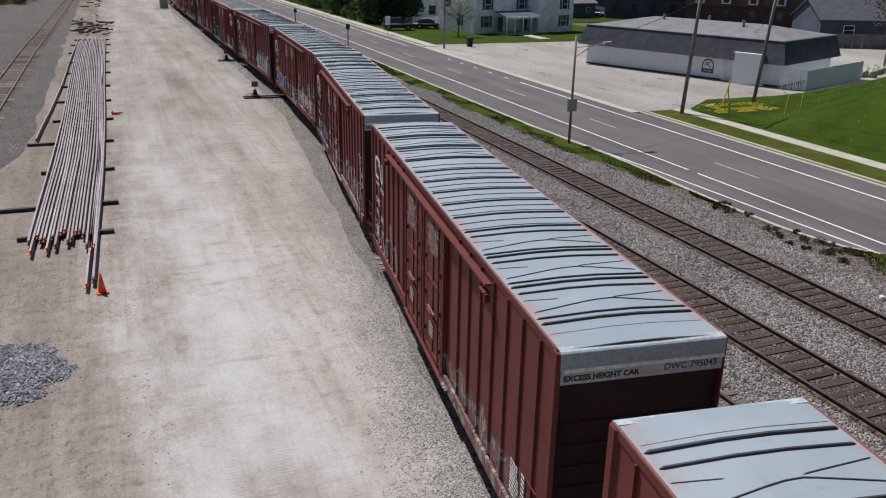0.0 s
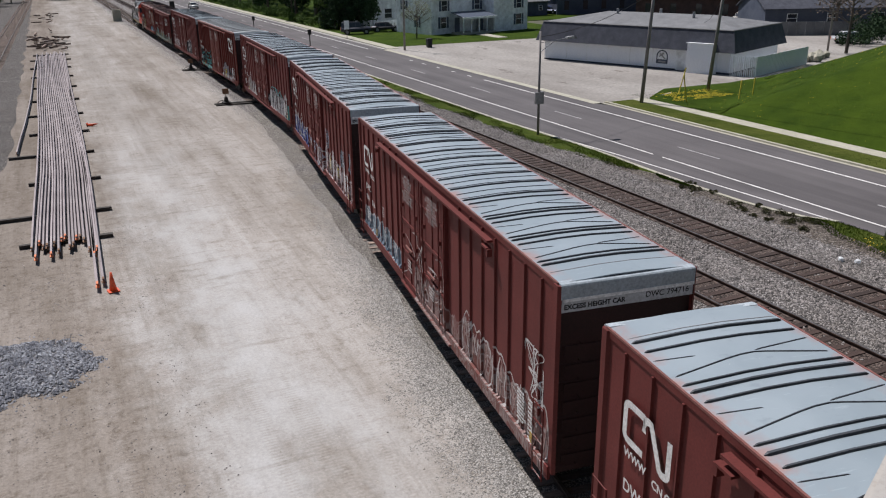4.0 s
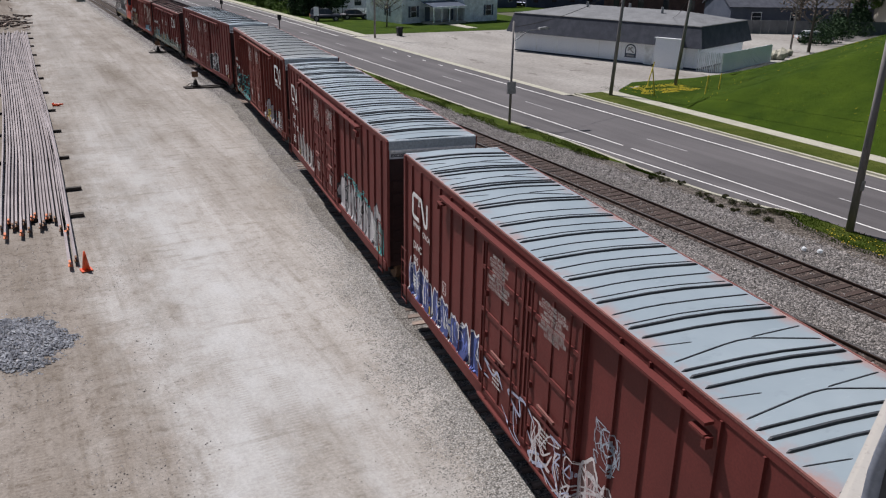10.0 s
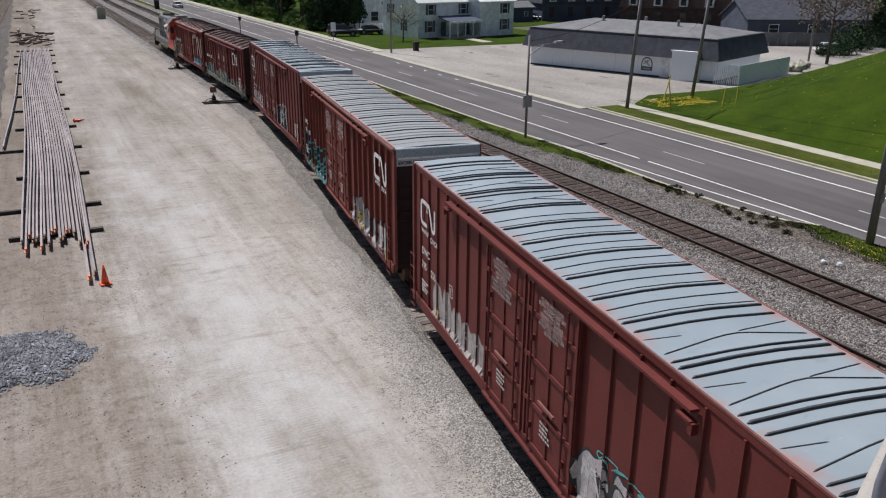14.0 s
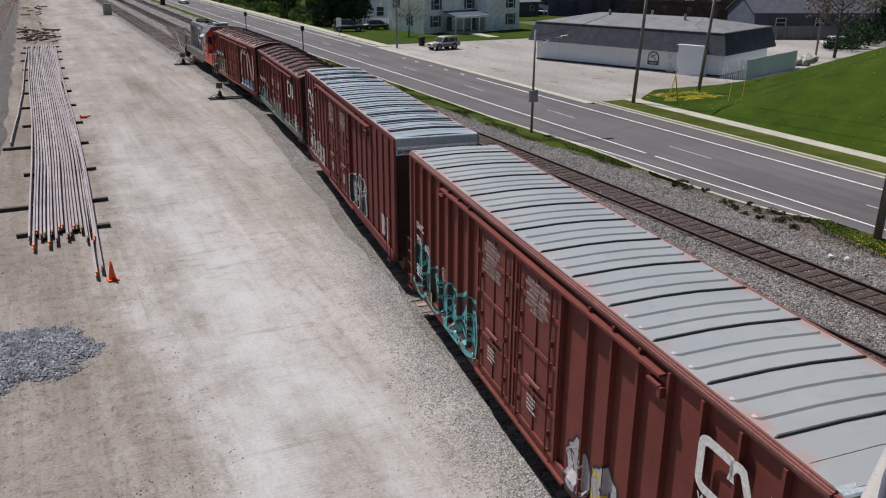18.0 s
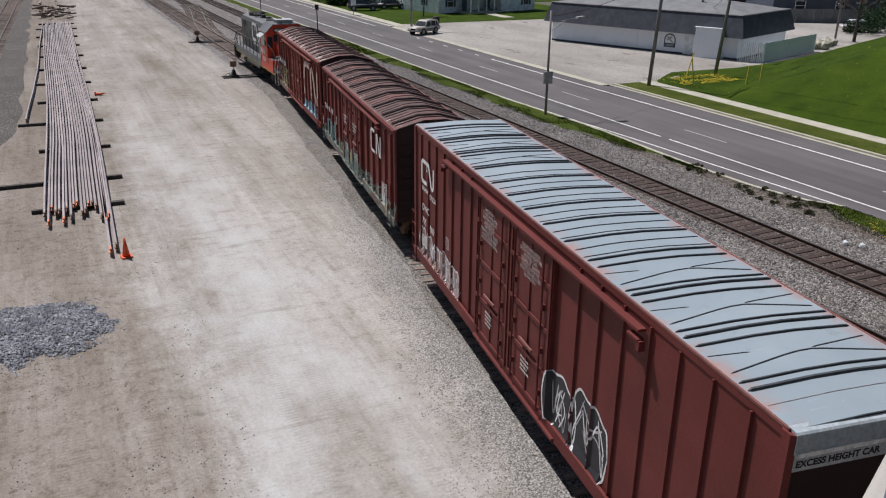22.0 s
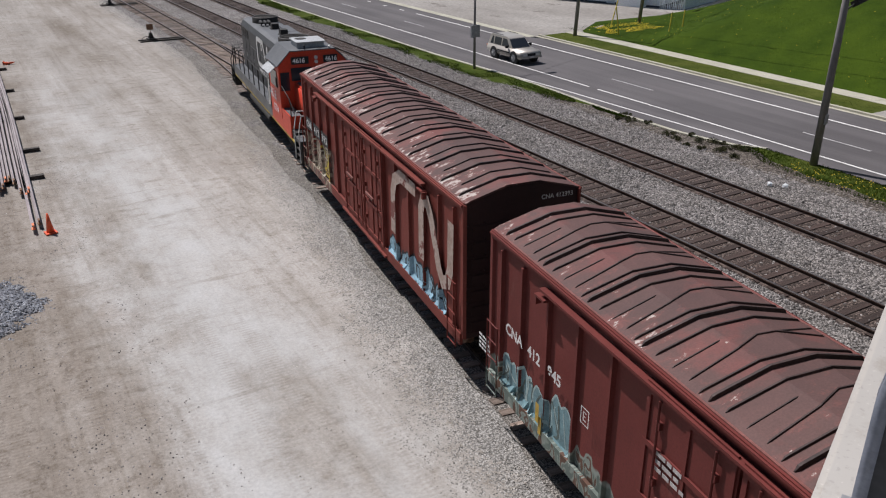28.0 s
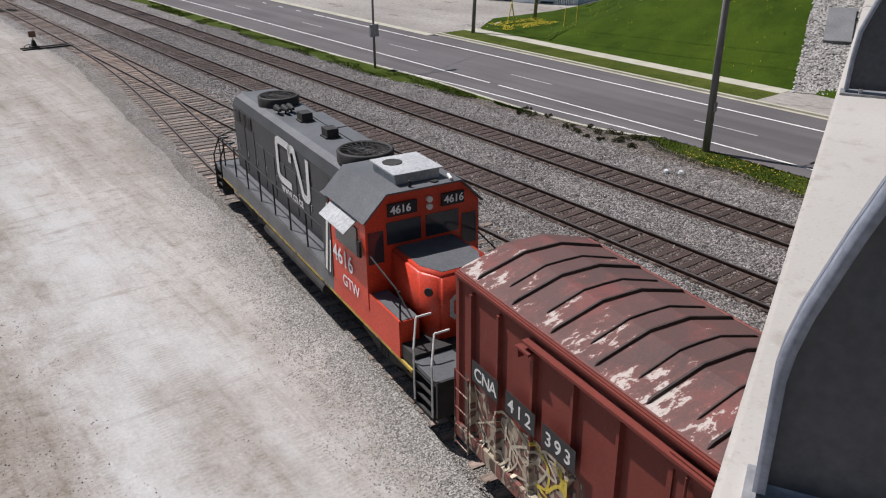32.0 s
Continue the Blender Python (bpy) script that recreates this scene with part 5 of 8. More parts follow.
def face_of(roof):
    """How far the painted side stands out at y: panels, posts and doors of the side that faces -x."""
    tall = roof != "brown"
    posts = [2.47 + 0.80 * k for k in range(1, 8)] + [-2.2 - 0.835 * k for k in range(1, 8)] if tall else [w * (1.94 + 1.03 * k) for w in (-1, 1) for k in range(1, 6)]
    out, wd = (1.46, 0.03) if roof == "galv" else (1.52, 0.05) if tall else (1.495, 0.05)

    def face(y, z):
        if z < 1.14:
            return -1.56 if (-2.05 if tall else -2.0) < y < (2.61 if tall else 2.0) else -1.484 if roof == "galv" else -out - 0.004
        if (-2.05 if tall else -2.0) < y < (2.61 if tall else 2.0):
            return -1.543
        return -out - 0.004 if any(abs(y - q) < wd for q in posts) else -1.414
    return face


def smooth_line(pts, step=0.05):
    """A Catmull-Rom curve through (y, z) points, cut into short steps."""
    out = []
    ps = [pts[0]] + list(pts) + [pts[-1]]
    for a, b, c, d in zip(ps, ps[1:], ps[2:], ps[3:]):
        n = max(2, int(math.hypot(c[0] - b[0], c[1] - b[1]) / step))
        for k in range(n):
            u = k / n
            out.append(tuple(0.5 * (2 * b[i] + (c[i] - a[i]) * u + (2 * a[i] - 5 * b[i] + 4 * c[i] - d[i]) * u * u + (3 * b[i] - a[i] - 3 * c[i] + d[i]) * u ** 3) for i in (0, 1)))
    return out + [tuple(pts[-1])]


def stroke(bm, face, pts, wd, lift):
    """A sprayed line on the side: a thin band that follows panels and posts, narrower at its tips."""
    ps = smooth_line(pts)
    n, left, right = len(ps), [], []
    for k, q in enumerate(ps):
        a, b = ps[max(0, k - 1)], ps[min(n - 1, k + 1)]
        dy, dz = b[0] - a[0], b[1] - a[1]
        g = math.hypot(dy, dz) or 1.0
        ww = wd / 2 * min(1.0, 0.45 + 6.0 * min(k, n - 1 - k) / n)
        for side, row in ((1, left), (-1, right)):
            y, z = q[0] - side * dz / g * ww, max(0.86, q[1] + side * dy / g * ww)
            row.append(bm.verts.new((face(y, z) - lift, y, z)))
    for k in range(n - 1):
        bm.faces.new((left[k], left[k + 1], right[k + 1], right[k]))


def graffiti(car, face, y0, y1, z0, z1, letters, fill, outline, light, seed, inner=3, thick=0.07, label="sprayed graffiti letters"):
    """Swollen sprayed letters side by side: filled bodies, outlines and loose inner lines."""
    rs = random.Random(seed)
    bodies, lines, marks = bmesh.new(), bmesh.new(), bmesh.new()
    cell = (y1 - y0) / letters
    for k in range(letters):
        yc = y0 + (k + 0.5) * cell + rs.uniform(-0.1, 0.1) * cell
        hw = cell * rs.uniform(0.50, 0.64)
        top = z1 - rs.uniform(0.0, 0.28) * (z1 - z0)
        bot = z0 + rs.uniform(0.0, 0.08) * (z1 - z0)
        a, b, slant = rs.uniform(0, 6.28), rs.uniform(0, 6.28), rs.uniform(-0.25, 0.25) * cell
        rim_hi, rim_lo = [], []
        n = max(8, int(2 * hw / 0.05))
        for i in range(n + 1):
            u = -1 + 2 * i / n
            cap = (1 - abs(u) ** 2.6) ** (1 / 2.6)
            mid = (top + bot) / 2
            hi = mid + (top - mid) * cap * (1 + 0.10 * math.sin(3.1 * u + a)) + 0.06 * math.sin(7 * u + b) * cap
            lo = mid + (bot - mid) * cap * (1 + 0.04 * math.sin(4.3 * u + b))
            y = yc + u * hw + slant * 0.4 * math.sin(2 * u + a)
            rim_hi.append((y, hi))
            rim_lo.append((y, max(0.87, lo)))
        if fill:
            back = 0.001 + 0.0004 * (k % 3)
            vs = []
            for q, r in zip(rim_hi, rim_lo):
                zs = [q[1] + (r[1] - q[1]) * i / 6 for i in range(7)]
                vs.append([bodies.verts.new((face(q[0], z) - back, q[0], z)) for z in zs])
            for ca, cb in zip(vs, vs[1:]):
                for i in range(6):
                    bodies.faces.new((ca[i], cb[i], cb[i + 1], ca[i + 1]))
        ring = rim_hi[::2] + rim_lo[::-2]
        stroke(lines, face, ring + ring[:1], thick * rs.uniform(0.8, 1.2), 0.003 + 0.0004 * (k % 3))
        for j in range(inner):
            uy = yc + rs.uniform(-0.5, 0.5) * hw
            run = [(uy, top - rs.uniform(0.05, 0.35) * (top - bot))]
            for _ in range(rs.choice((2, 3, 4))):
                uy = max(yc - hw * 0.9, min(yc + hw * 0.9, uy + rs.uniform(-0.7, 0.7) * hw))
                run.append((uy, bot + rs.uniform(0.08, 0.85) * (top - bot)))
            stroke(lines if j % 2 else marks, face, run, thick * rs.uniform(0.5, 1.1), 0.005 + 0.0003 * j)
    for name, bm, c, words in (("graffiti_fill", bodies, fill, "sprayed bodies of graffiti letters"), ("graffiti_outline", lines, outline, label), ("graffiti_line", marks, light, "loose sprayed inner lines")):
        if c and bm.faces:
            part(name, bm, spray(c), car, words, kind="stuff")


def scribble(car, face, y0, y1, z0, z1, n, c, thick, seed, label="thin sprayed scribble"):
    """A tangle of loose sprayed lines inside a box of the side."""
    rs = random.Random(seed)
    bm = bmesh.new()
    for k in range(n):
        y, z = rs.uniform(y0, y1), rs.uniform(z0, z1)
        run = [(y, z)]
        for _ in range(rs.choice((3, 4, 5))):
            y = max(y0, min(y1, y + rs.uniform(-0.45, 0.45) * min(1.6, y1 - y0)))
            z = max(z0, min(z1, z + rs.uniform(-0.55, 0.55) * (z1 - z0)))
            run.append((y, z))
        stroke(bm, face, run, thick * rs.uniform(0.6, 1.3), 0.006 + 0.0002 * (k % 9))
    part("graffiti_scribble", bm, spray(c), car, label, kind="stuff")


RED_A = (0.140, 0.031, 0.027)
RED_B = (0.125, 0.027, 0.024)
RED_C = (0.155, 0.039, 0.031)
RED_D = (0.175, 0.040, 0.031)
CARS = [
    (-108.32, "galv", "795188", "far", RED_A, ()),
    (-88.71, "galv", "795045", "far", RED_B, (((-8.5, -2.0, 0.9, 1.8), (0.20, 0.10, 0.09), (0.10, 0.06, 0.06), (0.30, 0.25, 0.23), 1.5),)),
    (-69.28, "galv", "794716", "far", RED_B, (((-8.6, 1.0, 0.9, 1.9), (0.22, 0.13, 0.12), (0.30, 0.24, 0.23), (0.17, 0.07, 0.06), 1.7),)),
    (-49.96, "galv", "795130", "far", RED_B, ()),
    (-30.64, "galv", "795255", "far", RED_B, ()),
    (-11.05, "tan", "793652", "near", RED_C, ()),
    (8.34, "galv", "795000", "far", RED_B, ()),
    (27.16, "brown", "412845", "", RED_A, (((-7.4, 7.4, 0.9, 1.45), (0.13, 0.17, 0.15), (0.24, 0.28, 0.25), (0.12, 0.07, 0.05), 1.7),)),
    (43.58, "brown", "412393", "", RED_D, (((3.7, 7.3, 0.9, 2.2), (0.36, 0.30, 0.23), (0.10, 0.07, 0.06), (0.24, 0.10, 0.08), 1.6),)),
]
for k, (back, roof, number, logo, colour, tags) in enumerate(CARS):
    old = roof == "brown"
    paint = car_paint("oxide_red_%d" % k, colour, tags, worn=0.26 if old else 0.13, rust=0.2 if old else 0.14)
    words = {"galv": "oxide red boxcar with grey metal roof and graffiti", "tan": "oxide red boxcar with flat ribbed roof, teal and black graffiti", "brown": "old red boxcar with peeling brown arched roof"}[roof]
    car = boxcar(words, 14.93 if old else 17.52, roof, paint, number, logo, seed=k, marks=k != 8)
    TRAIN.append((car, back))
OLD_A, OLD_B = TRAIN[7][0], TRAIN[8][0]
# graffiti, car by car
SIDE, SIDE_TAN, SIDE_OLD = face_of("galv"), face_of("tan"), face_of("brown")
c = TRAIN[1][0]
graffiti(c, SIDE, 4.4, 8.5, 0.9, 2.05, 6, None, (0.42, 0.37, 0.37), (0.30, 0.20, 0.19), 31, 3, 0.06)
c = TRAIN[2][0]
graffiti(c, SIDE, -8.4, -3.2, 0.9, 2.3, 7, None, (0.50, 0.46, 0.45), (0.36, 0.24, 0.22), 32, 5, 0.05)
scribble(c, SIDE, -8.2, -7.3, 2.1, 3.3, 9, (0.58, 0.55, 0.54), 0.035, 33)
graffiti(c, SIDE, 3.0, 8.3, 0.9, 2.0, 7, (0.12, 0.16, 0.21), (0.48, 0.48, 0.50), (0.28, 0.36, 0.40), 34, 3, 0.06)
scribble(c, SIDE, -2.0, 2.4, 1.2, 3.0, 7, (0.46, 0.40, 0.39), 0.03, 35)
c = TRAIN[3][0]
graffiti(c, SIDE, -8.4, -2.1, 0.88, 2.45, 10, (0.16, 0.085, 0.08), (0.62, 0.58, 0.59), (0.50, 0.34, 0.34), 36, 8, 0.06)
scribble(c, SIDE, -8.3, -0.4, 0.9, 1.95, 40, (0.60, 0.55, 0.56), 0.04, 37)
scribble(c, SIDE, -3.3, -2.5, 2.35, 3.15, 16, (0.34, 0.38, 0.45), 0.022, 38)
scribble(c, SIDE, -7.1, -6.3, 2.25, 2.95, 24, (0.36, 0.43, 0.50), 0.022, 39)
scribble(c, SIDE, -8.7, -8.1, 2.35, 3.15, 26, (0.36, 0.44, 0.50), 0.022, 40)
scribble(c, SIDE, -5.6, -5.2, 1.5, 2.1, 7, YEL_S, 0.05, 41, "yellow sprayed splash")
scribble(c, SIDE, -3.5, -3.2, 1.4, 2.0, 6, YEL_S, 0.05, 42, "yellow sprayed splash")
graffiti(c, SIDE, 2.75, 8.4, 0.9, 2.2, 8, (0.035, 0.05, 0.17), WHITE_S, (0.12, 0.17, 0.50), 43, 5, 0.06, "blue and white sprayed letters")
scribble(c, SIDE, -2.0, 2.6, 1.0, 2.0, 9, (0.40, 0.42, 0.55), 0.05, 44)
c = TRAIN[4][0]
graffiti(c, SIDE, -7.9, -2.3, 0.86, 2.6, 6, (0.42, 0.40, 0.41), BLACK_S, (0.55, 0.53, 0.54), 45, 5, 0.075, "grey sprayed letters with black outlines")
scribble(c, SIDE, -7.5, -2.6, 2.25, 2.6, 8, TEAL_S, 0.05, 46, "teal sprayed edge")
graffiti(c, SIDE, -8.1, -7.4, 0.9, 2.3, 1, TEAL_S, BLACK_S, TEAL_S, 47, 3, 0.06, "teal sprayed letter")
graffiti(c, SIDE, 2.8, 6.9, 0.9, 2.25, 5, (0.40, 0.37, 0.36), (0.30, 0.24, 0.23), (0.46, 0.43, 0.42), 48, 3, 0.05, "faded grey sprayed letters")
c = TRAIN[5][0]
graffiti(c, SIDE_TAN, 2.75, 8.3, 0.9, 2.55, 4, BLACK_S, (0.10, 0.36, 0.36), TEAL_S, 49, 5, 0.10, "black sprayed letters with teal edges")
scribble(c, SIDE_TAN, 2.75, 5.2, 0.9, 2.0, 10, (0.13, 0.44, 0.44), 0.08, 50, "teal sprayed lines")
graffiti(c, SIDE_TAN, -7.6, -2.3, 0.9, 2.2, 5, (0.40, 0.38, 0.40), BLACK_S, (0.52, 0.50, 0.50), 51, 5, 0.06, "grey sprayed letters with black outlines")
scribble(c, SIDE_TAN, -4.4, -3.4, 1.1, 1.8, 6, YEL_S, 0.07, 52, "yellow sprayed splash")
c = TRAIN[6][0]
graffiti(c, SIDE, -4.4, -2.1, 0.9, 2.75, 2, BLACK_S, WHITE_S, (0.45, 0.44, 0.45), 53, 7, 0.05, "black sprayed letters ringed in white")
graffiti(c, SIDE, 4.0, 8.3, 0.9, 2.0, 6, (0.30, 0.20, 0.19), WHITE_S, (0.52, 0.46, 0.45), 54, 5, 0.055, "white sprayed letters")
c = TRAIN[7][0]
graffiti(c, SIDE_OLD, 4.2, 6.9, 0.9, 2.1, 4, (0.16, 0.27, 0.30), (0.36, 0.46, 0.46), (0.10, 0.13, 0.12), 55, 4, 0.05, "faded blue green sprayed letters")
graffiti(c, SIDE_OLD, -1.8, 1.9, 0.95, 2.0, 4, (0.12, 0.17, 0.15), (0.30, 0.38, 0.33), (0.05, 0.05, 0.05), 56, 5, 0.05, "dull green sprayed letters on the door")
scribble(c, SIDE_OLD, -7.2, -2.1, 0.9, 1.6, 16, (0.30, 0.36, 0.31), 0.05, 57)
for y in (5.2, 2.3, 0.2):
    bm = bmesh.new()
    box(bm, 0, 0.13, 0, 0.42, 0, 0.003, on_side(-1.55, y, 1.25))
    part("warning_patch", bm, M["reflector_yellow"], c, "yellow reflective patch")
c = TRAIN[8][0]
graffiti(c, SIDE_OLD, -6.5, -2.3, 0.9, 1.8, 5, (0.24, 0.40, 0.50), BLACK_S, (0.38, 0.56, 0.66), 58, 4, 0.06, "pale blue sprayed letters")
scribble(c, SIDE_OLD, 3.9, 6.9, 0.9, 2.2, 14, (0.50, 0.44, 0.34), 0.05, 59)
scribble(c, SIDE_OLD, 4.0, 5.0, 1.2, 2.2, 6, YEL_S, 0.06, 60, "yellow sprayed splash")
# large faded letters and painted numbers of the two old cars
bm = bmesh.new()
fm = on_side(-1.500, 0.0, 0.0)
ribbon(bm, fm, [(4.60, 3.70), (3.45, 3.72), (3.02, 3.50), (2.86, 3.10), (2.80, 1.90)], 0.34)
ribbon(bm, fm, [(4.95, 2.00), (4.97, 3.35), (5.12, 3.66), (5.40, 3.68), (5.62, 3.40), (6.12, 2.25), (6.36, 1.98), (6.66, 2.10), (6.82, 2.50), (6.86, 3.70)], 0.34)
part("faded_letter_band", bm, M["faded_cream"], OLD_B, "large faded cream painted bands")
bm = bmesh.new()
for y in (6.78, 5.68, 4.62):
    box(bm, 0, 0.86, 0, 0.44, 0, 0.004, on_side(-1.545, y, 2.44))
part("number_patch", bm, M["ink"], OLD_B, "black painted patches")
for y, word in ((6.70, "CNA"), (5.60, "412"), (4.54, "393")):
    for k, one in enumerate(word):
        lettering("car_number", one, 0.36, on_side(-1.552, y - 0.25 * k, 2.53), M["stencil"], OLD_B, "", 0.006)
for y, word in ((6.55, "CNA"), (5.62, "412"), (4.84, "845")):
    lettering("car_number", word, 0.33, on_side(-1.545, y, 2.48), M["stencil"], OLD_A, "", 0.008)
bm = bmesh.new()
ribbon(bm, on_side(-1.545, -4.2, 2.9), [(0.5, 0.8), (0.0, 0.8), (-0.1, 0.7), (-0.1, 0.1), (0.0, 0.0), (0.5, 0.0)], 0.12)
ribbon(bm, on_side(-1.545, -5.0, 2.9), [(0.0, 0.0), (0.0, 0.7), (0.12, 0.8), (0.5, 0.05), (0.62, 0.05), (0.65, 0.8)], 0.12)
part("logo_band", bm, M["stencil"], OLD_A, "white winding band painted on the side")

# ---- locomotive ----
M["engine_grey"] = surf("dark_grey_engine_paint", (0.034, 0.035, 0.038), (0.056, 0.057, 0.061), 0.8, 20, 0.55, streak=((0.045, 0.044, 0.045), 0.16))
M["engine_roof"] = surf("dusty_grey_roof", (0.075, 0.080, 0.088), (0.115, 0.12, 0.13), 0.8, 20, 0.6)
M["engine_red"] = surf("signal_red_paint", (0.56, 0.045, 0.018), (0.70, 0.062, 0.024), 0.9, 20, 0.42, bump=0.08, streak=((0.34, 0.05, 0.03), 0.12))
M["deck_grey"] = surf("light_grey_skirt", (0.10, 0.10, 0.103), (0.17, 0.17, 0.172), 0.8, 18, 0.7, streak=((0.18, 0.16, 0.15), 0.2))
M["rail_white"] = plain("white_handrail_paint", (0.72, 0.70, 0.66), 0.5)
M["worn_yellow"] = surf("worn_yellow_paint", (0.30, 0.20, 0.03), (0.48, 0.34, 0.06), 2.0, 12, 0.7, bump=0, spots=((0.05, 0.045, 0.04), 0.4, 2.2))
M["lamp_glass"] = plain("lamp_glass", (0.70, 0.68, 0.64), 0.1)
M["rubber"] = surf("black_rubber", (0.012, 0.012, 0.013), (0.028, 0.028, 0.03), 3, 30, 0.8)


def disc_fan(parent, y, r, z):
    bm = bmesh.new()
    n = 28
    ring = [[bm.verts.new((rr * math.cos(2 * math.pi * k / n), y + rr * math.sin(2 * math.pi * k / n), zz)) for k in range(n)] for rr, zz in ((r, z), (r, z + 0.26), (r * 0.93, z + 0.30), (r * 0.86, z + 0.26), (r * 0.86, z + 0.12))]
    for a, b in zip(ring, ring[1:]):
        for k in range(n):
            bm.faces.new((a[k], a[(k + 1) % n], b[(k + 1) % n], b[k]))
    bm.faces.new(ring[-1])
    fan = part("roof_fan", bm, M["steel_dark"], parent, "black round radiator fan", True)
    bm = bmesh.new()
    for k in range(12):
        a = math.pi * k / 12
        rod(bm, (r * 0.9 * math.cos(a), y + r * 0.9 * math.sin(a), z + 0.26), (-r * 0.9 * math.cos(a), y - r * 0.9 * math.sin(a), z + 0.26), 0.012, 4)
    for rr in (0.3, 0.6):
        for k in range(16):
            a, b = 2 * math.pi * k / 16, 2 * math.pi * (k + 1) / 16
            rod(bm, (rr * r * math.cos(a), y + rr * r * math.sin(a), z + 0.265), (rr * r * math.cos(b), y + rr * r * math.sin(b), z + 0.265), 0.012, 4)
    part("fan_guard", bm, M["steel_dark"], fan)


def locomotive():
    e = thing("locomotive", "red and dark grey diesel locomotive pushing boxcars", "locomotive")
    # frame, skirts and walkways
    bm = bmesh.new()
    box(bm, -1.42, 1.42, -7.35, 7.35, 1.18, 1.50)
    box(bm, -0.5, 0.5, -8.3, 8.3, 0.8, 1.45)
    part("frame", bm, M["steel_dark"], e)
    for side in (-1, 1):
        bm = bmesh.new()
        x = side * 1.44
        box(bm, x - 0.02, x + 0.02, -3.0, 7.35, 1.08, 1.62)
        part("skirt", bm, M["deck_grey"], e, "light grey walkway skirt")
        bm = bmesh.new()
        box(bm, x - 0.026, x + 0.026, -7.3, 7.36, 1.06, 1.13)
        part("sill_stripe", bm, M["worn_yellow"], e, "worn yellow sill stripe")
        bm = bmesh.new()
        box(bm, x - 0.022, x + 0.022, -6.75, -3.0, 1.10, 2.05 if side < 0 else 1.7)
        part("front_skirt", bm, M["engine_red"], e, "red skirt under the cab")
        bm = bmesh.new()
        box(bm, min(x, side * 0.95), max(x, side * 0.95), -3.2, 7.3, 1.56, 1.62)
        part("walkway", bm, M["engine_roof"], e)
    for way in (-1, 1):
        bm = bmesh.new()
        y0, y1 = sorted((way * 7.3, way * 8.35))
        box(bm, -1.45, 1.45, y0, y1, 1.30, 1.40)
        part("end_platform", bm, M["engine_roof"], e)
        bm = bmesh.new()
        y0, y1 = sorted((way * 8.35, way * 8.42))
        box(bm, -1.45, 1.45, y0, y1, 0.55, 1.42)
        part("pilot", bm, M["steel_dark"], e)
        for side in (-1, 1):
            xa, xb = (1.12, 1.46) if side > 0 else (-1.46, -1.12)
            for k in range(4):
                bm = bmesh.new()
                ya, yb = sorted((way * 7.45, way * 8.2))
                z = 0.42 + 0.27 * k
                box(bm, xa, xb, ya, yb, z, z + 0.03)
                part("step", bm, M["steel_dark"], e, "black grated corner step")
            for ye in (7.42, 8.22):
                bm = bmesh.new()
                ya, yb = sorted((way * ye, way * (ye + 0.03)))
                box(bm, xa, xb, ya, yb, 0.40, 1.38)
                part("step_side", bm, M["steel_dark"], e)
            for ye in (7.45, 8.25):
                bm = bmesh.new()
                top = 2.35
                tube(bm, [(side * 1.48, way * ye, 0.50), (side * 1.48, way * ye, 1.75), (side * 1.30, way * (ye - 0.2), top), (side * 0.95, way * (ye - 0.2), top)], 0.024, 6)
                part("grab_rail", bm, M["rail_white"] if way < 0 else M["steel_dark"], e, "white bent grab rail" if way < 0 else "")
        coupler(e, way * 8.35, way)
    # handrails along the long hood
    for side in (-1, 1):
        x = side * 1.40
        for k in range(8):
            y = -2.4 + k * 1.35
            bm = bmesh.new()
            rod(bm, (x, y, 1.2), (x, y, 2.62), 0.026, 6)
            part("stanchion", bm, M["steel_dark"], e)
        bm = bmesh.new()
        tube(bm, [(x, -2.6, 2.62), (x, 7.25, 2.62), (side * 1.2, 8.2, 2.55)], 0.02, 6)
        part("handrail", bm, M["steel_dark"], e)
    bm = bmesh.new()
    tube(bm, [(-1.45, 7.4, 1.4), (-1.45, 7.4, 2.6), (-0.4, 8.3, 2.6), (0.4, 8.3, 2.6), (1.45, 7.4, 2.6), (1.45, 7.4, 1.4)], 0.02, 6)
    part("end_rail", bm, M["steel_dark"], e)
    # long hood with a rounded roof edge
    bm = bmesh.new()
    prism(bm, [(-0.93, 1.6), (-0.93, 3.80), (-0.80, 4.05), (-0.60, 4.15), (0.60, 4.15), (0.80, 4.05), (0.93, 3.80), (0.93, 1.6)], -3.15, 6.95)
    hood = part("long_hood", bm, M["engine_grey"], e, "dark grey long hood")
    bm = bmesh.new()
    prism(bm, [(-0.80, 4.054), (-0.60, 4.156), (0.60, 4.156), (0.80, 4.054)], -3.1, 6.9)
    part("hood_roof", bm, M["engine_roof"], hood)
    for side in (-1, 1):
        for k in range(9):
            y = -2.1 + k * 0.98
            bm = bmesh.new()
            box(bm, side * 0.935 - 0.012, side * 0.935 + 0.012, y, y + 0.86, 1.75, 3.05 if k < 7 else 3.35)
            part("hood_door", bm, M["engine_grey"], hood)
            bm = bmesh.new()
            box(bm, side * 0.955 - 0.012, side * 0.955 + 0.012, y + 0.75, y + 0.80, 2.3, 2.5)
            part("door_latch", bm, M["galv"], hood)
        for y0, n in ((4.9, 3), (-2.9, 2)):
            for k in range(n):
                bm = bmesh.new()
                a = y0 + k * 0.62
                box(bm, side * 0.938 - 0.012, side * 0.938 + 0.012, a, a + 0.54, 3.30, 3.75)
                for j in range(6):
                    box(bm, side * 0.952 - 0.014, side * 0.952 + 0.014, a + 0.02, a + 0.52, 3.33 + 0.07 * j, 3.355 + 0.07 * j)
                part("louvre", bm, M["steel_dark"], hood, "black louvred intake")
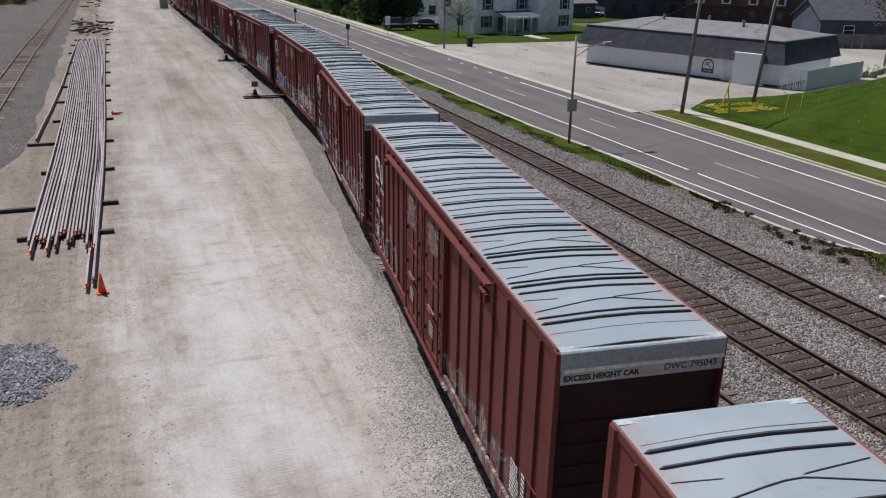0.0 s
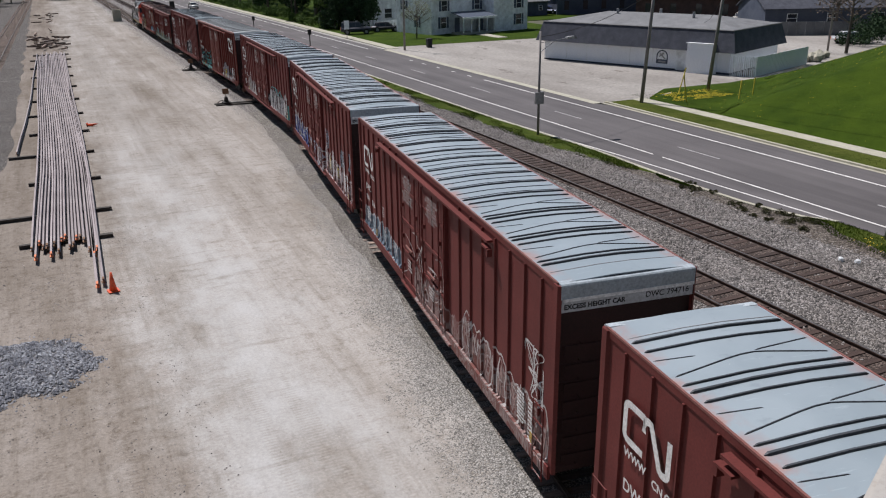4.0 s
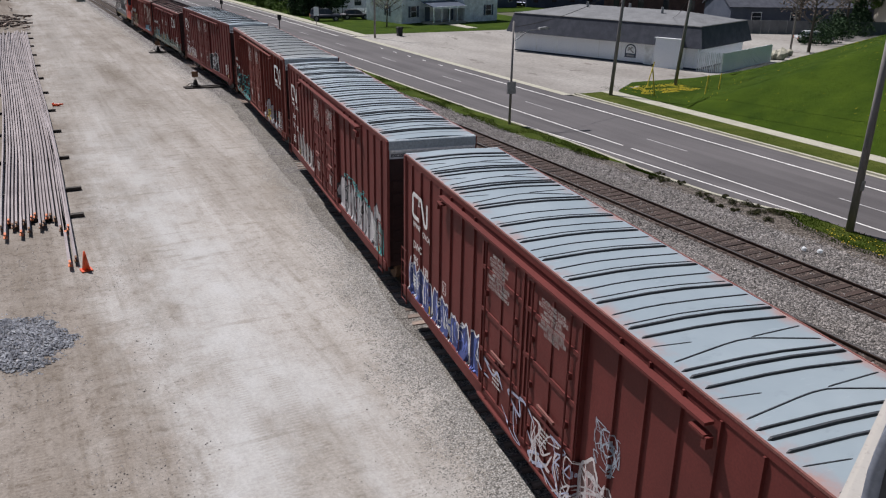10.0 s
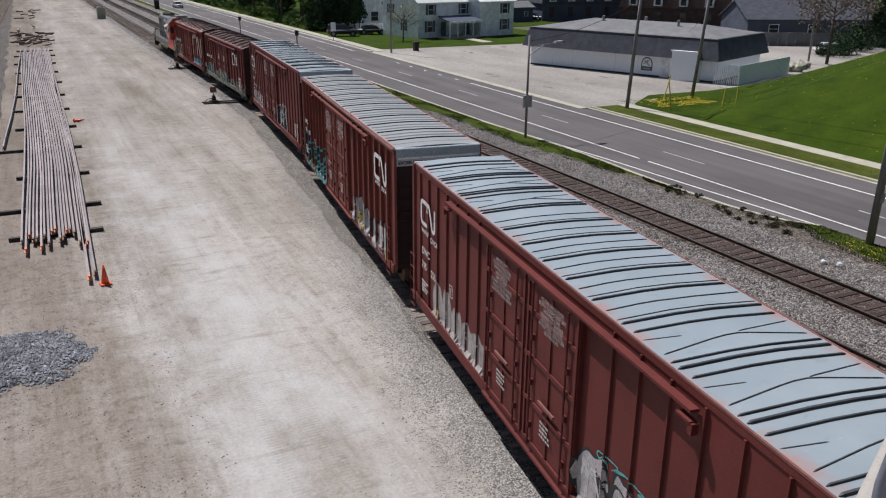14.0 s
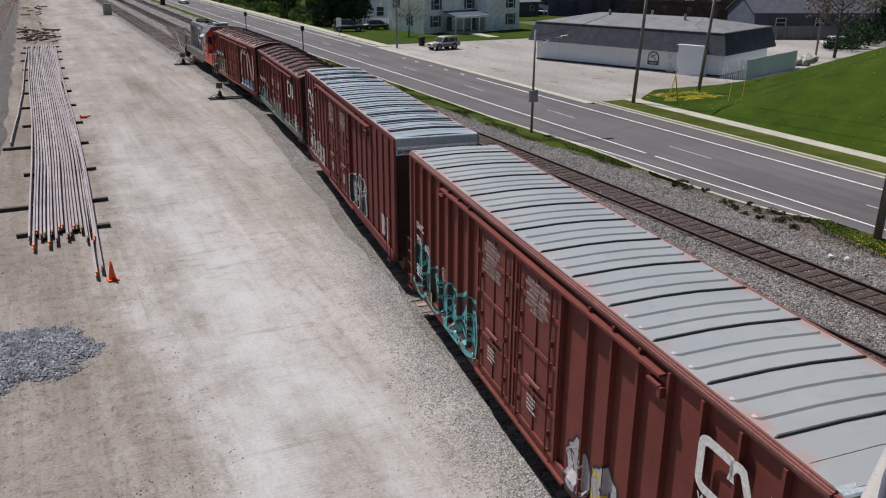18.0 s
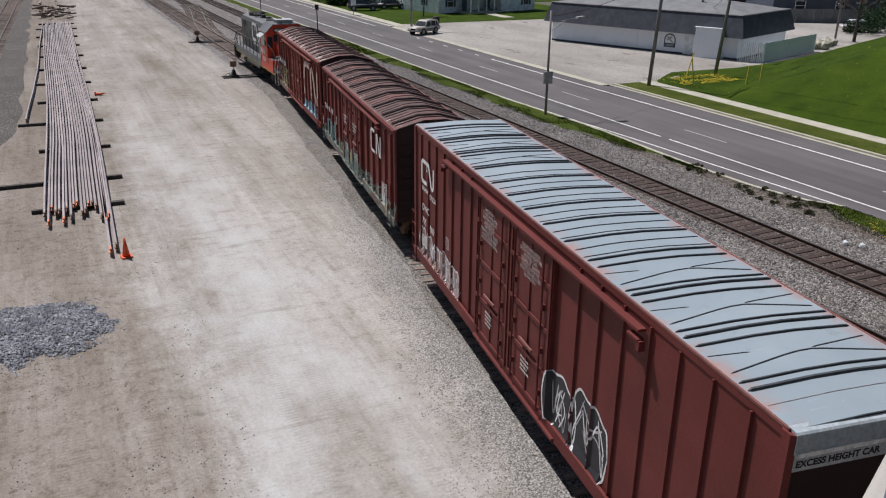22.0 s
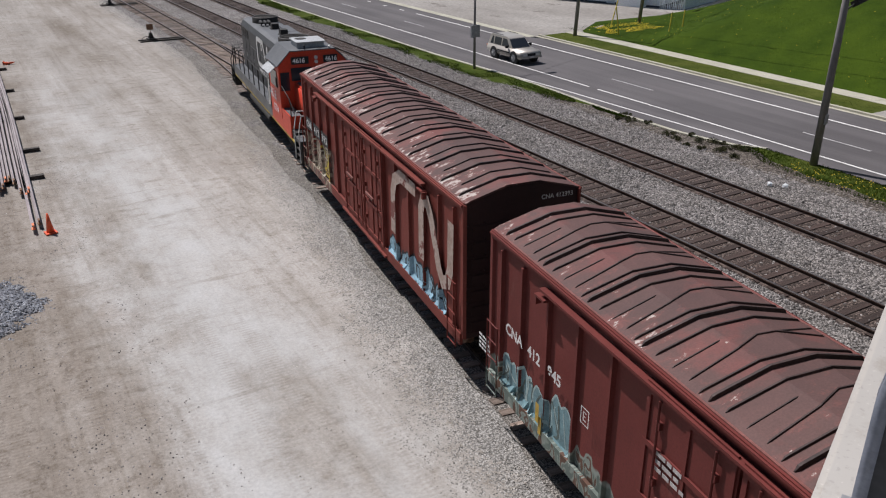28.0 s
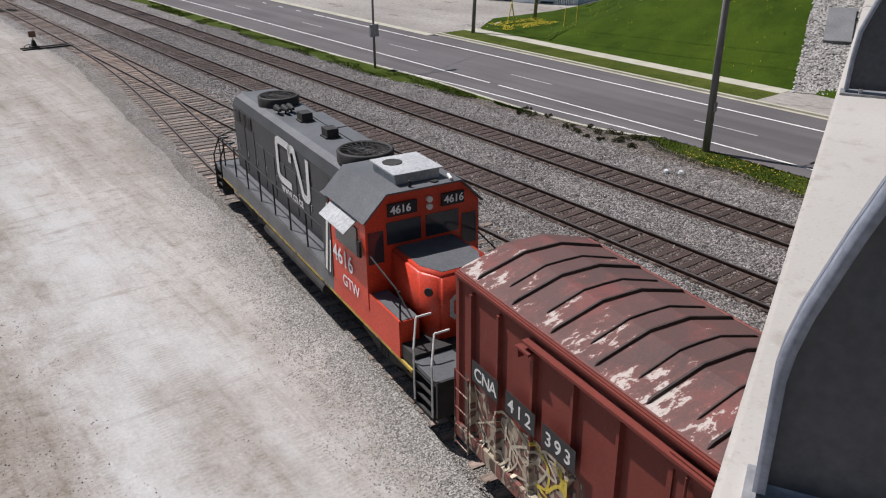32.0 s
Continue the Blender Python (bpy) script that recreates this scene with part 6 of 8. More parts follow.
    disc_fan(e, 4.75, 0.66, 4.16)
    disc_fan(e, -2.05, 0.74, 4.16)
    for y in (2.35, 0.35):
        bm = bmesh.new()
        prism(bm, [(-0.22, 4.15), (0.22, 4.15), (0.22, 4.20), (0.17, 4.20), (0.17, 4.42), (-0.17, 4.42), (-0.17, 4.20), (-0.22, 4.20)], y - 0.22, y + 0.22)
        part("exhaust_stack", bm, M["steel_dark"], e, "black square exhaust stack")
    bm = bmesh.new()
    for dx, dy in ((-0.45, 3.45), (-0.25, 3.35), (-0.05, 3.42)):
        rod(bm, (dx, dy - 0.2, 4.32), (dx, dy + 0.2, 4.32), 0.05, 8, 0.11)
        rod(bm, (dx, dy, 4.15), (dx, dy, 4.32), 0.03, 6)
    part("air_horn", bm, M["rubber"], e, "three black air horns")
    for y0, y1 in ((1.0, 2.9), (-0.9, 0.9)):
        bm = bmesh.new()
        box(bm, 0.32, 0.78, y0, y1, 4.14, 4.20)
        part("roof_hatch", bm, M["engine_roof"], e)
    # cab
    bm = bmesh.new()
    prism(bm, [(-1.48, 1.6), (-1.48, 3.84), (-0.94, 4.36), (0.94, 4.36), (1.48, 3.84), (1.48, 1.6)], -5.2, -3.1)
    cab = part("cab", bm, M["engine_red"], e, "red cab with sloped roof sides")
    bm = bmesh.new()
    prism(bm, [(-1.56, 3.80), (-0.97, 4.40), (0.97, 4.40), (1.56, 3.80), (1.53, 3.77), (0.955, 4.362), (-0.955, 4.362), (-1.53, 3.77)], -5.30, -2.85)
    part("cab_roof", bm, M["engine_roof"], e, "grey cab roof")
    bm = bmesh.new()
    prism(bm, [(-1.50, 1.6), (-1.50, 3.70), (-0.93, 3.95), (-0.93, 1.6)], -3.1, -2.55)
    part("cab_rear", bm, M["engine_grey"], e)
    bm = bmesh.new()
    ribbon(bm, on_side(-1.505, -2.62, 1.65), [(0.06, 0.0), (0.40, 1.9)], 0.13)
    ribbon(bm, on_side(-1.505, -2.62, 1.65), [(0.30, 0.0), (0.46, 0.95)], 0.07)
    part("slanted_stripe", bm, M["rail_white"], e, "white slanted stripe behind the cab")
    # air conditioner
    bm = bmesh.new()
    box(bm, -0.52, 0.62, -4.85, -3.65, 4.40, 4.62)
    box(bm, -0.58, 0.68, -4.92, -3.58, 4.62, 4.66)
    ac = part("air_conditioner", bm, M["pale_grey"], e, "pale grey roof air conditioner")
    bm = bmesh.new()
    rod(bm, (-0.2, -4.05, 4.655), (-0.2, -4.05, 4.675), 0.24, 20)
    part("vent", bm, M["steel_dark"], ac)
    bm = bmesh.new()
    rod(bm, (-0.3, -5.12, 4.38), (-0.3, -5.12, 4.55), 0.04, 8)
    rod(bm, (0.35, -5.08, 4.40), (0.35, -5.08, 4.43), 0.10, 12)
    part("roof_antenna", bm, M["steel_dark"], e)
    bm = bmesh.new()
    rod(bm, (0.72, -5.24, 4.44), (0.82, -4.92, 4.44), 0.04, 8)
    part("horn", bm, M["rail_white"], e)
    # cab front: number boards, windows, headlights
    yf = -5.2
    for x0, x1 in ((-0.92, -0.18), (0.46, 1.06)):
        bm = bmesh.new()
        box(bm, x0, x1, yf - 0.05, yf + 0.01, 3.82, 4.12)
        nb = part("number_board", bm, M["ink"], cab, "black number board")
        lettering("number", "4616", 0.26, on_end(x0 + 0.06, yf - 0.054, 3.885), M["line_white"], nb, "", 0.008)
    for z in (3.88, 4.06):
        bm = bmesh.new()
        rod(bm, (0.14, yf - 0.07, z), (0.14, yf + 0.01, z), 0.075, 14)
        hl = part("headlight", bm, M["lamp_glass"], cab, "round headlight")
    for x0, x1 in ((-0.95, -0.08), (0.05, 0.92)):
        bm = bmesh.new()
        box(bm, x0, x1, yf - 0.02, yf + 0.02, 3.14, 3.68)
        part("windscreen", bm, M["glass"], cab, "dark windscreen pane")
    for x0, x1 in ((-1.42, -1.04), (1.02, 1.40)):
        bm = bmesh.new()
        box(bm, x0, x1, yf - 0.02, yf + 0.02, 2.75, 3.52)
        part("door_window", bm, M["glass"], cab, "tall dark door window")
    for side in (-1, 1):
        bm = bmesh.new()
        box(bm, side * 1.485 - 0.02, side * 1.485 + 0.02, -4.75, -3.45, 2.80, 3.50)
        part("side_window", bm, M["glass"], cab, "dark sliding cab window")
        bm = bmesh.new()
        m = pose(side * 1.5, -4.05, 3.70, 0, side * 38, 0)
        box(bm, -0.02 if side > 0 else -0.42, 0.42 if side > 0 else 0.02, -0.75, 0.75, -0.015, 0.015, m)
        part("sunshade", bm, M["pale_grey"], cab, "tilted pale sunshade over the cab window")
        bm = bmesh.new()
        box(bm, side * 1.55 - 0.03, side * 1.55 + 0.03, -5.05, -4.9, 2.9, 3.3)
        part("mirror", bm, M["steel_dark"], cab)
    lettering("cab_number", "4616", 0.62, on_side(-1.506, -3.2, 2.20), M["white"], cab, "white cab number", 0.006)
    lettering("reporting_mark", "GTW", 0.42, on_side(-1.506, -3.75, 1.70), M["white"], cab, "white reporting mark", 0.006)
    # nose
    bm = bmesh.new()
    prism(bm, [(-0.88, -5.2), (0.88, -5.2), (0.88, -6.55), (0.62, -7.10), (-0.62, -7.10), (-0.88, -6.55)], 1.45, 3.06, "z")
    bmesh.ops.bevel(bm, geom=bm.edges[:], offset=0.07, segments=3, affect="EDGES")
    nose = part("nose", bm, M["engine_red"], e, "red low nose", True)
    bmesh_edge = bmesh.new()
    prism(bmesh_edge, [(-0.74, -5.22), (0.74, -5.22), (0.74, -6.42), (0.48, -6.92), (-0.48, -6.92), (-0.74, -6.42)], 3.055, 3.07, "z")
    part("nose_top", bmesh_edge, M["engine_roof"], nose, "dull grey anti-glare nose top")
    bm = bmesh.new()
    rod(bm, (-0.72, -6.80, 2.62), (-0.79, -6.86, 2.62), 0.10, 12)
    part("marker_light", bm, M["ink"], nose)
    bm = bmesh.new()
    ribbon(bm, on_end(-0.35, -7.106, 2.0), [(0.5, 0.5), (0.08, 0.5), (0.0, 0.42), (0.0, 0.08), (0.08, 0.0), (0.5, 0.0)], 0.10)
    part("logo_band", bm, M["stencil"], nose, "white band on the nose")
    # raised deck boxes beside the nose
    for side in (-1, 1):
        bm = bmesh.new()
        box(bm, side * 0.97 if side > 0 else -1.42, 1.42 if side > 0 else -0.97, -6.75, -5.21, 1.5, 2.02)
        part("battery_box", bm, M["engine_red"], e)
        bm = bmesh.new()
        box(bm, side * 0.98 if side > 0 else -1.40, 1.40 if side > 0 else -0.98, -6.72, -5.22, 2.02, 2.035)
        part("box_lid", bm, M["engine_roof"], e)
        bm = bmesh.new()
        tube(bm, [(side * 1.42, -5.3, 3.00), (side * 1.42, -6.6, 2.75), (side * 1.36, -7.2, 2.30)], 0.02, 6)
        part("front_handrail", bm, M["steel_dark"], e)
        bm = bmesh.new()
        rod(bm, (side * 1.40, -6.7, 1.9), (side * 1.40, -6.7, 2.74), 0.024, 6)
        part("stanchion", bm, M["steel_dark"], e)
    # winding band on the hood
    bm = bmesh.new()
    for run in worm(1.22):
        ribbon(bm, on_side(-0.956, 2.35, 2.55), [(p[0] * 1.5, p[1]) for p in run], 0.23, 0.012)
    part("logo_band", bm, M["stencil"], hood, "large white winding band on the hood")
    lettering("web_address", "www.cn.ca", 0.42, on_side(-0.972, 2.15, 2.18), M["stencil"], hood, "white painted web address", 0.01)["kind"] = "stuff"
    # fuel tank, air tanks, bogies
    bm = bmesh.new()
    prism(bm, [(-1.25, 0.95), (-1.1, 0.45), (1.1, 0.45), (1.25, 0.95), (1.1, 1.2), (-1.1, 1.2)], -1.6, 1.9)
    part("fuel_tank", bm, M["steel_dark"], e, "black fuel tank")
    for side in (-1, 1):
        bm = bmesh.new()
        rod(bm, (side * 1.36, -2.3, 0.86), (side * 1.36, 2.6, 0.86), 0.17, 14)
        part("air_tank", bm, M["steel_dark"], e, "long black air tank")
    for way in (-1, 1):
        truck(e, way * 5.1)
    return e


LOCO = locomotive()
TRAIN.append((LOCO, 60.34))


# ---- road vehicles ----
def car_paint_plain(name, c):
    m, nt, b = base(name, 0.42, 0.2, 0.5)
    f = noise_tex(nt, coords(nt), 3.0, 4, 0.6)
    nt.links.new(ramp(nt, f, [(0.3, tuple(x * 0.93 for x in c)), (0.7, c)]), b.inputs["Base Color"])
    b.inputs["Coat Weight"].default_value = 0.4
    return m


def vehicle(name, label, category, colour, length=4.87, wide=1.88, tall=1.78, kind="suv", group=""):
    """A car along y, its front at -y."""
    v = thing(name, label, category, group)
    paint = car_paint_plain(name + "_paint", colour)
    h, w = length / 2, wide / 2
    belt = tall * 0.58
    bm = bmesh.new()
    side = [(-h, 0.42), (-h + 0.03, belt * 0.84), (-h + 0.24, belt * 0.94), (-h + 1.25, belt), (h - 0.10, belt), (h, belt * 0.7), (h - 0.02, 0.45), (h - 0.3, 0.34), (-h + 0.3, 0.34)]
    prism(bm, side, -w, w, "x")
    bmesh.ops.bevel(bm, geom=[e for e in bm.edges if abs(e.verts[0].co.x - e.verts[1].co.x) < 1e-4], offset=0.07, segments=2, affect="EDGES")
    body = part("body", bm, paint, v, "", True)
    roof_end = h - 0.08 if kind == "suv" else h - 0.75
    cabin = [(-h + 1.15, belt - 0.01), (-h + 1.72, tall - 0.08), (-h + 1.98, tall), (roof_end - 0.35, tall), (roof_end - 0.15, tall - 0.10), (roof_end, belt - 0.01)]
    bm = bmesh.new()
    prism(bm, cabin, -w + 0.10, w - 0.10, "x")
    for vv in bm.verts:
        if vv.co.z > belt + 0.1:
            vv.co.x *= 0.86
    part("cabin", bm, paint, v)

    def pane(pts, nm, lb):
        b2 = bmesh.new()
        vs = [b2.verts.new(p) for p in pts]
        b2.faces.new(vs)
        ex = bmesh.ops.extrude_face_region(b2, geom=b2.faces[:])
        c = sum((Vector(p) for p in pts), Vector()) / len(pts)
        out = Vector((c.x, 0.2 * c.y, 0)).normalized() * 0.012 if abs(c.x) > 0.3 else Vector((0, -0.012 if c.y < 0 else 0.012, 0.008))
        for q in ex["geom"]:
            if isinstance(q, bmesh.types.BMVert):
                q.co += out
        part(nm, b2, M["glass"], v, lb)

    xb, xt = w - 0.10, (w - 0.10) * 0.86
    za, zb = belt + 0.04, tall - 0.14
    cuts = [-h + 1.42, -h + 2.42, -h + 3.35, roof_end - 0.22]
    for sgn in (-1, 1):
        for a, b in zip(cuts, cuts[1:]):
            lean = 0.45 if a == cuts[0] else 0.06
            end = -0.16 if b == cuts[-1] else -0.03
            f = lambda z: xb + (xt - xb) * (z - belt) / (tall - 0.08 - belt)
            pane([(sgn * f(za), a + 0.05, za), (sgn * f(za), b - 0.05, za), (sgn * f(zb), b - 0.05 + end, zb), (sgn * f(zb), a + lean, zb)], "side_window", "dark side window")
    pane([(-xb * 0.92, -h + 1.19, belt + 0.05), (xb * 0.92, -h + 1.19, belt + 0.05), (xt * 0.93, -h + 1.665, tall - 0.13), (-xt * 0.93, -h + 1.665, tall - 0.13)], "windscreen", "dark windscreen")
    pane([(xb * 0.9, roof_end - 0.005, belt + 0.08), (-xb * 0.9, roof_end - 0.005, belt + 0.08), (-xt * 0.9, roof_end - 0.12, tall - 0.14), (xt * 0.9, roof_end - 0.12, tall - 0.14)], "rear_window", "dark rear window")
    for sgn in (-1, 1):
        for y in (-h + 0.84, h - 0.92):
            bm = bmesh.new()
            rod(bm, (sgn * (w - 0.2), y, 0.38), (sgn * (w + 0.006), y, 0.38), 0.43, 22)
            part("wheel_arch", bm, M["rubber"], v)
            bm = bmesh.new()
            rod(bm, (sgn * (w - 0.22), y, 0.36), (sgn * (w + 0.02), y, 0.36), 0.36, 22)
            wh = part("wheel", bm, M["rubber"], v, "black tyre")
            bm = bmesh.new()
            rod(bm, (sgn * (w + 0.015), y, 0.36), (sgn * (w + 0.03), y, 0.36), 0.23, 14)
            for k in range(5):
                a = 2 * math.pi * k / 5
                rod(bm, (sgn * (w + 0.035), y, 0.36), (sgn * (w + 0.035), y + 0.2 * math.cos(a), 0.36 + 0.2 * math.sin(a)), 0.03, 4)
            part("rim", bm, M["galv"], wh, "alloy rim")
        bm = bmesh.new()
        box(bm, sgn * (w - 0.38) - 0.17, sgn * (w - 0.38) + 0.17, -h - 0.012, -h + 0.03, belt * 0.58, belt * 0.76)
        part("headlight", bm, M["lamp_glass"], v, "clear headlight")
        bm = bmesh.new()
        box(bm, sgn * (w - 0.14) - 0.09, sgn * (w - 0.14) + 0.09, h - 0.03, h + 0.008, belt * 0.6, belt * 0.9)
        part("tail_light", bm, M["orange_tip"], v, "red tail light")
        bm = bmesh.new()
        box(bm, sgn * (w + 0.10) - 0.10, sgn * (w + 0.10) + 0.10, -h + 1.45, -h + 1.55, belt + 0.02, belt + 0.20)
        part("mirror", bm, M["rubber"], v)
        bm = bmesh.new()
        box(bm, sgn * (w + 0.004) - 0.012, sgn * (w + 0.004) + 0.012, -h + 1.3, h - 1.35, 0.60, 0.68)
        part("side_moulding", bm, M["rubber"], v)
        if kind == "suv":
            bm = bmesh.new()
            rod(bm, (sgn * xt * 0.9, -h + 2.4, tall + 0.05), (sgn * xt * 0.9, roof_end - 0.4, tall + 0.05), 0.02, 6)
            part("roof_rail", bm, M["rubber"], v)
    bm = bmesh.new()
    box(bm, -w + 0.52, w - 0.52, -h - 0.014, -h + 0.03, belt * 0.50, belt * 0.80)
    part("grille", bm, M["rubber"], v, "dark grille")
    bm = bmesh.new()
    box(bm, -w + 0.06, w - 0.06, -h - 0.06, -h + 0.06, 0.42, 0.56)
    part("bumper", bm, paint, v)
    bm = bmesh.new()
    box(bm, -0.16, 0.16, -h - 0.068, -h - 0.05, 0.44, 0.54)
    part("plate", bm, M["stencil"], v, "blank number plate")
    return v


SUV = vehicle("suv", "silver beige suv driving along the road", "car", (0.43, 0.395, 0.355), 4.1, 1.68, 1.56)
SUV_ROWS = [(0, pose(112, 104.6, 0, 0, 0, -88)), (6, pose(97, 104.2, 0, 0, 0, -88)), (11, pose(78.5, 102.6, 0, 0, 0, -84)), (13, pose(68.5, 100.0, 0, 0, 0, -76)), (14.5, pose(60.6, 97.6, 0, 0, 0, -74)), (15.5, pose(54.5, 95.6, 0, 0, 0, -74)), (16.5, pose(49.3, 93.8, 0, 0, 0, -76)), (17.5, pose(45.6, 92.2, 0, 0, 0, -78)), (18.5, pose(43.3, 91.4, 0, 0, 0, -78)), (20, pose(41.3, 90.5, 0, 0, 0, -74)), (21.5, pose(39.5, 89.4, 0, 0, 0, -66)), (22.5, pose(37.6, 88.0, 0, 0, 0, -54)), (23.5, pose(35.4, 85.2, 0, 0, 0, -38)), (24.5, pose(33.3, 80.0, 0, 0, 0, -20)), (25.5, pose(32.2, 71.0, 0, 0, 0, -7)), (26.5, pose(31.9, 62.6, 0, 0, 0, -1)), (27, pose(31.75, 57.3, 0)), (27.5, pose(31.75, 51.5, 0)), (28, pose(31.75, 45.7, 0)), (28.5, pose(31.85, 39.8, 0)), (29, pose(32.0, 33.7, 0)), (29.5, pose(32.1, 27.6, 0)), (30, pose(32.2, 21.4, 0)), (30.5, pose(32.2, 15.2, 0)), (31, pose(32.2, 9.0, 0)), (32, pose(32.2, -3.4, 0))]
for nm, lb, cat, col, x, y, rz, kd in (
    ("pickup_truck", "black parked pickup beside the white house", "truck", (0.03, 0.035, 0.05), 42.0, 119.6, 75, "suv"),
    ("parked_car", "dark parked car in the house drive", "car", (0.05, 0.05, 0.06), 47.2, 121.0, 80, "car"),
    ("parked_car", "white parked car at the lot edge", "car", (0.55, 0.56, 0.58), 90.0, 72.6, 60, "car"),
    ("parked_car", "silver parked car behind the shed", "car", (0.45, 0.46, 0.48), 95.0, 142.0, 80, "car"),
    ("parked_car", "dark blue parked car beside the shed", "car", (0.03, 0.05, 0.12), 88.6, 140.0, 20, "car"),
    ("parked_car", "white parked car behind the shed", "car", (0.6, 0.6, 0.6), 100.5, 143.0, 80, "car"),
    ("far_car", "silver car on the far road", "car", (0.5, 0.5, 0.5), 31.8, 205.0, 0, "car"),
):
    c = vehicle(nm, lb, cat, col, 4.6, 1.8, 1.75 if kd == "suv" else 1.42, kd, "parked cars" if "parked" in lb else "")
    c.matrix_basis = pose(x, y, 0.03, 0, 0, rz)

# ---- bridge under the camera ----
BR = Matrix(((0.885, -0.466, 0, 0), (0.466, 0.885, 0, 0), (0, 0, 1, 0), (0, 0, 0, 1)))
BD = Matrix(((0.8992, -0.4376, 0, -0.0263), (0.4376, 0.8992, 0, 0.054), (0, 0, 1, 0), (0, 0, 0, 1)))


def bridge():
    b = thing("bridge", "concrete road bridge with a pale parapet", "bridge", kind="structure")
    bm = bmesh.new()
    box(bm, -40, 62, -11.5, -0.55, 7.95, 8.35, BD)
    part("deck", bm, M["concrete"], b)
    bm = bmesh.new()
    box(bm, -40, 62, -11.0, -2.6, 8.35, 8.37, BD)
    part("carriageway", bm, M["asphalt"], b)
    for n0, n1 in ((-0.55, 0.06), (-12.0, -11.5)):
        bm = bmesh.new()
        s = -39.5
        while s < 62:
            box(bm, s, s + 12.49, n0, n1, 7.75, 9.47, BD)
            s += 12.5
        bmesh.ops.bevel(bm, geom=bm.edges[:], offset=0.018, segments=2, affect="EDGES")
        part("parapet", bm, M["parapet"], b, "pale speckled concrete parapet")
    for n in (-1.4, -4.6, -7.8, -10.6):
        bm = bmesh.new()
        box(bm, -40, 56, n - 0.22, n + 0.22, 6.75, 7.0, BD)
        box(bm, -40, 56, n - 0.10, n + 0.10, 7.0, 7.7, BD)
        box(bm, -40, 56, n - 0.25, n + 0.25, 7.7, 7.95, BD)
        part("girder", bm, M["concrete"], b)
    for s in (-16.0, 31.5):
        for n in (-2.6, -6.0, -9.4):
            bm = bmesh.new()
            q = BD @ Vector((s, n, 0))
            rod(bm, (q.x, q.y, -0.1), (q.x, q.y, 6.1), 0.45, 18)
            part("column", bm, M["concrete"], b, "", True)
        bm = bmesh.new()
        box(bm, s - 0.6, s + 0.6, -11.0, -1.2, 6.0, 6.75, BD)
        part("pier_cap", bm, M["concrete"], b)
    bm = bmesh.new()
    box(bm, 61, 62.5, -12.2, 0.3, 4.0, 8.0, BD)
    part("abutment", bm, M["concrete"], b)
    return b


bridge()
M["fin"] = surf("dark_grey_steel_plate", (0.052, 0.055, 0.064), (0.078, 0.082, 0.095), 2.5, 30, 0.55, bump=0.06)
# blue grey flange, paler than the plate: light on the rim is in its colour
M["fin_rim"] = surf("blue_grey_lit_steel", (0.22, 0.24, 0.29), (0.28, 0.30, 0.36), 4, 40, 0.5, bump=0.06)


def fence_fin(s, first, ax):
    """A steel fence post on the parapet: a plate across it whose outer edge rises straight and then bends inwards."""
    f = thing("fence_post", "dark grey curved steel fence post on the parapet", "fence post", "posts on the parapet")
    edge = [(-0.015, 9.50), (-0.015, 9.80), (-0.024, 9.87), (-0.045, 9.96), (-0.075, 10.05), (-0.105, 10.14), (-0.150, 10.26), (-0.21, 10.38), (-0.29, 10.50)] if first else [(-0.11, 9.50), (-0.115, 9.70), (-0.13, 9.87), (-0.19, 10.05), (-0.27, 10.20), (-0.37, 10.35)]
    bm = bmesh.new()
    a = [bm.verts.new(ax @ Vector((s + 0.012, n, z))) for n, z in edge] + [bm.verts.new(ax @ Vector((s + 0.012, -0.53, edge[-1][1]))), bm.verts.new(ax @ Vector((s + 0.012, -0.53, 9.5)))]
    c = [bm.verts.new(v.co + ax.to_3x3() @ Vector((0.012, 0, 0))) for v in a]
    k = len(a)
    bm.faces.new(a[::-1])
    bm.faces.new(c)
    for i in range(k):
        bm.faces.new((a[i], a[(i + 1) % k], c[(i + 1) % k], c[i]))
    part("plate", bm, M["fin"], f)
    bm = bmesh.new()
    for (n0, z0), (n1, z1) in zip(edge, edge[1:]):
        vs = [bm.verts.new(ax @ Vector(p)) for p in ((s - 0.03, n0, z0), (s + 0.05, n0, z0), (s + 0.05, n1, z1), (s - 0.03, n1, z1), (s - 0.03, n0 - 0.028, z0), (s + 0.05, n0 - 0.028, z0), (s + 0.05, n1 - 0.028, z1), (s - 0.03, n1 - 0.028, z1))]
        for q in ((0, 1, 2, 3), (7, 6, 5, 4), (0, 3, 7, 4), (1, 5, 6, 2)):
            bm.faces.new([vs[i] for i in q])
    bmesh.ops.remove_doubles(bm, verts=bm.verts, dist=0.0005)
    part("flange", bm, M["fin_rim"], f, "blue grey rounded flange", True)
    bm = bmesh.new()
    n0 = edge[0][0]
    box(bm, s - 0.07, s + 0.09, -0.54, n0 + 0.02, 9.468, 9.485, ax)
    part("base_plate", bm, M["galv"], f, "pale steel base plate")
    for dn in (0.10, 0.38):
        bm = bmesh.new()
        q = ax @ Vector((s - 0.04, n0 - dn, 9.485))
        rod(bm, q, q + Vector((0, 0, 0.03)), 0.014, 6)
        part("bolt", bm, M["galv"], f)
    return f


for k in range(-3, 9):
    fence_fin(1.65 + 4.32 * k, k <= 0, BR if k in (0, 1) else BD)


M["riprap_chip"] = surf("pale_broken_stone", (0.36, 0.34, 0.325), (0.52, 0.50, 0.48), 2, 20, 0.9, islands=True, vary=0.22, bump=0)


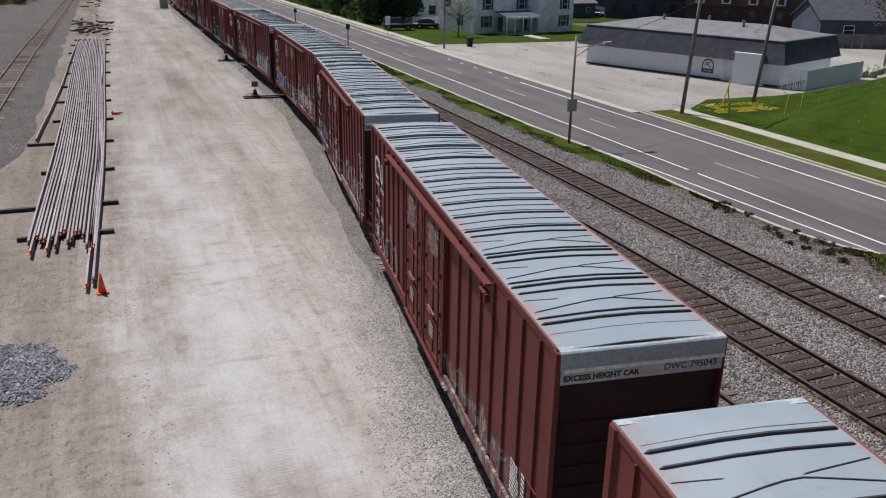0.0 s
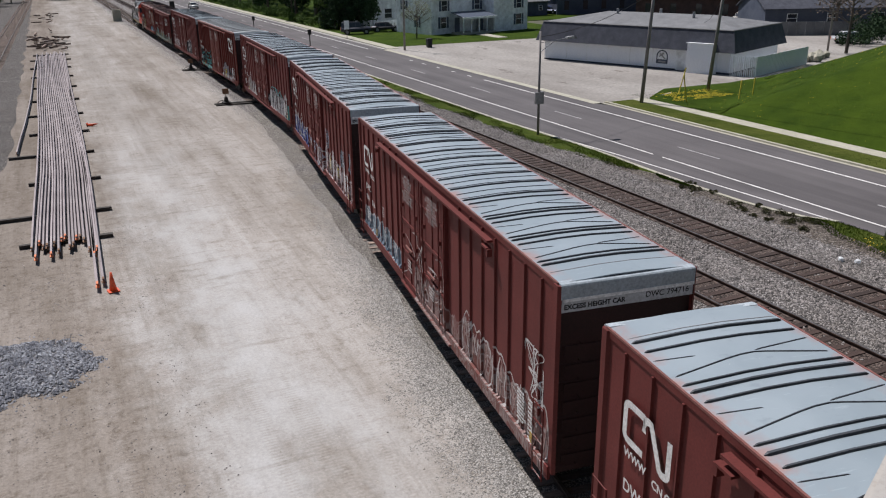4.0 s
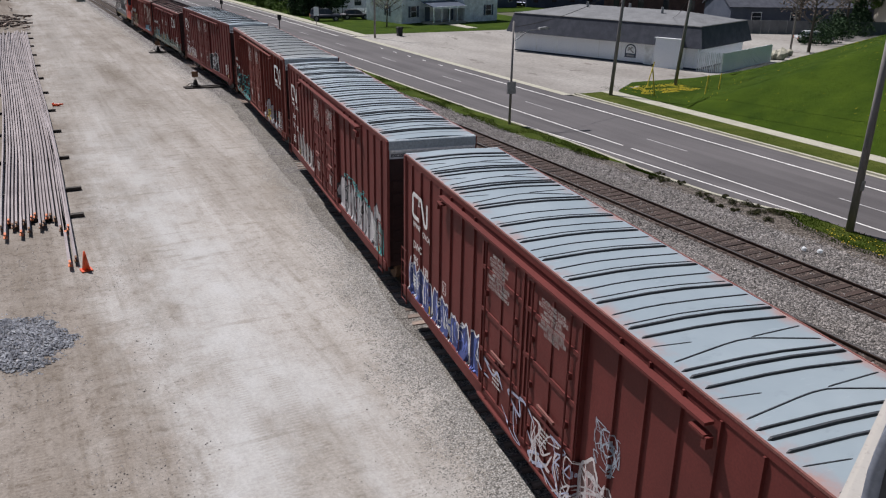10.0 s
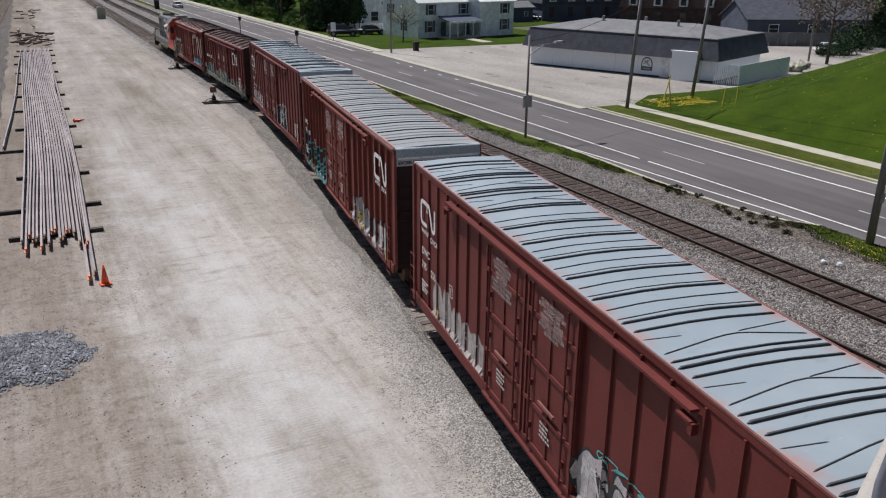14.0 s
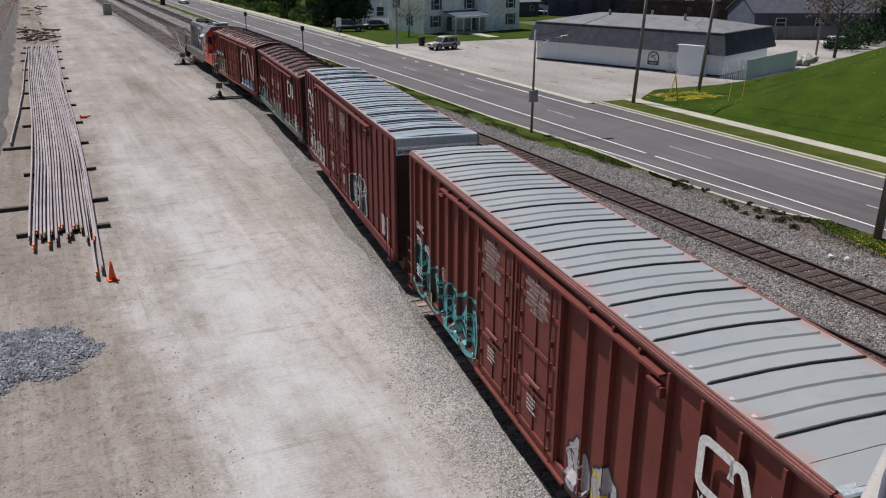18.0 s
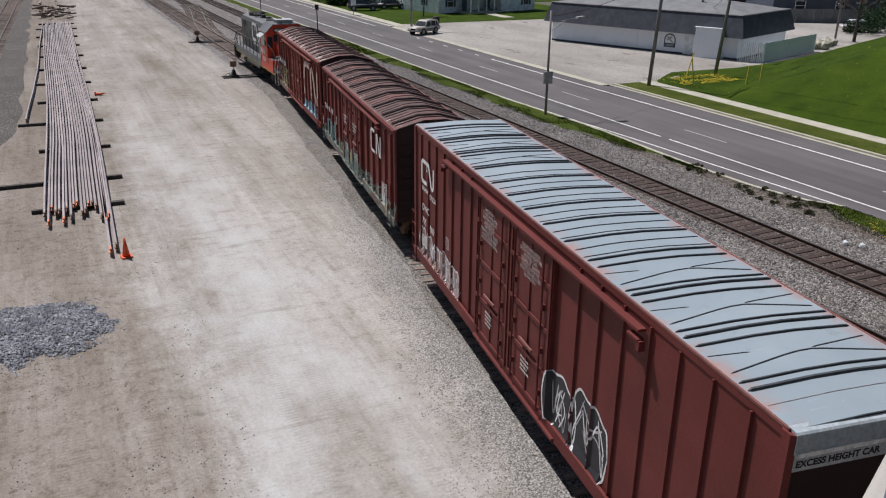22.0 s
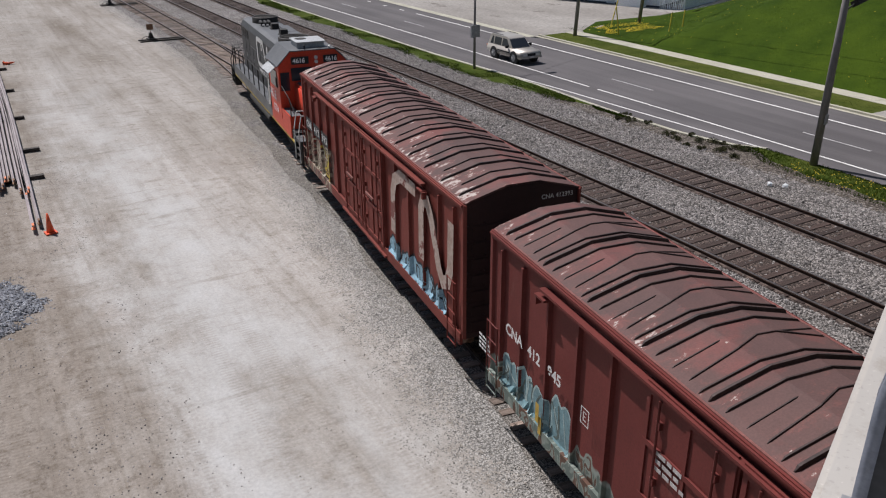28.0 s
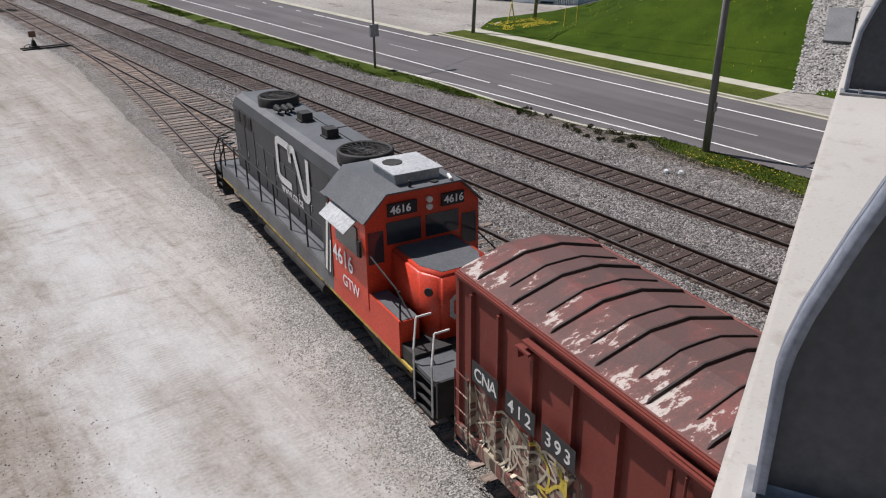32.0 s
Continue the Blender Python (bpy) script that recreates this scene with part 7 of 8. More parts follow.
# riprap slope below the abutment
def riprap():
    rs = np.random.RandomState(4)
    vs, fs = [], []
    rows, cols = 40, 26
    for i in range(rows + 1):
        for j in range(cols + 1):
            s, n = 48.4 + 0.42 * i, -12.0 + 13.7 * j / cols + (0.25 * noise.noise((i * 0.4, 3, 1)) if j == cols else 0)
            p = BR @ Vector((s, n, 0))
            vs.append((p.x, p.y, 0.07 + max(0.0, (s - 48.6) / 2.1) + 0.05 * noise.noise((s * 2, n * 2, 0))))
    for i in range(rows):
        for j in range(cols):
            k = i * (cols + 1) + j
            fs.append((k, k + cols + 1, k + cols + 2, k + 1))
    tagged(new("ground_riprap", cloud_mesh("ground_riprap", vs, fs, M["riprap"])), "pale broken stone slope below the bridge abutment", "riprap", kind="structure")
    pl = []
    for _ in range(9000):
        s, n = rs.uniform(48.4, 66), rs.uniform(-2.5, 1.75)
        p = BR @ Vector((s, n, 0))
        pl.append((p.x, p.y, 0.08 + max(0.0, (s - 48.6) / 2.1)))
    me = scatter("riprap_stones", pl, rs.uniform(0.05, 0.11, len(pl)), OCTA_V, OCTA_F, M["riprap_chip"], seed=5)
    tagged(new("riprap_stones", me), "loose pale broken stones on the slope", "stones", kind="stuff")
    bm = bmesh.new()
    m = BR @ pose(54.3, 0.15, 2.9, 0, -25.5, 0)
    box(bm, -1.7, 1.7, -0.9, 0.6, -0.06, 0.10, m)
    tagged(part("concrete_slab", bm, M["shingle_grey"]), "grey concrete slab lying on the stone slope", "slab")


riprap()


# ---- yard things ----
def rail_strings():
    """Long welded rail strings, laid side by side on timbers."""
    rs = random.Random(3)
    prof = [(-0.065, 0.0), (0.065, 0.0), (0.065, 0.015), (0.012, 0.035), (0.012, 0.12), (0.036, 0.13), (0.036, 0.165), (-0.036, 0.165), (-0.036, 0.13), (-0.012, 0.12), (-0.012, 0.035), (-0.065, 0.015)]
    n = 21
    for k in range(n):
        y0 = 34.2 + rs.uniform(-1.9, 1.3)
        y1 = 114.0 + rs.uniform(-2.5, 2.0)
        x0, x1 = -1.52 + 2.75 * k / (n - 1), -1.15 + 3.05 * k / (n - 1)
        if k >= n - 2:
            y0 = 29.1 + (k - n + 2) * 0.4
            x0 = 0.72 + 0.22 * (k - n + 2)
        if k == 0:
            y0 = 53.5
            x0 = -2.3
        pts = []
        y = y0
        while y < y1:
            u = (y - y0) / (y1 - y0)
            bow = 0.16 * math.sin(u * 5.0 + 0.6) + 0.012 * math.sin(u * 19 + k)
            if k in (0, 1) and u < 0.35:
                bow -= 0.3 * (0.35 - u)
            pts.append((x0 + (x1 - x0) * min(1, u * 1.15) + bow * min(1, u * 6), y, 0.155))
            y += 2.5
        ob = thing("rail_string", "long grey brown welded rail lying on timbers", "rail", "rails laid side by side on timbers")
        bm = bmesh.new()
        sweep(bm, pts, prof)
        part("rail_bar", bm, M["new_rail"], ob)
        bm = bmesh.new()
        d = pts[1]
        a = Vector(pts[0])
        way = (Vector(d) - a).normalized()
        sweep(bm, [tuple(a - way * 0.012), tuple(a + way * rs.uniform(0.14, 0.3))], [(s * 1.06, u * 1.03 + 0.0005) for s, u in prof])
        part("painted_end", bm, M["orange_tip"] if rs.random() < 0.55 else M["rust"], ob, "painted rail end")
    for k, y in enumerate((35.4, 39.6, 46.0, 53.0, 60.0, 67.5, 75.0, 83.0, 91.0, 99.0, 107.0, 113.0)):
        a, c = -1.8 - (1.5 if k == 1 else 0.9 if k == 3 else 0) + rs.uniform(-0.2, 0.2), 1.75 + rs.uniform(-0.1, 0.15) + 0.006 * (y - 35)
        bm = bmesh.new()
        box(bm, a, c, y - 0.11, y + 0.11, 0.0, 0.155)
        for v in bm.verts:
            v.co += Vector((0, rs.uniform(-0.03, 0.03), 0))
        tagged(part("timber", bm, M["timber"]), "dark timber bearer under the rails", "timber", "timber bearers under the rails")
    for k in range(46):
        x, y = rs.uniform(-1.9, 2.6), rs.uniform(118, 138) if k < 34 else rs.uniform(140, 200)
        bm = bmesh.new()
        L = rs.uniform(1.2, 3.0)
        box(bm, -L / 2, L / 2, -0.11, 0.11, 0.0, 0.2, pose(x, y, rs.uniform(0.0, 0.55), 0, rs.uniform(-8, 8), rs.gauss(65, 28)))
        tagged(part("scrap_tie", bm, M["tie_pale"]), "old weathered tie thrown on a pile", "railway tie", "pile of old ties")


rail_strings()


def cone(x, y, rz, lying=False):
    c = thing("traffic_cone", "orange traffic cone " + ("lying beside the rails" if lying else "standing beside the rail ends"), "traffic cone", at=pose(x, y, 0.03, 80 if lying else 0, 0, rz))
    bm = bmesh.new()
    box(bm, -0.19, 0.19, -0.19, 0.19, 0.0, 0.035)
    bmesh.ops.bevel(bm, geom=[e for e in bm.edges], offset=0.012, segments=1, affect="EDGES")
    part("base", bm, M["cone"], c)
    bm = bmesh.new()
    rod(bm, (0, 0, 0.03), (0, 0, 0.70), 0.135, 18, 0.03)
    part("body", bm, M["cone"], c, "", True)


cone(1.2, 28.9, 10)
cone(1.95, 62.0, 70, True)

# blue grey stone heap
vs, fs = [], []
N = 30
for i in range(N + 1):
    for j in range(N + 1):
        x, y = -4.2 + 4.9 * i / N, 21.6 + 4.4 * j / N
        r = math.hypot((x + 1.9) / 2.35, (y - 23.8) / 1.95) + 0.22 * noise.noise((x, y, 0)) + 0.12 * noise.noise((x * 3, y * 3, 0))
        vs.append((x, y, -0.03 + 0.20 * max(0.0, 1 - r) ** 0.6 + 0.03 * noise.noise((x * 2, y * 2, 5))))
for i in range(N):
    for j in range(N):
        k = i * (N + 1) + j
        fs.append((k, k + N + 1, k + N + 2, k + 1))
heap = thing("stone_heap", "low heap of blue grey crushed stone", "gravel heap")
part("mound", cloud_mesh("heap", vs, fs, M["stone_blue"]), None, heap)
rs = np.random.RandomState(8)
pl = []
while len(pl) < 5200:
    x, y = rs.uniform(-4.3, 1.0), rs.uniform(21.2, 26.4)
    r = math.hypot((x + 1.9) / 2.35, (y - 23.8) / 1.95) + 0.22 * noise.noise((x, y, 0)) + 0.12 * noise.noise((x * 3, y * 3, 0))
    if r < 1.0 or rs.rand() < max(0, 1.25 - r) * 0.35:
        pl.append((x, y, 0.0 + 0.20 * max(0.0, 1 - r) ** 0.6))
M["pebble_blue"] = surf("blue_grey_chips", (0.20, 0.205, 0.23), (0.48, 0.49, 0.52), 2, 20, 0.9, islands=True, vary=0.4, bump=0)
part("chip_layer", scatter("chip_layer", pl, rs.uniform(0.022, 0.05, len(pl)), OCTA_V, OCTA_F, M["pebble_blue"], seed=9), None, heap, kind="stuff")


def stones(name, n, where, size, material, label, seed):
    r = np.random.RandomState(seed)
    pl = []
    while len(pl) < n:
        p = where(r)
        if p is not None:
            pl.append(p)
    tagged(new(name, scatter(name, pl, r.uniform(size[0], size[1], n), OCTA_V, OCTA_F, material, seed=seed)), label, "stones", kind="stuff")


def near_train(r):
    y = -2 + 75 * r.rand() ** 1.6
    d = abs(r.normal(0, 0.75))
    x = track_x(y) - 1.35 - d
    return (x, y, 0.01 + ripple(x, y, 0.35, 0.02))


def ballast_place(r):
    y = 4 + 66 * r.rand() ** 1.5
    x = min(r.uniform(track_x(y) + 1.4, 27.4), 28.6) + abs(r.normal(0, 0.25))
    if min(abs(x - 19.69), abs(x - 23.88)) < 0.98:
        if r.rand() > 0.07:
            return None
    return (x, y, -0.02 + ripple(x, y, 0.5, 0.02))


def yard_place(r):
    y = 6 + 60 * r.rand() ** 1.7
    x = r.uniform(-12, yard_edge(y))
    w = 0.35 + 0.9 * noise.noise((x * 0.35, y * 0.12, 9)) + (0.5 if x < -0.5 else 0)
    return (x, y, 0.0 + ripple(x, y, 0.35, 0.02)) if r.rand() < w else None


stones("shoulder_stones", 9000, near_train, (0.010, 0.024), M["pebble_tan"], "loose pale stones along the siding", 21)
stones("ballast_stones", 60000, ballast_place, (0.028, 0.058), M["pebble"], "loose grey ballast stones between the tracks", 22)
def heap_place(r):
    y = 12 + 26 * r.rand()
    x = r.uniform(-4.5, 3.4) - 0.6 * abs(r.normal(0, 1))
    w = 0.25 + 0.8 * noise.noise((x * 0.5, y * 0.3, 4)) + 0.7 * math.exp(-((x + 0.9) / 1.6) ** 2 - ((y - 23.3) / 3.2) ** 2)
    return (x, y, ripple(x, y, 0.35, 0.02)) if r.rand() < w else None


stones("heap_stones", 4200, heap_place, (0.010, 0.028), M["pebble"], "grey stones strewn round the heap", 24)
stones("yard_stones", 5000, yard_place, (0.010, 0.024), M["pebble_tan"], "small stones strewn over the yard", 23)


def switch_stand(x, y, tall):
    s = thing("switch_stand", "rusty switch stand on two timbers", "switch stand", "switch stands", at=pose(x, y, 0.0))
    for dy in (-0.35, 0.35):
        bm = bmesh.new()
        box(bm, -0.9, 2.6, dy - 0.12, dy + 0.12, 0.0, 0.09)
        part("timber", bm, M["timber"], s)
    bm = bmesh.new()
    box(bm, -0.3, 0.3, -0.35, 0.35, 0.09, 0.22)
    prism(bm, [(-0.18, 0.22), (0.18, 0.22), (0.09, 0.62), (-0.09, 0.62)], -0.14, 0.14)
    part("stand", bm, M["steel_dark"], s)
    bm = bmesh.new()
    rod(bm, (0, 0, 0.6), (0, 0, tall), 0.03, 8)
    part("spindle", bm, M["rust"], s)
    bm = bmesh.new()
    box(bm, -0.24, 0.24, -0.012, 0.012, tall - 0.42, tall)
    part("target", bm, M["rust"], s, "rusty target plate")
    bm = bmesh.new()
    tube(bm, [(-0.05, -0.15, 0.4), (-0.55, -0.2, 0.35), (-0.75, -0.2, 0.2)], 0.025, 6)
    part("lever", bm, M["steel_dark"], s)


switch_stand(12.4, 66.2, 1.25)
switch_stand(13.3, 89.5, 1.15)
bm = bmesh.new()
prism(bm, [(-0.75, 0.0), (0.75, 0.0), (0.7, 2.1), (-0.7, 2.1)], -0.25, 0.25)
slab = part("concrete_block", bm, M["concrete"])
slab.matrix_basis = pose(12.5, 171.2, 0, 0, 0, 12)
tagged(slab, "upright grey concrete block beside the tracks", "concrete block")
bm = bmesh.new()
box(bm, -0.5, 0.5, -0.4, 0.4, -0.05, 1.9)
box(bm, -0.56, 0.56, -0.46, 0.46, 1.9, 1.98)
rb = part("relay_cabinet", bm, M["steel_dark"])
rb.matrix_basis = pose(26.6, 201, 0)
tagged(rb, "dark metal cabinet beside the main line", "cabinet")


# ---- poles ----
def utility_pole(x, y, tall, label, lean=(0, 0), r=0.16, arm=True):
    p = thing("utility_pole", label, "utility pole", "utility poles", at=pose(x, y, -0.1, lean[0], lean[1], 0))
    bm = bmesh.new()
    rod(bm, (0, 0, 0), (0, 0, tall), r, 14, r * 0.68)
    part("pole", bm, M["wood_pole"], p, "", True)
    if arm:
        bm = bmesh.new()
        box(bm, -1.2, 1.2, -0.16, -0.06, tall - 0.7, tall - 0.57)
        part("crossarm", bm, M["wood_pole"], p)
        for dx in (-1.1, -0.5, 0.5, 1.1):
            bm = bmesh.new()
            rod(bm, (dx, -0.11, tall - 0.57), (dx, -0.11, tall - 0.40), 0.04, 8, 0.025)
            part("insulator", bm, M["galv"], p)
    return p


utility_pole(41.04, 50.85, 12.0, "tall weathered wooden pole at the pavement", (0, 3.4), 0.15)
utility_pole(49.55, 53.0, 12.0, "leaning weathered wooden pole beside the lot", (0, 5.2), 0.15)
utility_pole(39.7, 95.2, 11.0, "wooden pole before the white house", (0, 0), 0.13)
utility_pole(80.0, 67.5, 9.5, "slim wooden pole behind the parking lot", (0, 0.5), 0.12)
P4 = utility_pole(29.5, 20.45, 11.0, "dark wooden pole with a floodlight on the verge", (0, 1.0), 0.165, False)
bm = bmesh.new()
tube(bm, [(0.12, 0, 6.35), (0.55, 0, 6.55)], 0.03, 6)
part("bracket", bm, M["steel_dark"], P4)
bm = bmesh.new()
box(bm, -0.26, 0.26, -0.18, 0.18, -0.12, 0.12, pose(0.85, 0, 6.65, -30, -15, 0))
part("floodlight", bm, M["steel_dark"], P4, "black floodlight")
bm = bmesh.new()
box(bm, -0.09, 0.09, -0.2, -0.15, 1.9, 2.3)
part("sign_plate", bm, M["galv"], P4)

SL = thing("street_lamp", "thin grey steel street lamp with a sign box", "street lamp", at=pose(27.85, 44.4, 0.0))
bm = bmesh.new()
rod(bm, (0, 0, 0), (0, 0, 6.45), 0.085, 12, 0.06)
part("post", bm, M["wood_pole"], SL, "", True)
bm = bmesh.new()
tube(bm, [(0, 0, 5.2), (1.1, 0, 5.85), (2.0, 0, 5.95)], 0.03, 6)
tube(bm, [(0, 0, 5.75), (1.1, 0, 5.85)], 0.018, 6)
part("arm", bm, M["galv"], SL)
bm = bmesh.new()
prism(bm, [(1.85, 5.88), (2.55, 5.88), (2.65, 5.98), (2.4, 6.06), (1.9, 6.02)], -0.13, 0.13)
part("lamp_head", bm, M["galv"], SL, "flat grey lamp head")
bm = bmesh.new()
box(bm, -0.30, 0.30, -0.12, 0.02, 2.0, 2.75)
part("sign_box", bm, M["galv"], SL, "grey sign panel")


def sign_post(x, y, tall, label):
    s = thing("sign_post", label, "sign post", "posts along the road", at=pose(x, y, 0))
    bm = bmesh.new()
    rod(bm, (0, 0, 0), (0, 0, tall), 0.06, 8)
    part("post", bm, M["steel_dark"], s)
    bm = bmesh.new()
    box(bm, -0.2, 0.2, -0.1, 0.04, tall - 0.55, tall)
    part("head", bm, M["steel_dark"], s, "dark box on the post")


sign_post(27.2, 93.0, 3.2, "dark thin post with a box beside the main line")
sign_post(27.4, 122.2, 3.0, "dark thin post with a box by the far track")
sg = thing("house_sign", "pale sign board on a post by the pavement", "sign", at=pose(38.4, 113.2, 0))
bm = bmesh.new()
rod(bm, (0, 0, 0), (0, 0, 1.4), 0.05, 8)
part("post", bm, M["wood_pole"], sg)
bm = bmesh.new()
box(bm, -0.35, 0.35, -0.04, 0.04, 1.3, 2.5)
part("board", bm, M["white"], sg)


def cable(a, b, sag):
    bm = bmesh.new()
    pts = []
    for k in range(13):
        u = k / 12
        p = Vector(a).lerp(Vector(b), u)
        pts.append((p.x, p.y, p.z - 4 * sag * u * (1 - u)))
    tube(bm, pts, 0.018, 4)
    tagged(part("overhead_cable", bm, M["rubber"]), "thin black overhead cable between poles", "cable", "overhead cables")


for dx in (-1.1, 0.5):
    cable((41.7 + dx, 50.75, 11.5), (50.6 + dx, 52.9, 11.5), 0.4)
    cable((41.7 + dx, 50.75, 11.5), (39.7 + dx, 95.1, 10.5), 1.2)
    cable((41.7 + dx, 50.75, 11.5), (46.0 + dx, 2.0, 12.5), 1.2)
cable((41.5, 50.85, 8.2), (27.85, 44.4, 6.1), 0.5)
cable((50.25, 53.0, 7.6), (60.0, 66.0, 4.3), 0.7)

# yellow guards of the guy wires and survey lath
for x, y, rx, ry, tall in ((46.3, 52.8, 0, 24, 2.2), (44.2, 49.4, 0, -18, 2.3), (48.0, 47.9, 0, 10, 1.5), (49.2, 47.7, 0, 6, 1.3), (48.7, 48.6, 0, 14, 1.4)):
    g = thing("guy_guard", "thin yellow guard of a guy wire on the grass", "guy wire guard", "yellow guards on the grass", at=pose(x, y, hill(x, y), rx, ry, 20))
    bm = bmesh.new()
    rod(bm, (0, 0, 0), (0, 0, tall), 0.045, 6)
    part("guard", bm, M["yellow"], g)


# ---- buildings ----
def window_unit(parent, m, w, h, frame_mat, shutters=None):
    bm = bmesh.new()
    for x0, x1, z0, z1 in ((-w / 2 - 0.07, -w / 2, -0.07, h + 0.07), (w / 2, w / 2 + 0.07, -0.07, h + 0.07), (-w / 2, w / 2, -0.07, 0), (-w / 2, w / 2, h, h + 0.07), (-w / 2, w / 2, h / 2 - 0.03, h / 2 + 0.03)):
        box(bm, x0, x1, -0.06, 0.0, z0, z1, m)
    win = part("window", bm, frame_mat, parent, "framed window")
    bm = bmesh.new()
    box(bm, -w / 2, w / 2, -0.025, 0.0, 0, h, m)
    part("pane", bm, M["glass"], win)
    if shutters:
        for sx in (-1, 1):
            bm = bmesh.new()
            x = sx * (w / 2 + 0.27)
            box(bm, x - 0.18, x + 0.18, -0.05, 0.0, -0.04, h + 0.04, m)
            for k in range(6):
                box(bm, x - 0.15, x + 0.15, -0.065, -0.05, 0.05 + k * h / 6, 0.12 + k * h / 6, m)
            part("shutter", bm, shutters, win)
    return win


def gable_house(name, label, x, y, rz, w, d, eave, ridge, wall, roof, along="x", group="houses", wins=(), shutters=None):
    """A house with its corner block w by d about its middle; the ridge runs along x or y of its own frame."""
    hs = thing(name, label, "house", group, at=pose(x, y, 0, 0, 0, rz))
    a, b = w / 2, d / 2
    bm = bmesh.new()
    if along == "x":
        prism(bm, [(-b, -0.1), (b, -0.1), (b, eave), (0, ridge), (-b, eave)], -a, a, "x")
    else:
        prism(bm, [(-a, -0.1), (a, -0.1), (a, eave), (0, ridge), (-a, eave)], -b, b)
    walls = part("wall", bm, wall, hs)
    o = 0.35
    bm = bmesh.new()
    if along == "x":
        k = (ridge - eave) / b
        prism(bm, [(-b - o, eave - k * o), (0, ridge), (b + o, eave - k * o), (b + o, eave - k * o + 0.14), (0, ridge + 0.15), (-b - o, eave - k * o + 0.14)], -a - o, a + o, "x")
    else:
        k = (ridge - eave) / a
        prism(bm, [(-a - o, eave - k * o), (0, ridge), (a + o, eave - k * o), (a + o, eave - k * o + 0.14), (0, ridge + 0.15), (-a - o, eave - k * o + 0.14)], -b - o, b + o)
    part("roof", bm, roof, hs)
    # siding courses
    for z in np.arange(0.3, eave - 0.1, 0.42):
        bm = bmesh.new()
        box(bm, -a - 0.012, a + 0.012, -b - 0.012, -b, float(z), float(z) + 0.03)
        box(bm, -a - 0.012, -a, -b - 0.012, b, float(z), float(z) + 0.03)
        part("siding_course", bm, wall, walls)
    for side, u, z, ww, hh in wins:
        if side == "front":
            m = pose(u, -b - 0.015, z)
        elif side == "left":
            m = pose(-a - 0.015, u, z, 0, 0, -90)
        else:
            m = pose(a + 0.015, u, z, 0, 0, 90)
        window_unit(hs, m, ww, hh, M["white"], shutters)
    return hs


DARK_SHUTTER = plain("slate_shutter", (0.06, 0.08, 0.12), 0.6)
# white house by the lawn: a block with a gable to the road, and a wing
gable_house("white_house", "white two storey house with pale metal roof", 54.3, 116.8, 14, 9.6, 8.6, 5.1, 8.0, M["white"], M["metal_roof"], "x",
            wins=[("front", -2.6, 0.9, 1.0, 1.5), ("front", -2.4, 3.3, 1.0, 1.4), ("front", 3.9, 3.3, 1.0, 1.4), ("left", -1.0, 1.0, 0.5, 1.6), ("left", 2.2, 3.4, 0.8, 1.2)], shutters=DARK_SHUTTER)
gable_house("house_wing", "white wing of the house with pale metal roof", 63.0, 116.9, 14, 7.0, 9.8, 5.1, 7.6, M["white"], M["metal_roof"], "x",
            wins=[("front", 1.6, 0.9, 1.1, 1.5), ("front", 1.6, 3.3, 1.0, 1.4), ("right", 0.0, 1.0, 1.0, 1.4)], shutters=DARK_SHUTTER)
pm = pose(57.2, 111.2, 0, 0, 0, 14)
porch = thing("porch", "open white front porch with a dark roof", "porch", at=pm)
bm = bmesh.new()
prism(bm, [(-1.7, 2.35), (1.1, 3.0), (1.1, 3.12), (-1.7, 2.5)], -3.2, 3.2, "x")
part("porch_roof", bm, DARK_SHUTTER, porch)
bm = bmesh.new()
box(bm, -3.3, 3.3, -1.80, -1.62, 2.2, 2.5)
part("fascia", bm, M["white"], porch)
bm = bmesh.new()
box(bm, -3.2, 3.2, -1.6, 1.0, 0.0, 0.3)
part("floor", bm, M["concrete"], porch)
for x in (-3.0, -1.5, 0.0, 1.5, 3.0):
    bm = bmesh.new()
    box(bm, x - 0.07, x + 0.07, -1.6, -1.46, 0.3, 2.3)
    part("post", bm, M["white"], porch)
for x in (-2.2, 2.4):
    bm = bmesh.new()
    box(bm, x - 0.45, x + 0.45, 0.86, 0.93, 0.3, 2.3)
    part("door", bm, DARK_SHUTTER, porch, "dark front door")
bm = bmesh.new()
box(bm, 56.6, 58.2, 102.4, 109.0, -0.02, 0.09)
tagged(part("path", bm, M["concrete"]), "pale concrete path across the lawn", "path", kind="structure")
bin_ = thing("trash_bin", "dark plastic trash bin beside the lawn", "trash bin", at=pose(43.6, 96.5, 0.0))
bm = bmesh.new()
prism(bm, [(-0.26, 0.0), (0.26, 0.0), (0.33, 1.0), (-0.33, 1.0)], -0.3, 0.3)
part("body", bm, M["rubber"], bin_)
bm = bmesh.new()
prism(bm, [(-0.36, 1.0), (0.36, 1.0), (0.3, 1.12), (-0.3, 1.12)], -0.36, 0.34)
part("lid", bm, M["rubber"], bin_)

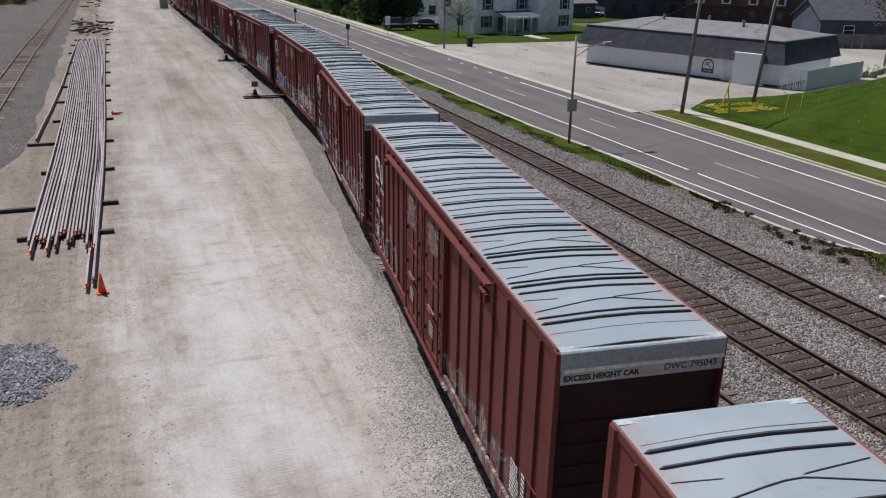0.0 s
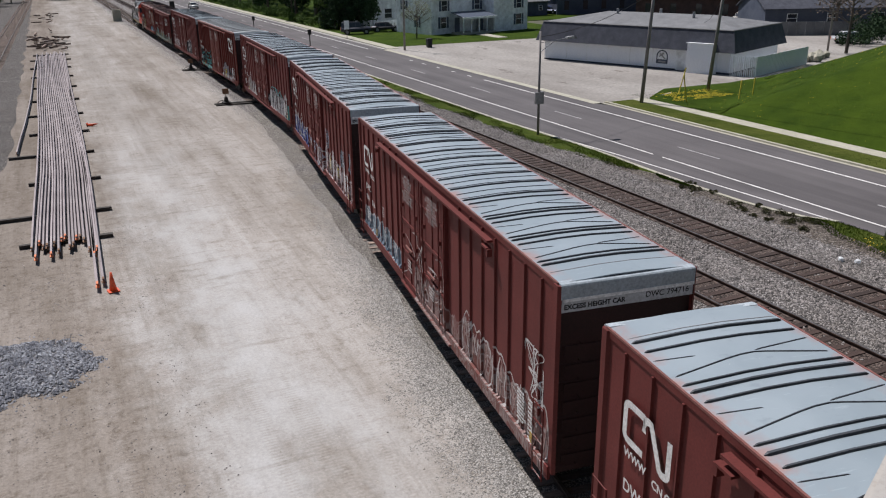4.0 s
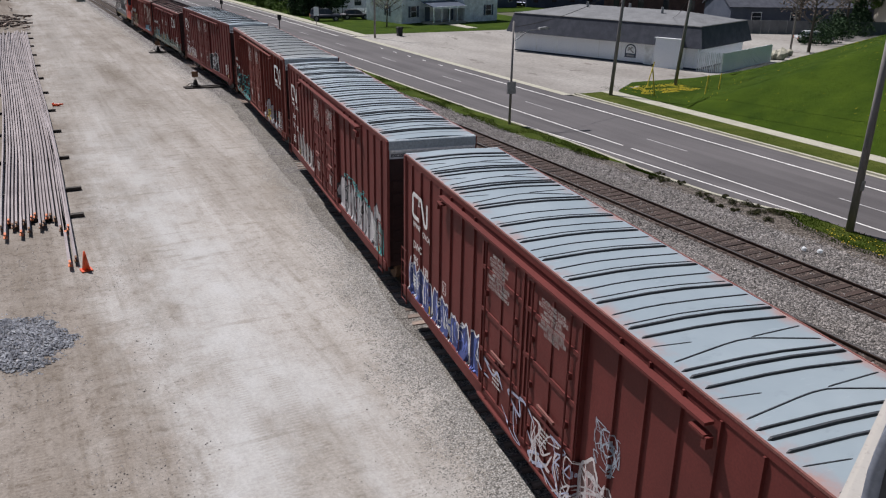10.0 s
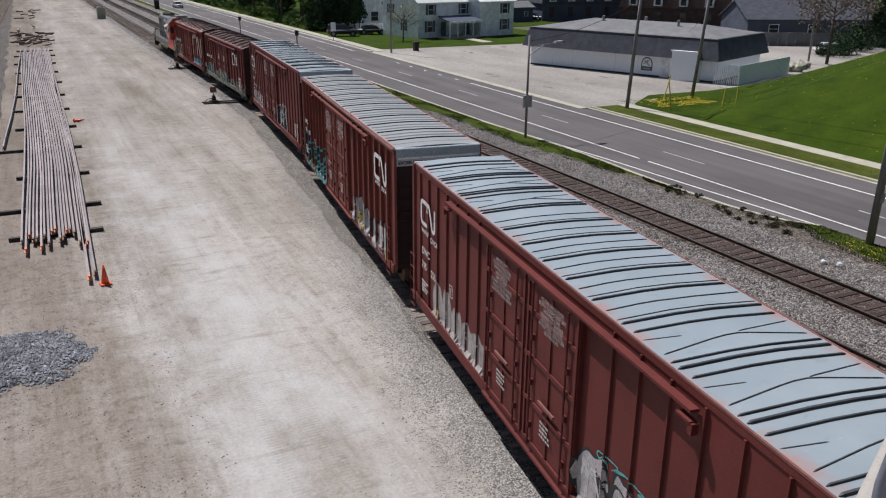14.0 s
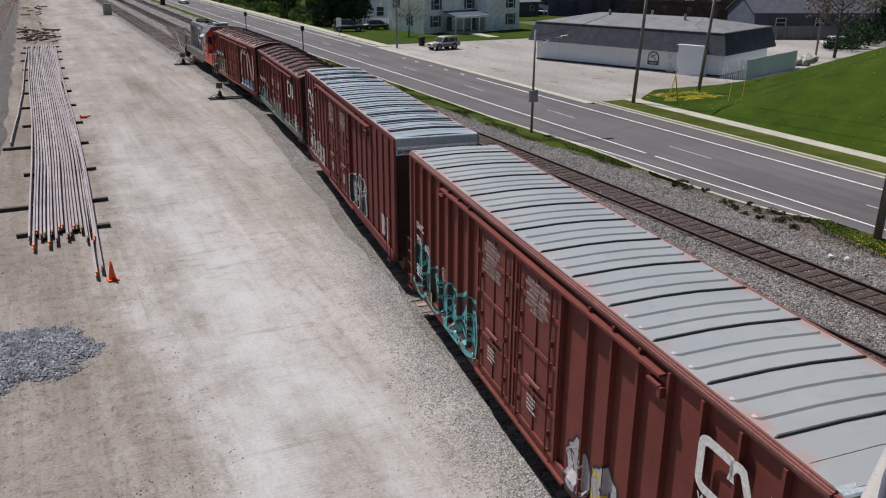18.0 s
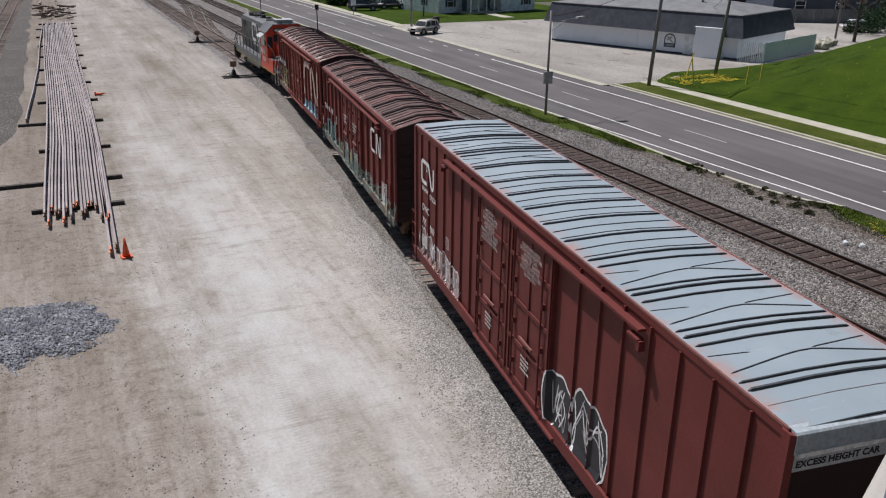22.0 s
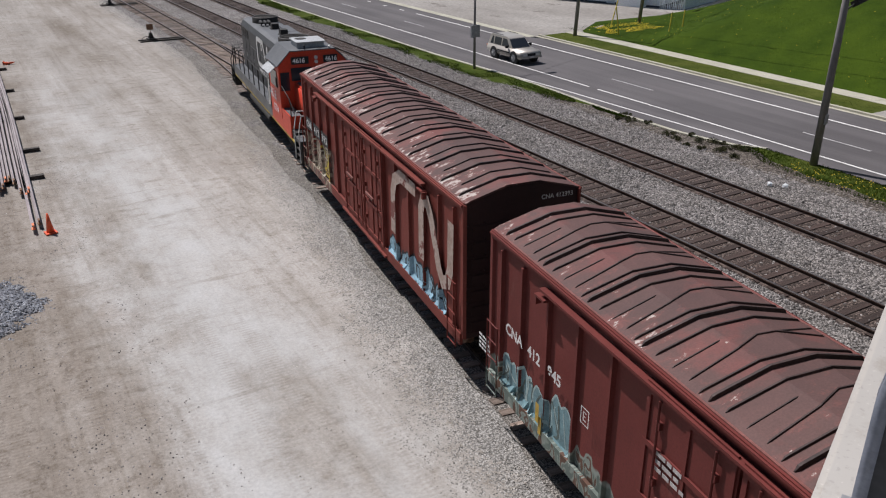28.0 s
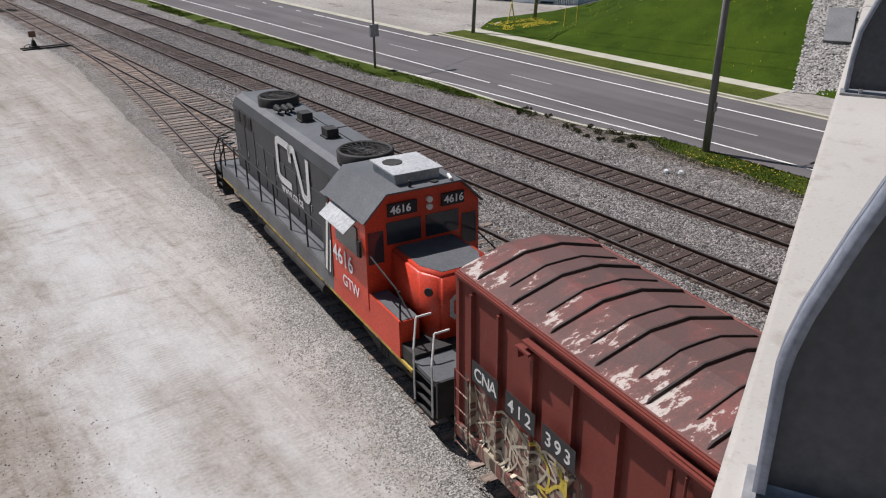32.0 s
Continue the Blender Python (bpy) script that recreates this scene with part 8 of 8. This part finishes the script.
gable_house("white_house_behind", "pale two storey house behind the drive", 52.5, 141.5, 10, 12, 10, 5.6, 8.8, M["white"], M["shingle_grey"], "y",
            wins=[("front", -3.5, 0.9, 1.0, 1.5), ("front", 0.5, 0.9, 1.4, 1.5), ("front", -3.5, 3.6, 1.0, 1.4), ("front", 2.5, 3.6, 1.0, 1.4), ("left", 0, 3.4, 1, 1.4)])
lf = thing("low_fence", "low white board fence by the drive", "fence")
for k in range(12):
    bm = bmesh.new()
    box(bm, 45.2 + 0.52 * k, 45.69 + 0.52 * k, 129.0 - 0.26 * k, 129.08 - 0.26 * k, 0.0, 1.25)
    part("fence_board", bm, M["white"], lf)
gable_house("shed", "slate blue garden shed beside a gravel drive", 83.8, 139.5, 8, 5.4, 4.0, 2.6, 3.5, M["blue_wall"], M["shingle_grey"], "x", wins=[("front", 1.0, 1.0, 0.8, 0.8)])
gable_house("tan_house", "low tan house with a wide pale roof", 101.0, 157.0, 4, 18, 10, 3.0, 5.8, M["tan_wall"], M["shingle_grey"], "x", wins=[("front", -5, 1, 1.4, 1.2), ("front", 3, 1, 1.4, 1.2)])
gable_house("brown_house", "low brown house among trees", 84.0, 163.0, 0, 14, 9, 3.0, 5.2, M["brick"], M["shingle"], "x", wins=[("front", -3, 1, 1.2, 1.2), ("front", 3, 1, 1.2, 1.2)])


def mansard(name, label, x, y, rz, w, d, wall, skirt, low, high, dormers, wall_h=0.0):
    """A block with a steep mansard skirt, a nearly flat roof and white dormers on its front."""
    b = thing(name, label, "apartment building", "far buildings", at=pose(x, y, 0, 0, 0, rz))
    a, c = w / 2, d / 2
    bm = bmesh.new()
    box(bm, -a, a, -c, c, -0.1, low)
    part("wall", bm, wall, b)
    bm = bmesh.new()
    for z0, z1, i0, i1 in ((low, high, -0.35, 0.35),):
        q = [(-a + i0, -c + i0), (a - i0, -c + i0), (a - i0, c - i0), (-a + i0, c - i0)]
        r = [(-a + i1, -c + i1), (a - i1, -c + i1), (a - i1, c - i1), (-a + i1, c - i1)]
        v0 = [bm.verts.new((*p, z0)) for p in q]
        v1 = [bm.verts.new((*p, z1)) for p in r]
        for k in range(4):
            bm.faces.new((v0[k], v0[(k + 1) % 4], v1[(k + 1) % 4], v1[k]))
        bm.faces.new(v0[::-1])
        top = bm.verts.new((0, 0, z1 + 0.8))
        for k in range(4):
            bm.faces.new((v1[k], v1[(k + 1) % 4], top))
    part("mansard_roof", bm, skirt, b)
    for k in range(dormers):
        u = -a + w * (k + 0.5) / dormers
        bm = bmesh.new()
        box(bm, u - 0.75, u + 0.75, -c - 0.32, -c + 0.8, low + 0.35, high - 0.15)
        dm = part("dormer", bm, M["white"], b, "white dormer")
        bm = bmesh.new()
        box(bm, u - 0.45, u + 0.45, -c - 0.345, -c - 0.32, low + 0.55, high - 0.35)
        part("pane", bm, M["glass"], dm)
        bm = bmesh.new()
        box(bm, u - 0.5, u + 0.5, -c - 0.03, -c - 0.005, 0.8, low - 0.7)
        part("window", bm, M["glass"], b)
    return b


mansard("blue_apartments", "slate blue apartment block with white dormers", 101.0, 141.5, -6, 24, 11, M["blue_wall"], M["shingle"], 3.2, 6.2, 6)
mansard("brick_apartments", "brick apartment block with brown mansard and white dormers", 108.0, 116.0, -50, 26, 11, M["brick"], M["brick"], 3.2, 6.0, 6)
mansard("brick_apartments_far", "second brick block with pale shingle roof", 124.0, 140.0, -20, 30, 12, M["brick"], M["shingle_grey"], 3.4, 6.4, 7)
gable_house("grey_house", "long low grey house with dark windows", 108.0, 92.0, -22, 24, 10, 3.0, 5.4, M["blue_wall"], M["shingle"], "x", wins=[("front", -8, 1, 1.4, 1.2), ("front", -2, 1, 1.4, 1.2), ("front", 5, 1, 1.4, 1.2)])
gable_house("far_grey_house", "grey house beyond the lot", 118.0, 74.0, -30, 16, 9, 3.0, 5.6, M["tan_wall"], M["shingle"], "x", wins=[("front", -4, 1, 1.4, 1.2), ("front", 3, 1, 1.4, 1.2)])
# long grey board fence behind the lot
fb = thing("board_fence", "long grey board fence behind the parking lot", "fence", at=pose(84.0, 88.0, 0, 0, 0, -27))
for k in range(24):
    bm = bmesh.new()
    box(bm, k * 1.2, k * 1.2 + 1.17, -0.03, 0.03, 0.0, 1.8)
    part("fence_panel", bm, M["shingle_grey"], fb)


def salon():
    """The low white building: long front wall, dark mansard skirt, hipped grey roof."""
    s = thing("low_building", "low white building with dark mansard roof", "building", at=pose(57.6, 59.1, 0, 0, 0, 112.3))
    L, D = 21.2, 11.0
    # own frame: x runs along the front to the far end, y towards the road
    bm = bmesh.new()
    box(bm, 0.0, L, -D, 0.0, -0.1, 2.25)
    part("wall", bm, M["white_wall"], s, "white painted panel wall")
    for k in range(9):
        bm = bmesh.new()
        u = 0.3 + k * (L - 0.6) / 8
        box(bm, u - 0.03, u + 0.03, 0.0, 0.02, 0.15, 2.1)
        part("panel_joint", bm, M["white"], s)
    bm = bmesh.new()
    box(bm, -0.01, L + 0.01, -D, 0.015, -0.02, 0.16)
    part("plinth", bm, M["shingle"], s)
    # mansard skirt
    bm = bmesh.new()
    lo = [(-0.7, 0.75), (L + 0.7, 0.75), (L + 0.7, -D - 0.5), (-0.7, -D - 0.5)]
    hi = [(-0.15, 0.15), (L + 0.15, 0.15), (L + 0.15, -D), (-0.15, -D)]
    a = [bm.verts.new((*p, 2.05)) for p in lo]
    c = [bm.verts.new((*p, 4.0)) for p in hi]
    for k in range(4):
        bm.faces.new((a[k], a[(k + 1) % 4], c[(k + 1) % 4], c[k]))
    bm.faces.new(a)
    bm.faces.new(c[::-1])
    sk = part("mansard_skirt", bm, M["shingle"], s, "dark shingled mansard skirt")
    bm = bmesh.new()
    for p, q in zip(hi, hi[1:] + hi[:1]):
        tube(bm, [(*p, 4.03), (*q, 4.03)], 0.06, 4)
    part("roof_edge", bm, M["shingle_grey"], sk, "grey metal roof edge")
    bm = bmesh.new()
    base_v = [bm.verts.new((*p, 4.005)) for p in hi]
    r0, r1 = bm.verts.new((4.5, -D / 2, 4.95)), bm.verts.new((L - 4.5, -D / 2, 4.95))
    bm.faces.new((base_v[0], base_v[1], r1, r0))
    bm.faces.new((base_v[1], base_v[2], r1))
    bm.faces.new((base_v[2], base_v[3], r0, r1))
    bm.faces.new((base_v[3], base_v[0], r0))
    part("hipped_roof", bm, M["shingle_grey"], s, "low grey hipped roof")
    for u, v in ((6, -4), (11, -6.5), (15, -4.5)):
        bm = bmesh.new()
        rod(bm, (u, v, 4.6), (u, v, 5.3), 0.14, 10)
        part("roof_vent", bm, M["galv"], s)
    # garage bay, door, emblem
    bm = bmesh.new()
    box(bm, 1.3, 4.0, 0.0, 0.85, 0.0, 2.75)
    bay = part("door_bay", bm, M["white_wall"], s, "white boxed door bay")
    bm = bmesh.new()
    box(bm, 1.2, 4.1, 0.0, 0.95, 2.75, 2.82)
    part("bay_cap", bm, M["white"], bay)
    bm = bmesh.new()
    box(bm, 4.6, 5.5, 0.0, 0.03, 0.05, 2.05)
    part("door", bm, M["white"], s, "plain white door")
    bm = bmesh.new()
    pts = [(7.0 - 0.62, 0.55), (7.0 + 0.62, 0.55)] + [(7.0 + 0.62 * math.cos(radians(t)), 1.25 + 0.62 * math.sin(radians(t))) for t in range(0, 181, 20)]
    prism(bm, pts, 0.005, 0.02)
    em = part("emblem", bm, DARK_SHUTTER, s, "dark arched emblem panel")
    bm = bmesh.new()
    pts = [(7.0 - 0.5, 0.95), (7.0 + 0.5, 0.95)] + [(7.0 + 0.5 * math.cos(radians(t)), 1.25 + 0.5 * math.sin(radians(t))) for t in range(0, 181, 20)]
    prism(bm, pts, 0.02, 0.026)
    part("emblem_field", bm, M["white"], em)
    bm = bmesh.new()
    prism(bm, [(6.6, 1.05), (6.75, 1.0), (7.3, 1.45), (7.2, 1.6)], 0.026, 0.032)
    prism(bm, [(6.75, 1.5), (7.0, 1.35), (7.3, 1.15), (7.35, 1.25), (6.9, 1.62)], 0.026, 0.033)
    prism(bm, [(6.6, 0.66), (7.4, 0.66), (7.4, 0.82), (6.6, 0.82)], 0.02, 0.03)
    part("emblem_figure", bm, M["galv"], em)
    return s


salon()
pf = thing("picket_fence", "white board fence enclosing a yard beside the building", "fence", at=pose(57.2, 58.6, 0, 0, 0, -55))
for k in range(14):
    bm = bmesh.new()
    box(bm, k * 0.17, k * 0.17 + (0.1 if k % 3 else 0.06), -0.02, 0.02, 0.0, 1.75 + 0.1 * (k % 2))
    part("picket", bm, M["white"], pf)
pf2 = thing("board_fence", "white solid board fence behind the grass slope", "fence", at=pose(58.6, 57.0, 0, 0, 0, 20.5))
for k in range(40):
    bm = bmesh.new()
    box(bm, k * 0.3, k * 0.3 + 0.265, -0.02, 0.02, 0.0, 1.72 + 0.03 * (k % 3))
    part("fence_board", bm, M["white_wall"], pf2)
for k, (x, y) in enumerate(((71.5, 62.5), (73.2, 63.4), (74.6, 64.0), (76.0, 64.6))):
    bm = bmesh.new()
    for j in range(5):
        r = random.Random(k * 9 + j)
        bmesh.ops.create_icosphere(bm, subdivisions=1, radius=r.uniform(0.3, 0.6), matrix=pose(r.uniform(-0.6, 0.6), r.uniform(-0.6, 0.6), 0.3))
    for v in bm.verts:
        v.co += Vector((random.Random(int(v.co.x * 999)).uniform(-0.1, 0.1), 0, random.Random(int(v.co.y * 999)).uniform(-0.1, 0.1)))
    ob = part("boulder", bm, M["concrete"])
    ob.matrix_basis = pose(x, y, 0)
    tagged(ob, "pale broken concrete lump at the lot edge", "rubble", "rubble at the lot edge")


# ---- trees, bushes, grass ----
def leaf_cloud(name, centres, n, size, material, seed):
    """Small four-cornered leaves strewn round many clump centres."""
    r = np.random.RandomState(seed)
    c = np.array(centres, float)
    pick = r.randint(0, len(c), n)
    d = r.normal(0, 1, (n, 3))
    d /= np.linalg.norm(d, axis=1, keepdims=True) + 1e-9
    p = c[pick, :3] + d * (c[pick, 3] * r.uniform(0.25, 1.0, n) ** 0.6)[:, None]
    a = r.normal(0, 1, (n, 3))
    b = r.normal(0, 1, (n, 3))
    a /= np.linalg.norm(a, axis=1, keepdims=True)
    b -= a * (a * b).sum(1, keepdims=True)
    b /= np.linalg.norm(b, axis=1, keepdims=True)
    s = r.uniform(0.6, 1.4, (n, 1)) * size
    q = np.stack([p - a * s, p + b * s * 0.6, p + a * s, p - b * s * 0.6], 1).reshape(-1, 3)
    f = np.arange(4 * n).reshape(-1, 4)
    return cloud_mesh(name, q.tolist(), f.tolist(), material)


def tree(label, h, r, material, seed, leaves=2600, conifer=False, bare=False, size=0.16):
    rs = random.Random(seed)
    t = thing("tree", label, "tree", "trees round the place")
    bm = bmesh.new()
    rod(bm, (0, 0, -0.1), (0.1, 0, h * 0.5), 0.035 * h * 0.6, 8, 0.02 * h * 0.6)
    rod(bm, (0.1, 0, h * 0.5), (0.0, 0.1, h * 0.93), 0.02 * h * 0.6, 6, 0.03)
    tips = []
    for k in range(16 if bare else 9):
        a, z = rs.uniform(0, 6.28), h * rs.uniform(0.3, 0.7)
        e = Vector((r * rs.uniform(0.55, 0.95) * math.cos(a), r * rs.uniform(0.55, 0.95) * math.sin(a), z + h * rs.uniform(0.1, 0.28)))
        rod(bm, (0.07, 0.03, z), e, 0.012 * h * 0.5, 5, 0.015)
        tips.append(e)
        for j in range(5 if bare else 2):
            a2 = a + rs.uniform(-1.2, 1.2)
            e2 = e + Vector((math.cos(a2), math.sin(a2), rs.uniform(0.2, 1.2))) * r * 0.35
            rod(bm, e.lerp(Vector((0.07, 0.03, z)), rs.uniform(0.1, 0.5)), e2, 0.02, 4, 0.008)
            tips.append(e2)
    part("trunk", bm, M["bark"], t)
    cs = []
    if conifer:
        for k in range(60):
            u = rs.uniform(0.08, 1.0)
            a, q = rs.uniform(0, 6.28), r * (1.05 - u) * rs.uniform(0.55, 1.0)
            cs.append((q * math.cos(a), q * math.sin(a), h * u, 0.14 * r + 0.25 * r * (1 - u)))
    else:
        for e in tips:
            cs.append((e.x, e.y, min(e.z, h), r * rs.uniform(0.16, 0.3)))
        for k in range(34):
            a, el, q = rs.uniform(0, 6.28), rs.uniform(-0.5, 1.45), rs.uniform(0.5, 1.0)
            cs.append((r * q * math.cos(a) * math.cos(el), r * q * math.sin(a) * math.cos(el), h * 0.62 + h * 0.36 * q * math.sin(el), r * rs.uniform(0.13, 0.27)))
    part("crown", leaf_cloud("crown", cs, leaves, size, material, seed), None, t)
    return t


KINDS = [
    tree("broad roadside tree in fresh green leaf", 9.5, 3.9, M["leaf"], 1, 4200, size=0.22),
    tree("slim roadside tree in fresh green leaf", 11.0, 3.2, M["leaf"], 2, 3600, size=0.22),
    tree("dark evergreen beside the white house", 11.0, 3.0, M["leaf_dark"], 3, 5200, True, size=0.2),
    tree("thin spring tree with bare twigs", 9.0, 3.4, M["twig"], 4, 1500, bare=True, size=0.13),
]
KINDS[0].matrix_basis = pose(43.5, 138, 0)
KINDS[1].matrix_basis = pose(44.5, 148, 0)
KINDS[2].matrix_basis = pose(43.6, 129.5, 0)
KINDS[3].matrix_basis = pose(80.0, 65.0, 0.2)
rs = random.Random(12)
for k in range(46):
    y = 134 + 3.6 * k
    x = 44.0 + rs.uniform(-1.6, 3.0) + (k % 3) * 4.2
    src = rs.choice(KINDS[:2] + KINDS[:2] + [KINDS[2]])
    s = rs.uniform(0.75, 1.2)
    c = copy_thing(src, pose(x, y, 0, 0, 0, rs.uniform(0, 360)))
    c.scale = (s, s, s)
for x, y, s, j in ((45.6, 128.2, 0.95, 2), (42.6, 131.8, 0.8, 2), (41.6, 133.5, 0.6, 1), (47.0, 131.0, 1.0, 2), (91, 150, 0.9, 0), (112, 152, 1.0, 3), (117, 104, 1.1, 0), (121, 96, 1.0, 1), (98.5, 82.5, 1.2, 3), (104, 79, 1.1, 3), (128, 88, 1.2, 3), (113, 66, 1.1, 3), (118, 125, 1.2, 3), (132, 120, 1.2, 1), (77, 152, 1.0, 3), (70, 140, 1.0, 3), (96, 168, 1.1, 0), (120, 165, 1.2, 1), (135, 150, 1.2, 0), (141, 108, 1.2, 3), (4.5, 279, 1.25, 2), (8.5, 281, 1.3, 1), (11.5, 277, 1.2, 2), (6.5, 288, 1.3, 0), (2.0, 284, 1.2, 1), (-8.0, 270, 1.0, 0), (-11, 262, 1.1, 3), (-13, 250, 1.0, 0), (-17, 240, 1.1, 1), (-14, 226, 0.9, 3), (-20, 215, 1.1, 0), (-18, 200, 1.0, 3), (-23, 190, 1.1, 0), (-22, 175, 0.9, 3), (-26, 160, 1.0, 0)):
    c = copy_thing(KINDS[j], pose(x, y, 0, 0, 0, rs.uniform(0, 360)))
    c.scale = (s, s, s)
for x, y, s, j in ((106, 78.5, 0.62, 2), (112, 82, 0.7, 0), (119, 85, 0.75, 2), (127, 89, 0.7, 0)):
    c = copy_thing(KINDS[j], pose(x, y, 0, 0, 0, rs.uniform(0, 360)))
    c.scale = (s, s, s)
BL = tree("small blossoming tree on the lawn", 5.4, 1.7, M["blossom"], 7, 1500, bare=True, size=0.07)
BL.matrix_basis = pose(47.0, 108.4, 0)


def bush(name, label, x, y, r, h, material, seed, n=500, size=0.06, group="bushes"):
    rr = random.Random(seed)
    cs = [(rr.uniform(-r, r), rr.uniform(-r, r), rr.uniform(0.15, 0.8) * h, r * 0.45) for _ in range(9)]
    b = thing(name, label, "bush", group, at=pose(x, y, 0.03))
    part("foliage", leaf_cloud("foliage", cs, n, size, material, seed), None, b)


for k, (x, y, r) in enumerate(((28.15, 25.2, 0.62), (27.72, 23.9, 0.42), (28.5, 23.9, 0.5), (27.65, 22.9, 0.38), (27.5, 26.2, 0.34), (28.55, 24.7, 0.4), (27.68, 26.9, 0.4), (28.1, 24.0, 0.3), (27.35, 24.6, 0.26), (28.75, 23.3, 0.42), (28.45, 26.3, 0.28), (28.2, 28.9, 0.3), (27.75, 29.8, 0.42), (27.55, 30.4, 0.28), (28.3, 30.6, 0.36), (27.2, 25.3, 0.22))):
    bush("weed_clump", "low dark green weed clump on the verge", x, y, r * 0.55, r * 0.26, M["weed"], 40 + k, 700, 0.024, "weed clumps")
for k in range(26):
    y = 150 + 5.2 * k
    bush("brush", "grey green brush beside the yard track", -11.5 - 0.02 * (y - 150) + rs.uniform(-3, 1.5) - 0.25 * max(0, 200 - y), y, rs.uniform(1.4, 2.4), rs.uniform(1.6, 3.2), rs.choice([M["leaf"], M["twig"], M["leaf_dark"]]), 70 + k, 900, 0.16)
for k, (x, y, r, h) in enumerate(((88.5, 70.8, 1.7, 2.0), (91.5, 72.0, 2.0, 2.6), (95.0, 73.8, 2.2, 3.0), (98.5, 75.2, 2.4, 3.4), (102.5, 77.0, 2.4, 3.2))):
    bush("shrub", "dark green shrub behind the grass slope", x, y, r, h, M["leaf_dark"], 150 + k, 1100, 0.13)
for k in range(20):
    bush("hedge", "roadside shrub under the trees", 41.0 + rs.uniform(-0.3, 1.0), 134 + 5.4 * k, rs.uniform(0.9, 1.5), rs.uniform(1.2, 2.2), M["leaf"], 110 + k, 600, 0.13)


def tufts(name, n, where, size, material, label, seed):
    r = np.random.RandomState(seed)
    pl = []
    while len(pl) < n:
        p = where(r)
        if p is not None:
            pl.append(p)
    v = [(-0.12, 0, 0), (0.12, 0, 0), (0.25, 0.25, 1.0), (0, -0.12, 0), (0, 0.12, 0), (-0.3, 0.1, 0.85), (-0.1, -0.1, 0), (0.1, 0.1, 0), (0.1, -0.35, 0.7)]
    f = [(0, 1, 2), (3, 4, 5), (6, 7, 8)]
    tagged(new(name, scatter(name, pl, r.uniform(size[0], size[1], n), v, f, material, seed=seed)), label, "grass", kind="stuff")


def verge_place(r):
    y = 2 + 85 * r.rand() ** 1.3
    x = r.uniform(verge_from(y) - 0.2, near_kerb(y) + (0.0 if y > 23.0 else 0.12))
    if 24.0 < y < 30.0 and r.rand() < 0.95:
        return None
    return (x, y, 0.03) if noise.noise((x * 0.8, y * 0.35, 3)) > 0.0 or y < 24 else None


def hill_place(r):
    x, y = 42.6 + 34 * r.rand() ** 1.4, r.uniform(8, 54.4)
    s, n = bridge_frame(x, y)
    return (x, y, 0.02 + hill(x, y)) if n > 1.7 else None


def strip_place(r):
    return (r.uniform(38.9, 41.05), r.uniform(24.6, 52.2), 0.03)


tufts("verge_grass", 26000, verge_place, (0.04, 0.10), M["blade"], "rough green grass on the verge", 31)
tufts("embankment_grass", 30000, hill_place, (0.025, 0.06), M["blade"], "short green grass on the embankment", 32)
tufts("strip_grass", 5000, strip_place, (0.02, 0.055), M["olive"], "short green grass on the lawn strip", 33)


def dandelion_place(r):
    u = r.rand()
    if u < 0.09:
        y = 8 + 13 * r.rand()
        return (r.uniform(verge_from(y), near_kerb(y)), y, 0.09)
    if u < 0.8:
        x, y = 43.4 + 6.2 * r.rand(), 53.2 - 3.6 * r.rand() ** 0.8
        return (x, y, 0.12 + hill(x, y)) if noise.noise((x * 0.9, y * 0.9, 1)) > -0.12 else None
    x, y = r.uniform(43, 70), r.uniform(18, 54)
    return (x, y, 0.12 + hill(x, y)) if bridge_frame(x, y)[1] > 2 else None


stones("dandelions", 2600, dandelion_place, (0.014, 0.030), M["flower"], "yellow dandelion heads in the grass", 35)
for k, (x, y) in enumerate(((26.0, 19.75), (26.35, 19.3))):
    bm = bmesh.new()
    bmesh.ops.create_icosphere(bm, subdivisions=1, radius=0.12)
    for v in bm.verts:
        v.co *= random.Random(k * 50 + v.index).uniform(0.7, 1.2)
    ob = part("white_rock", bm, M["white"])
    ob.matrix_basis = pose(x, y, 0.04)
    tagged(ob, "small white rock on the gravel", "rock", "white rocks")
# low tree line that closes the distance
r_ = np.random.RandomState(77)
cs = [(x + r_.uniform(-8, 8), 345 + 0.0006 * (x - 30) ** 2 + r_.uniform(-12, 12), r_.uniform(1, 9), r_.uniform(2.5, 4.5)) for x in np.arange(-160, 260, 3.2) if not (14 < x < 40)]
cs += [(150 + r_.uniform(-8, 8), y, r_.uniform(1, 8), r_.uniform(2.5, 4.5)) for y in np.arange(40, 340, 4)]
cs += [(-45 + r_.uniform(-5, 5) - 0.1 * (200 - y) * (y < 200), y, r_.uniform(1, 7), r_.uniform(2, 4)) for y in np.arange(120, 340, 4)]
tagged(new("far_woods", leaf_cloud("far_woods", cs, 42000, 0.5, M["leaf"], 78)), "distant spring woods along the horizon", "woods", kind="stuff")


def motions():
    for ob, back in TRAIN:
        walk(ob, [(t, car_pose(ob, train_at(t) + back)) for t in span(0, 32, 32)])
    walk(SUV, SUV_ROWS)


motions()
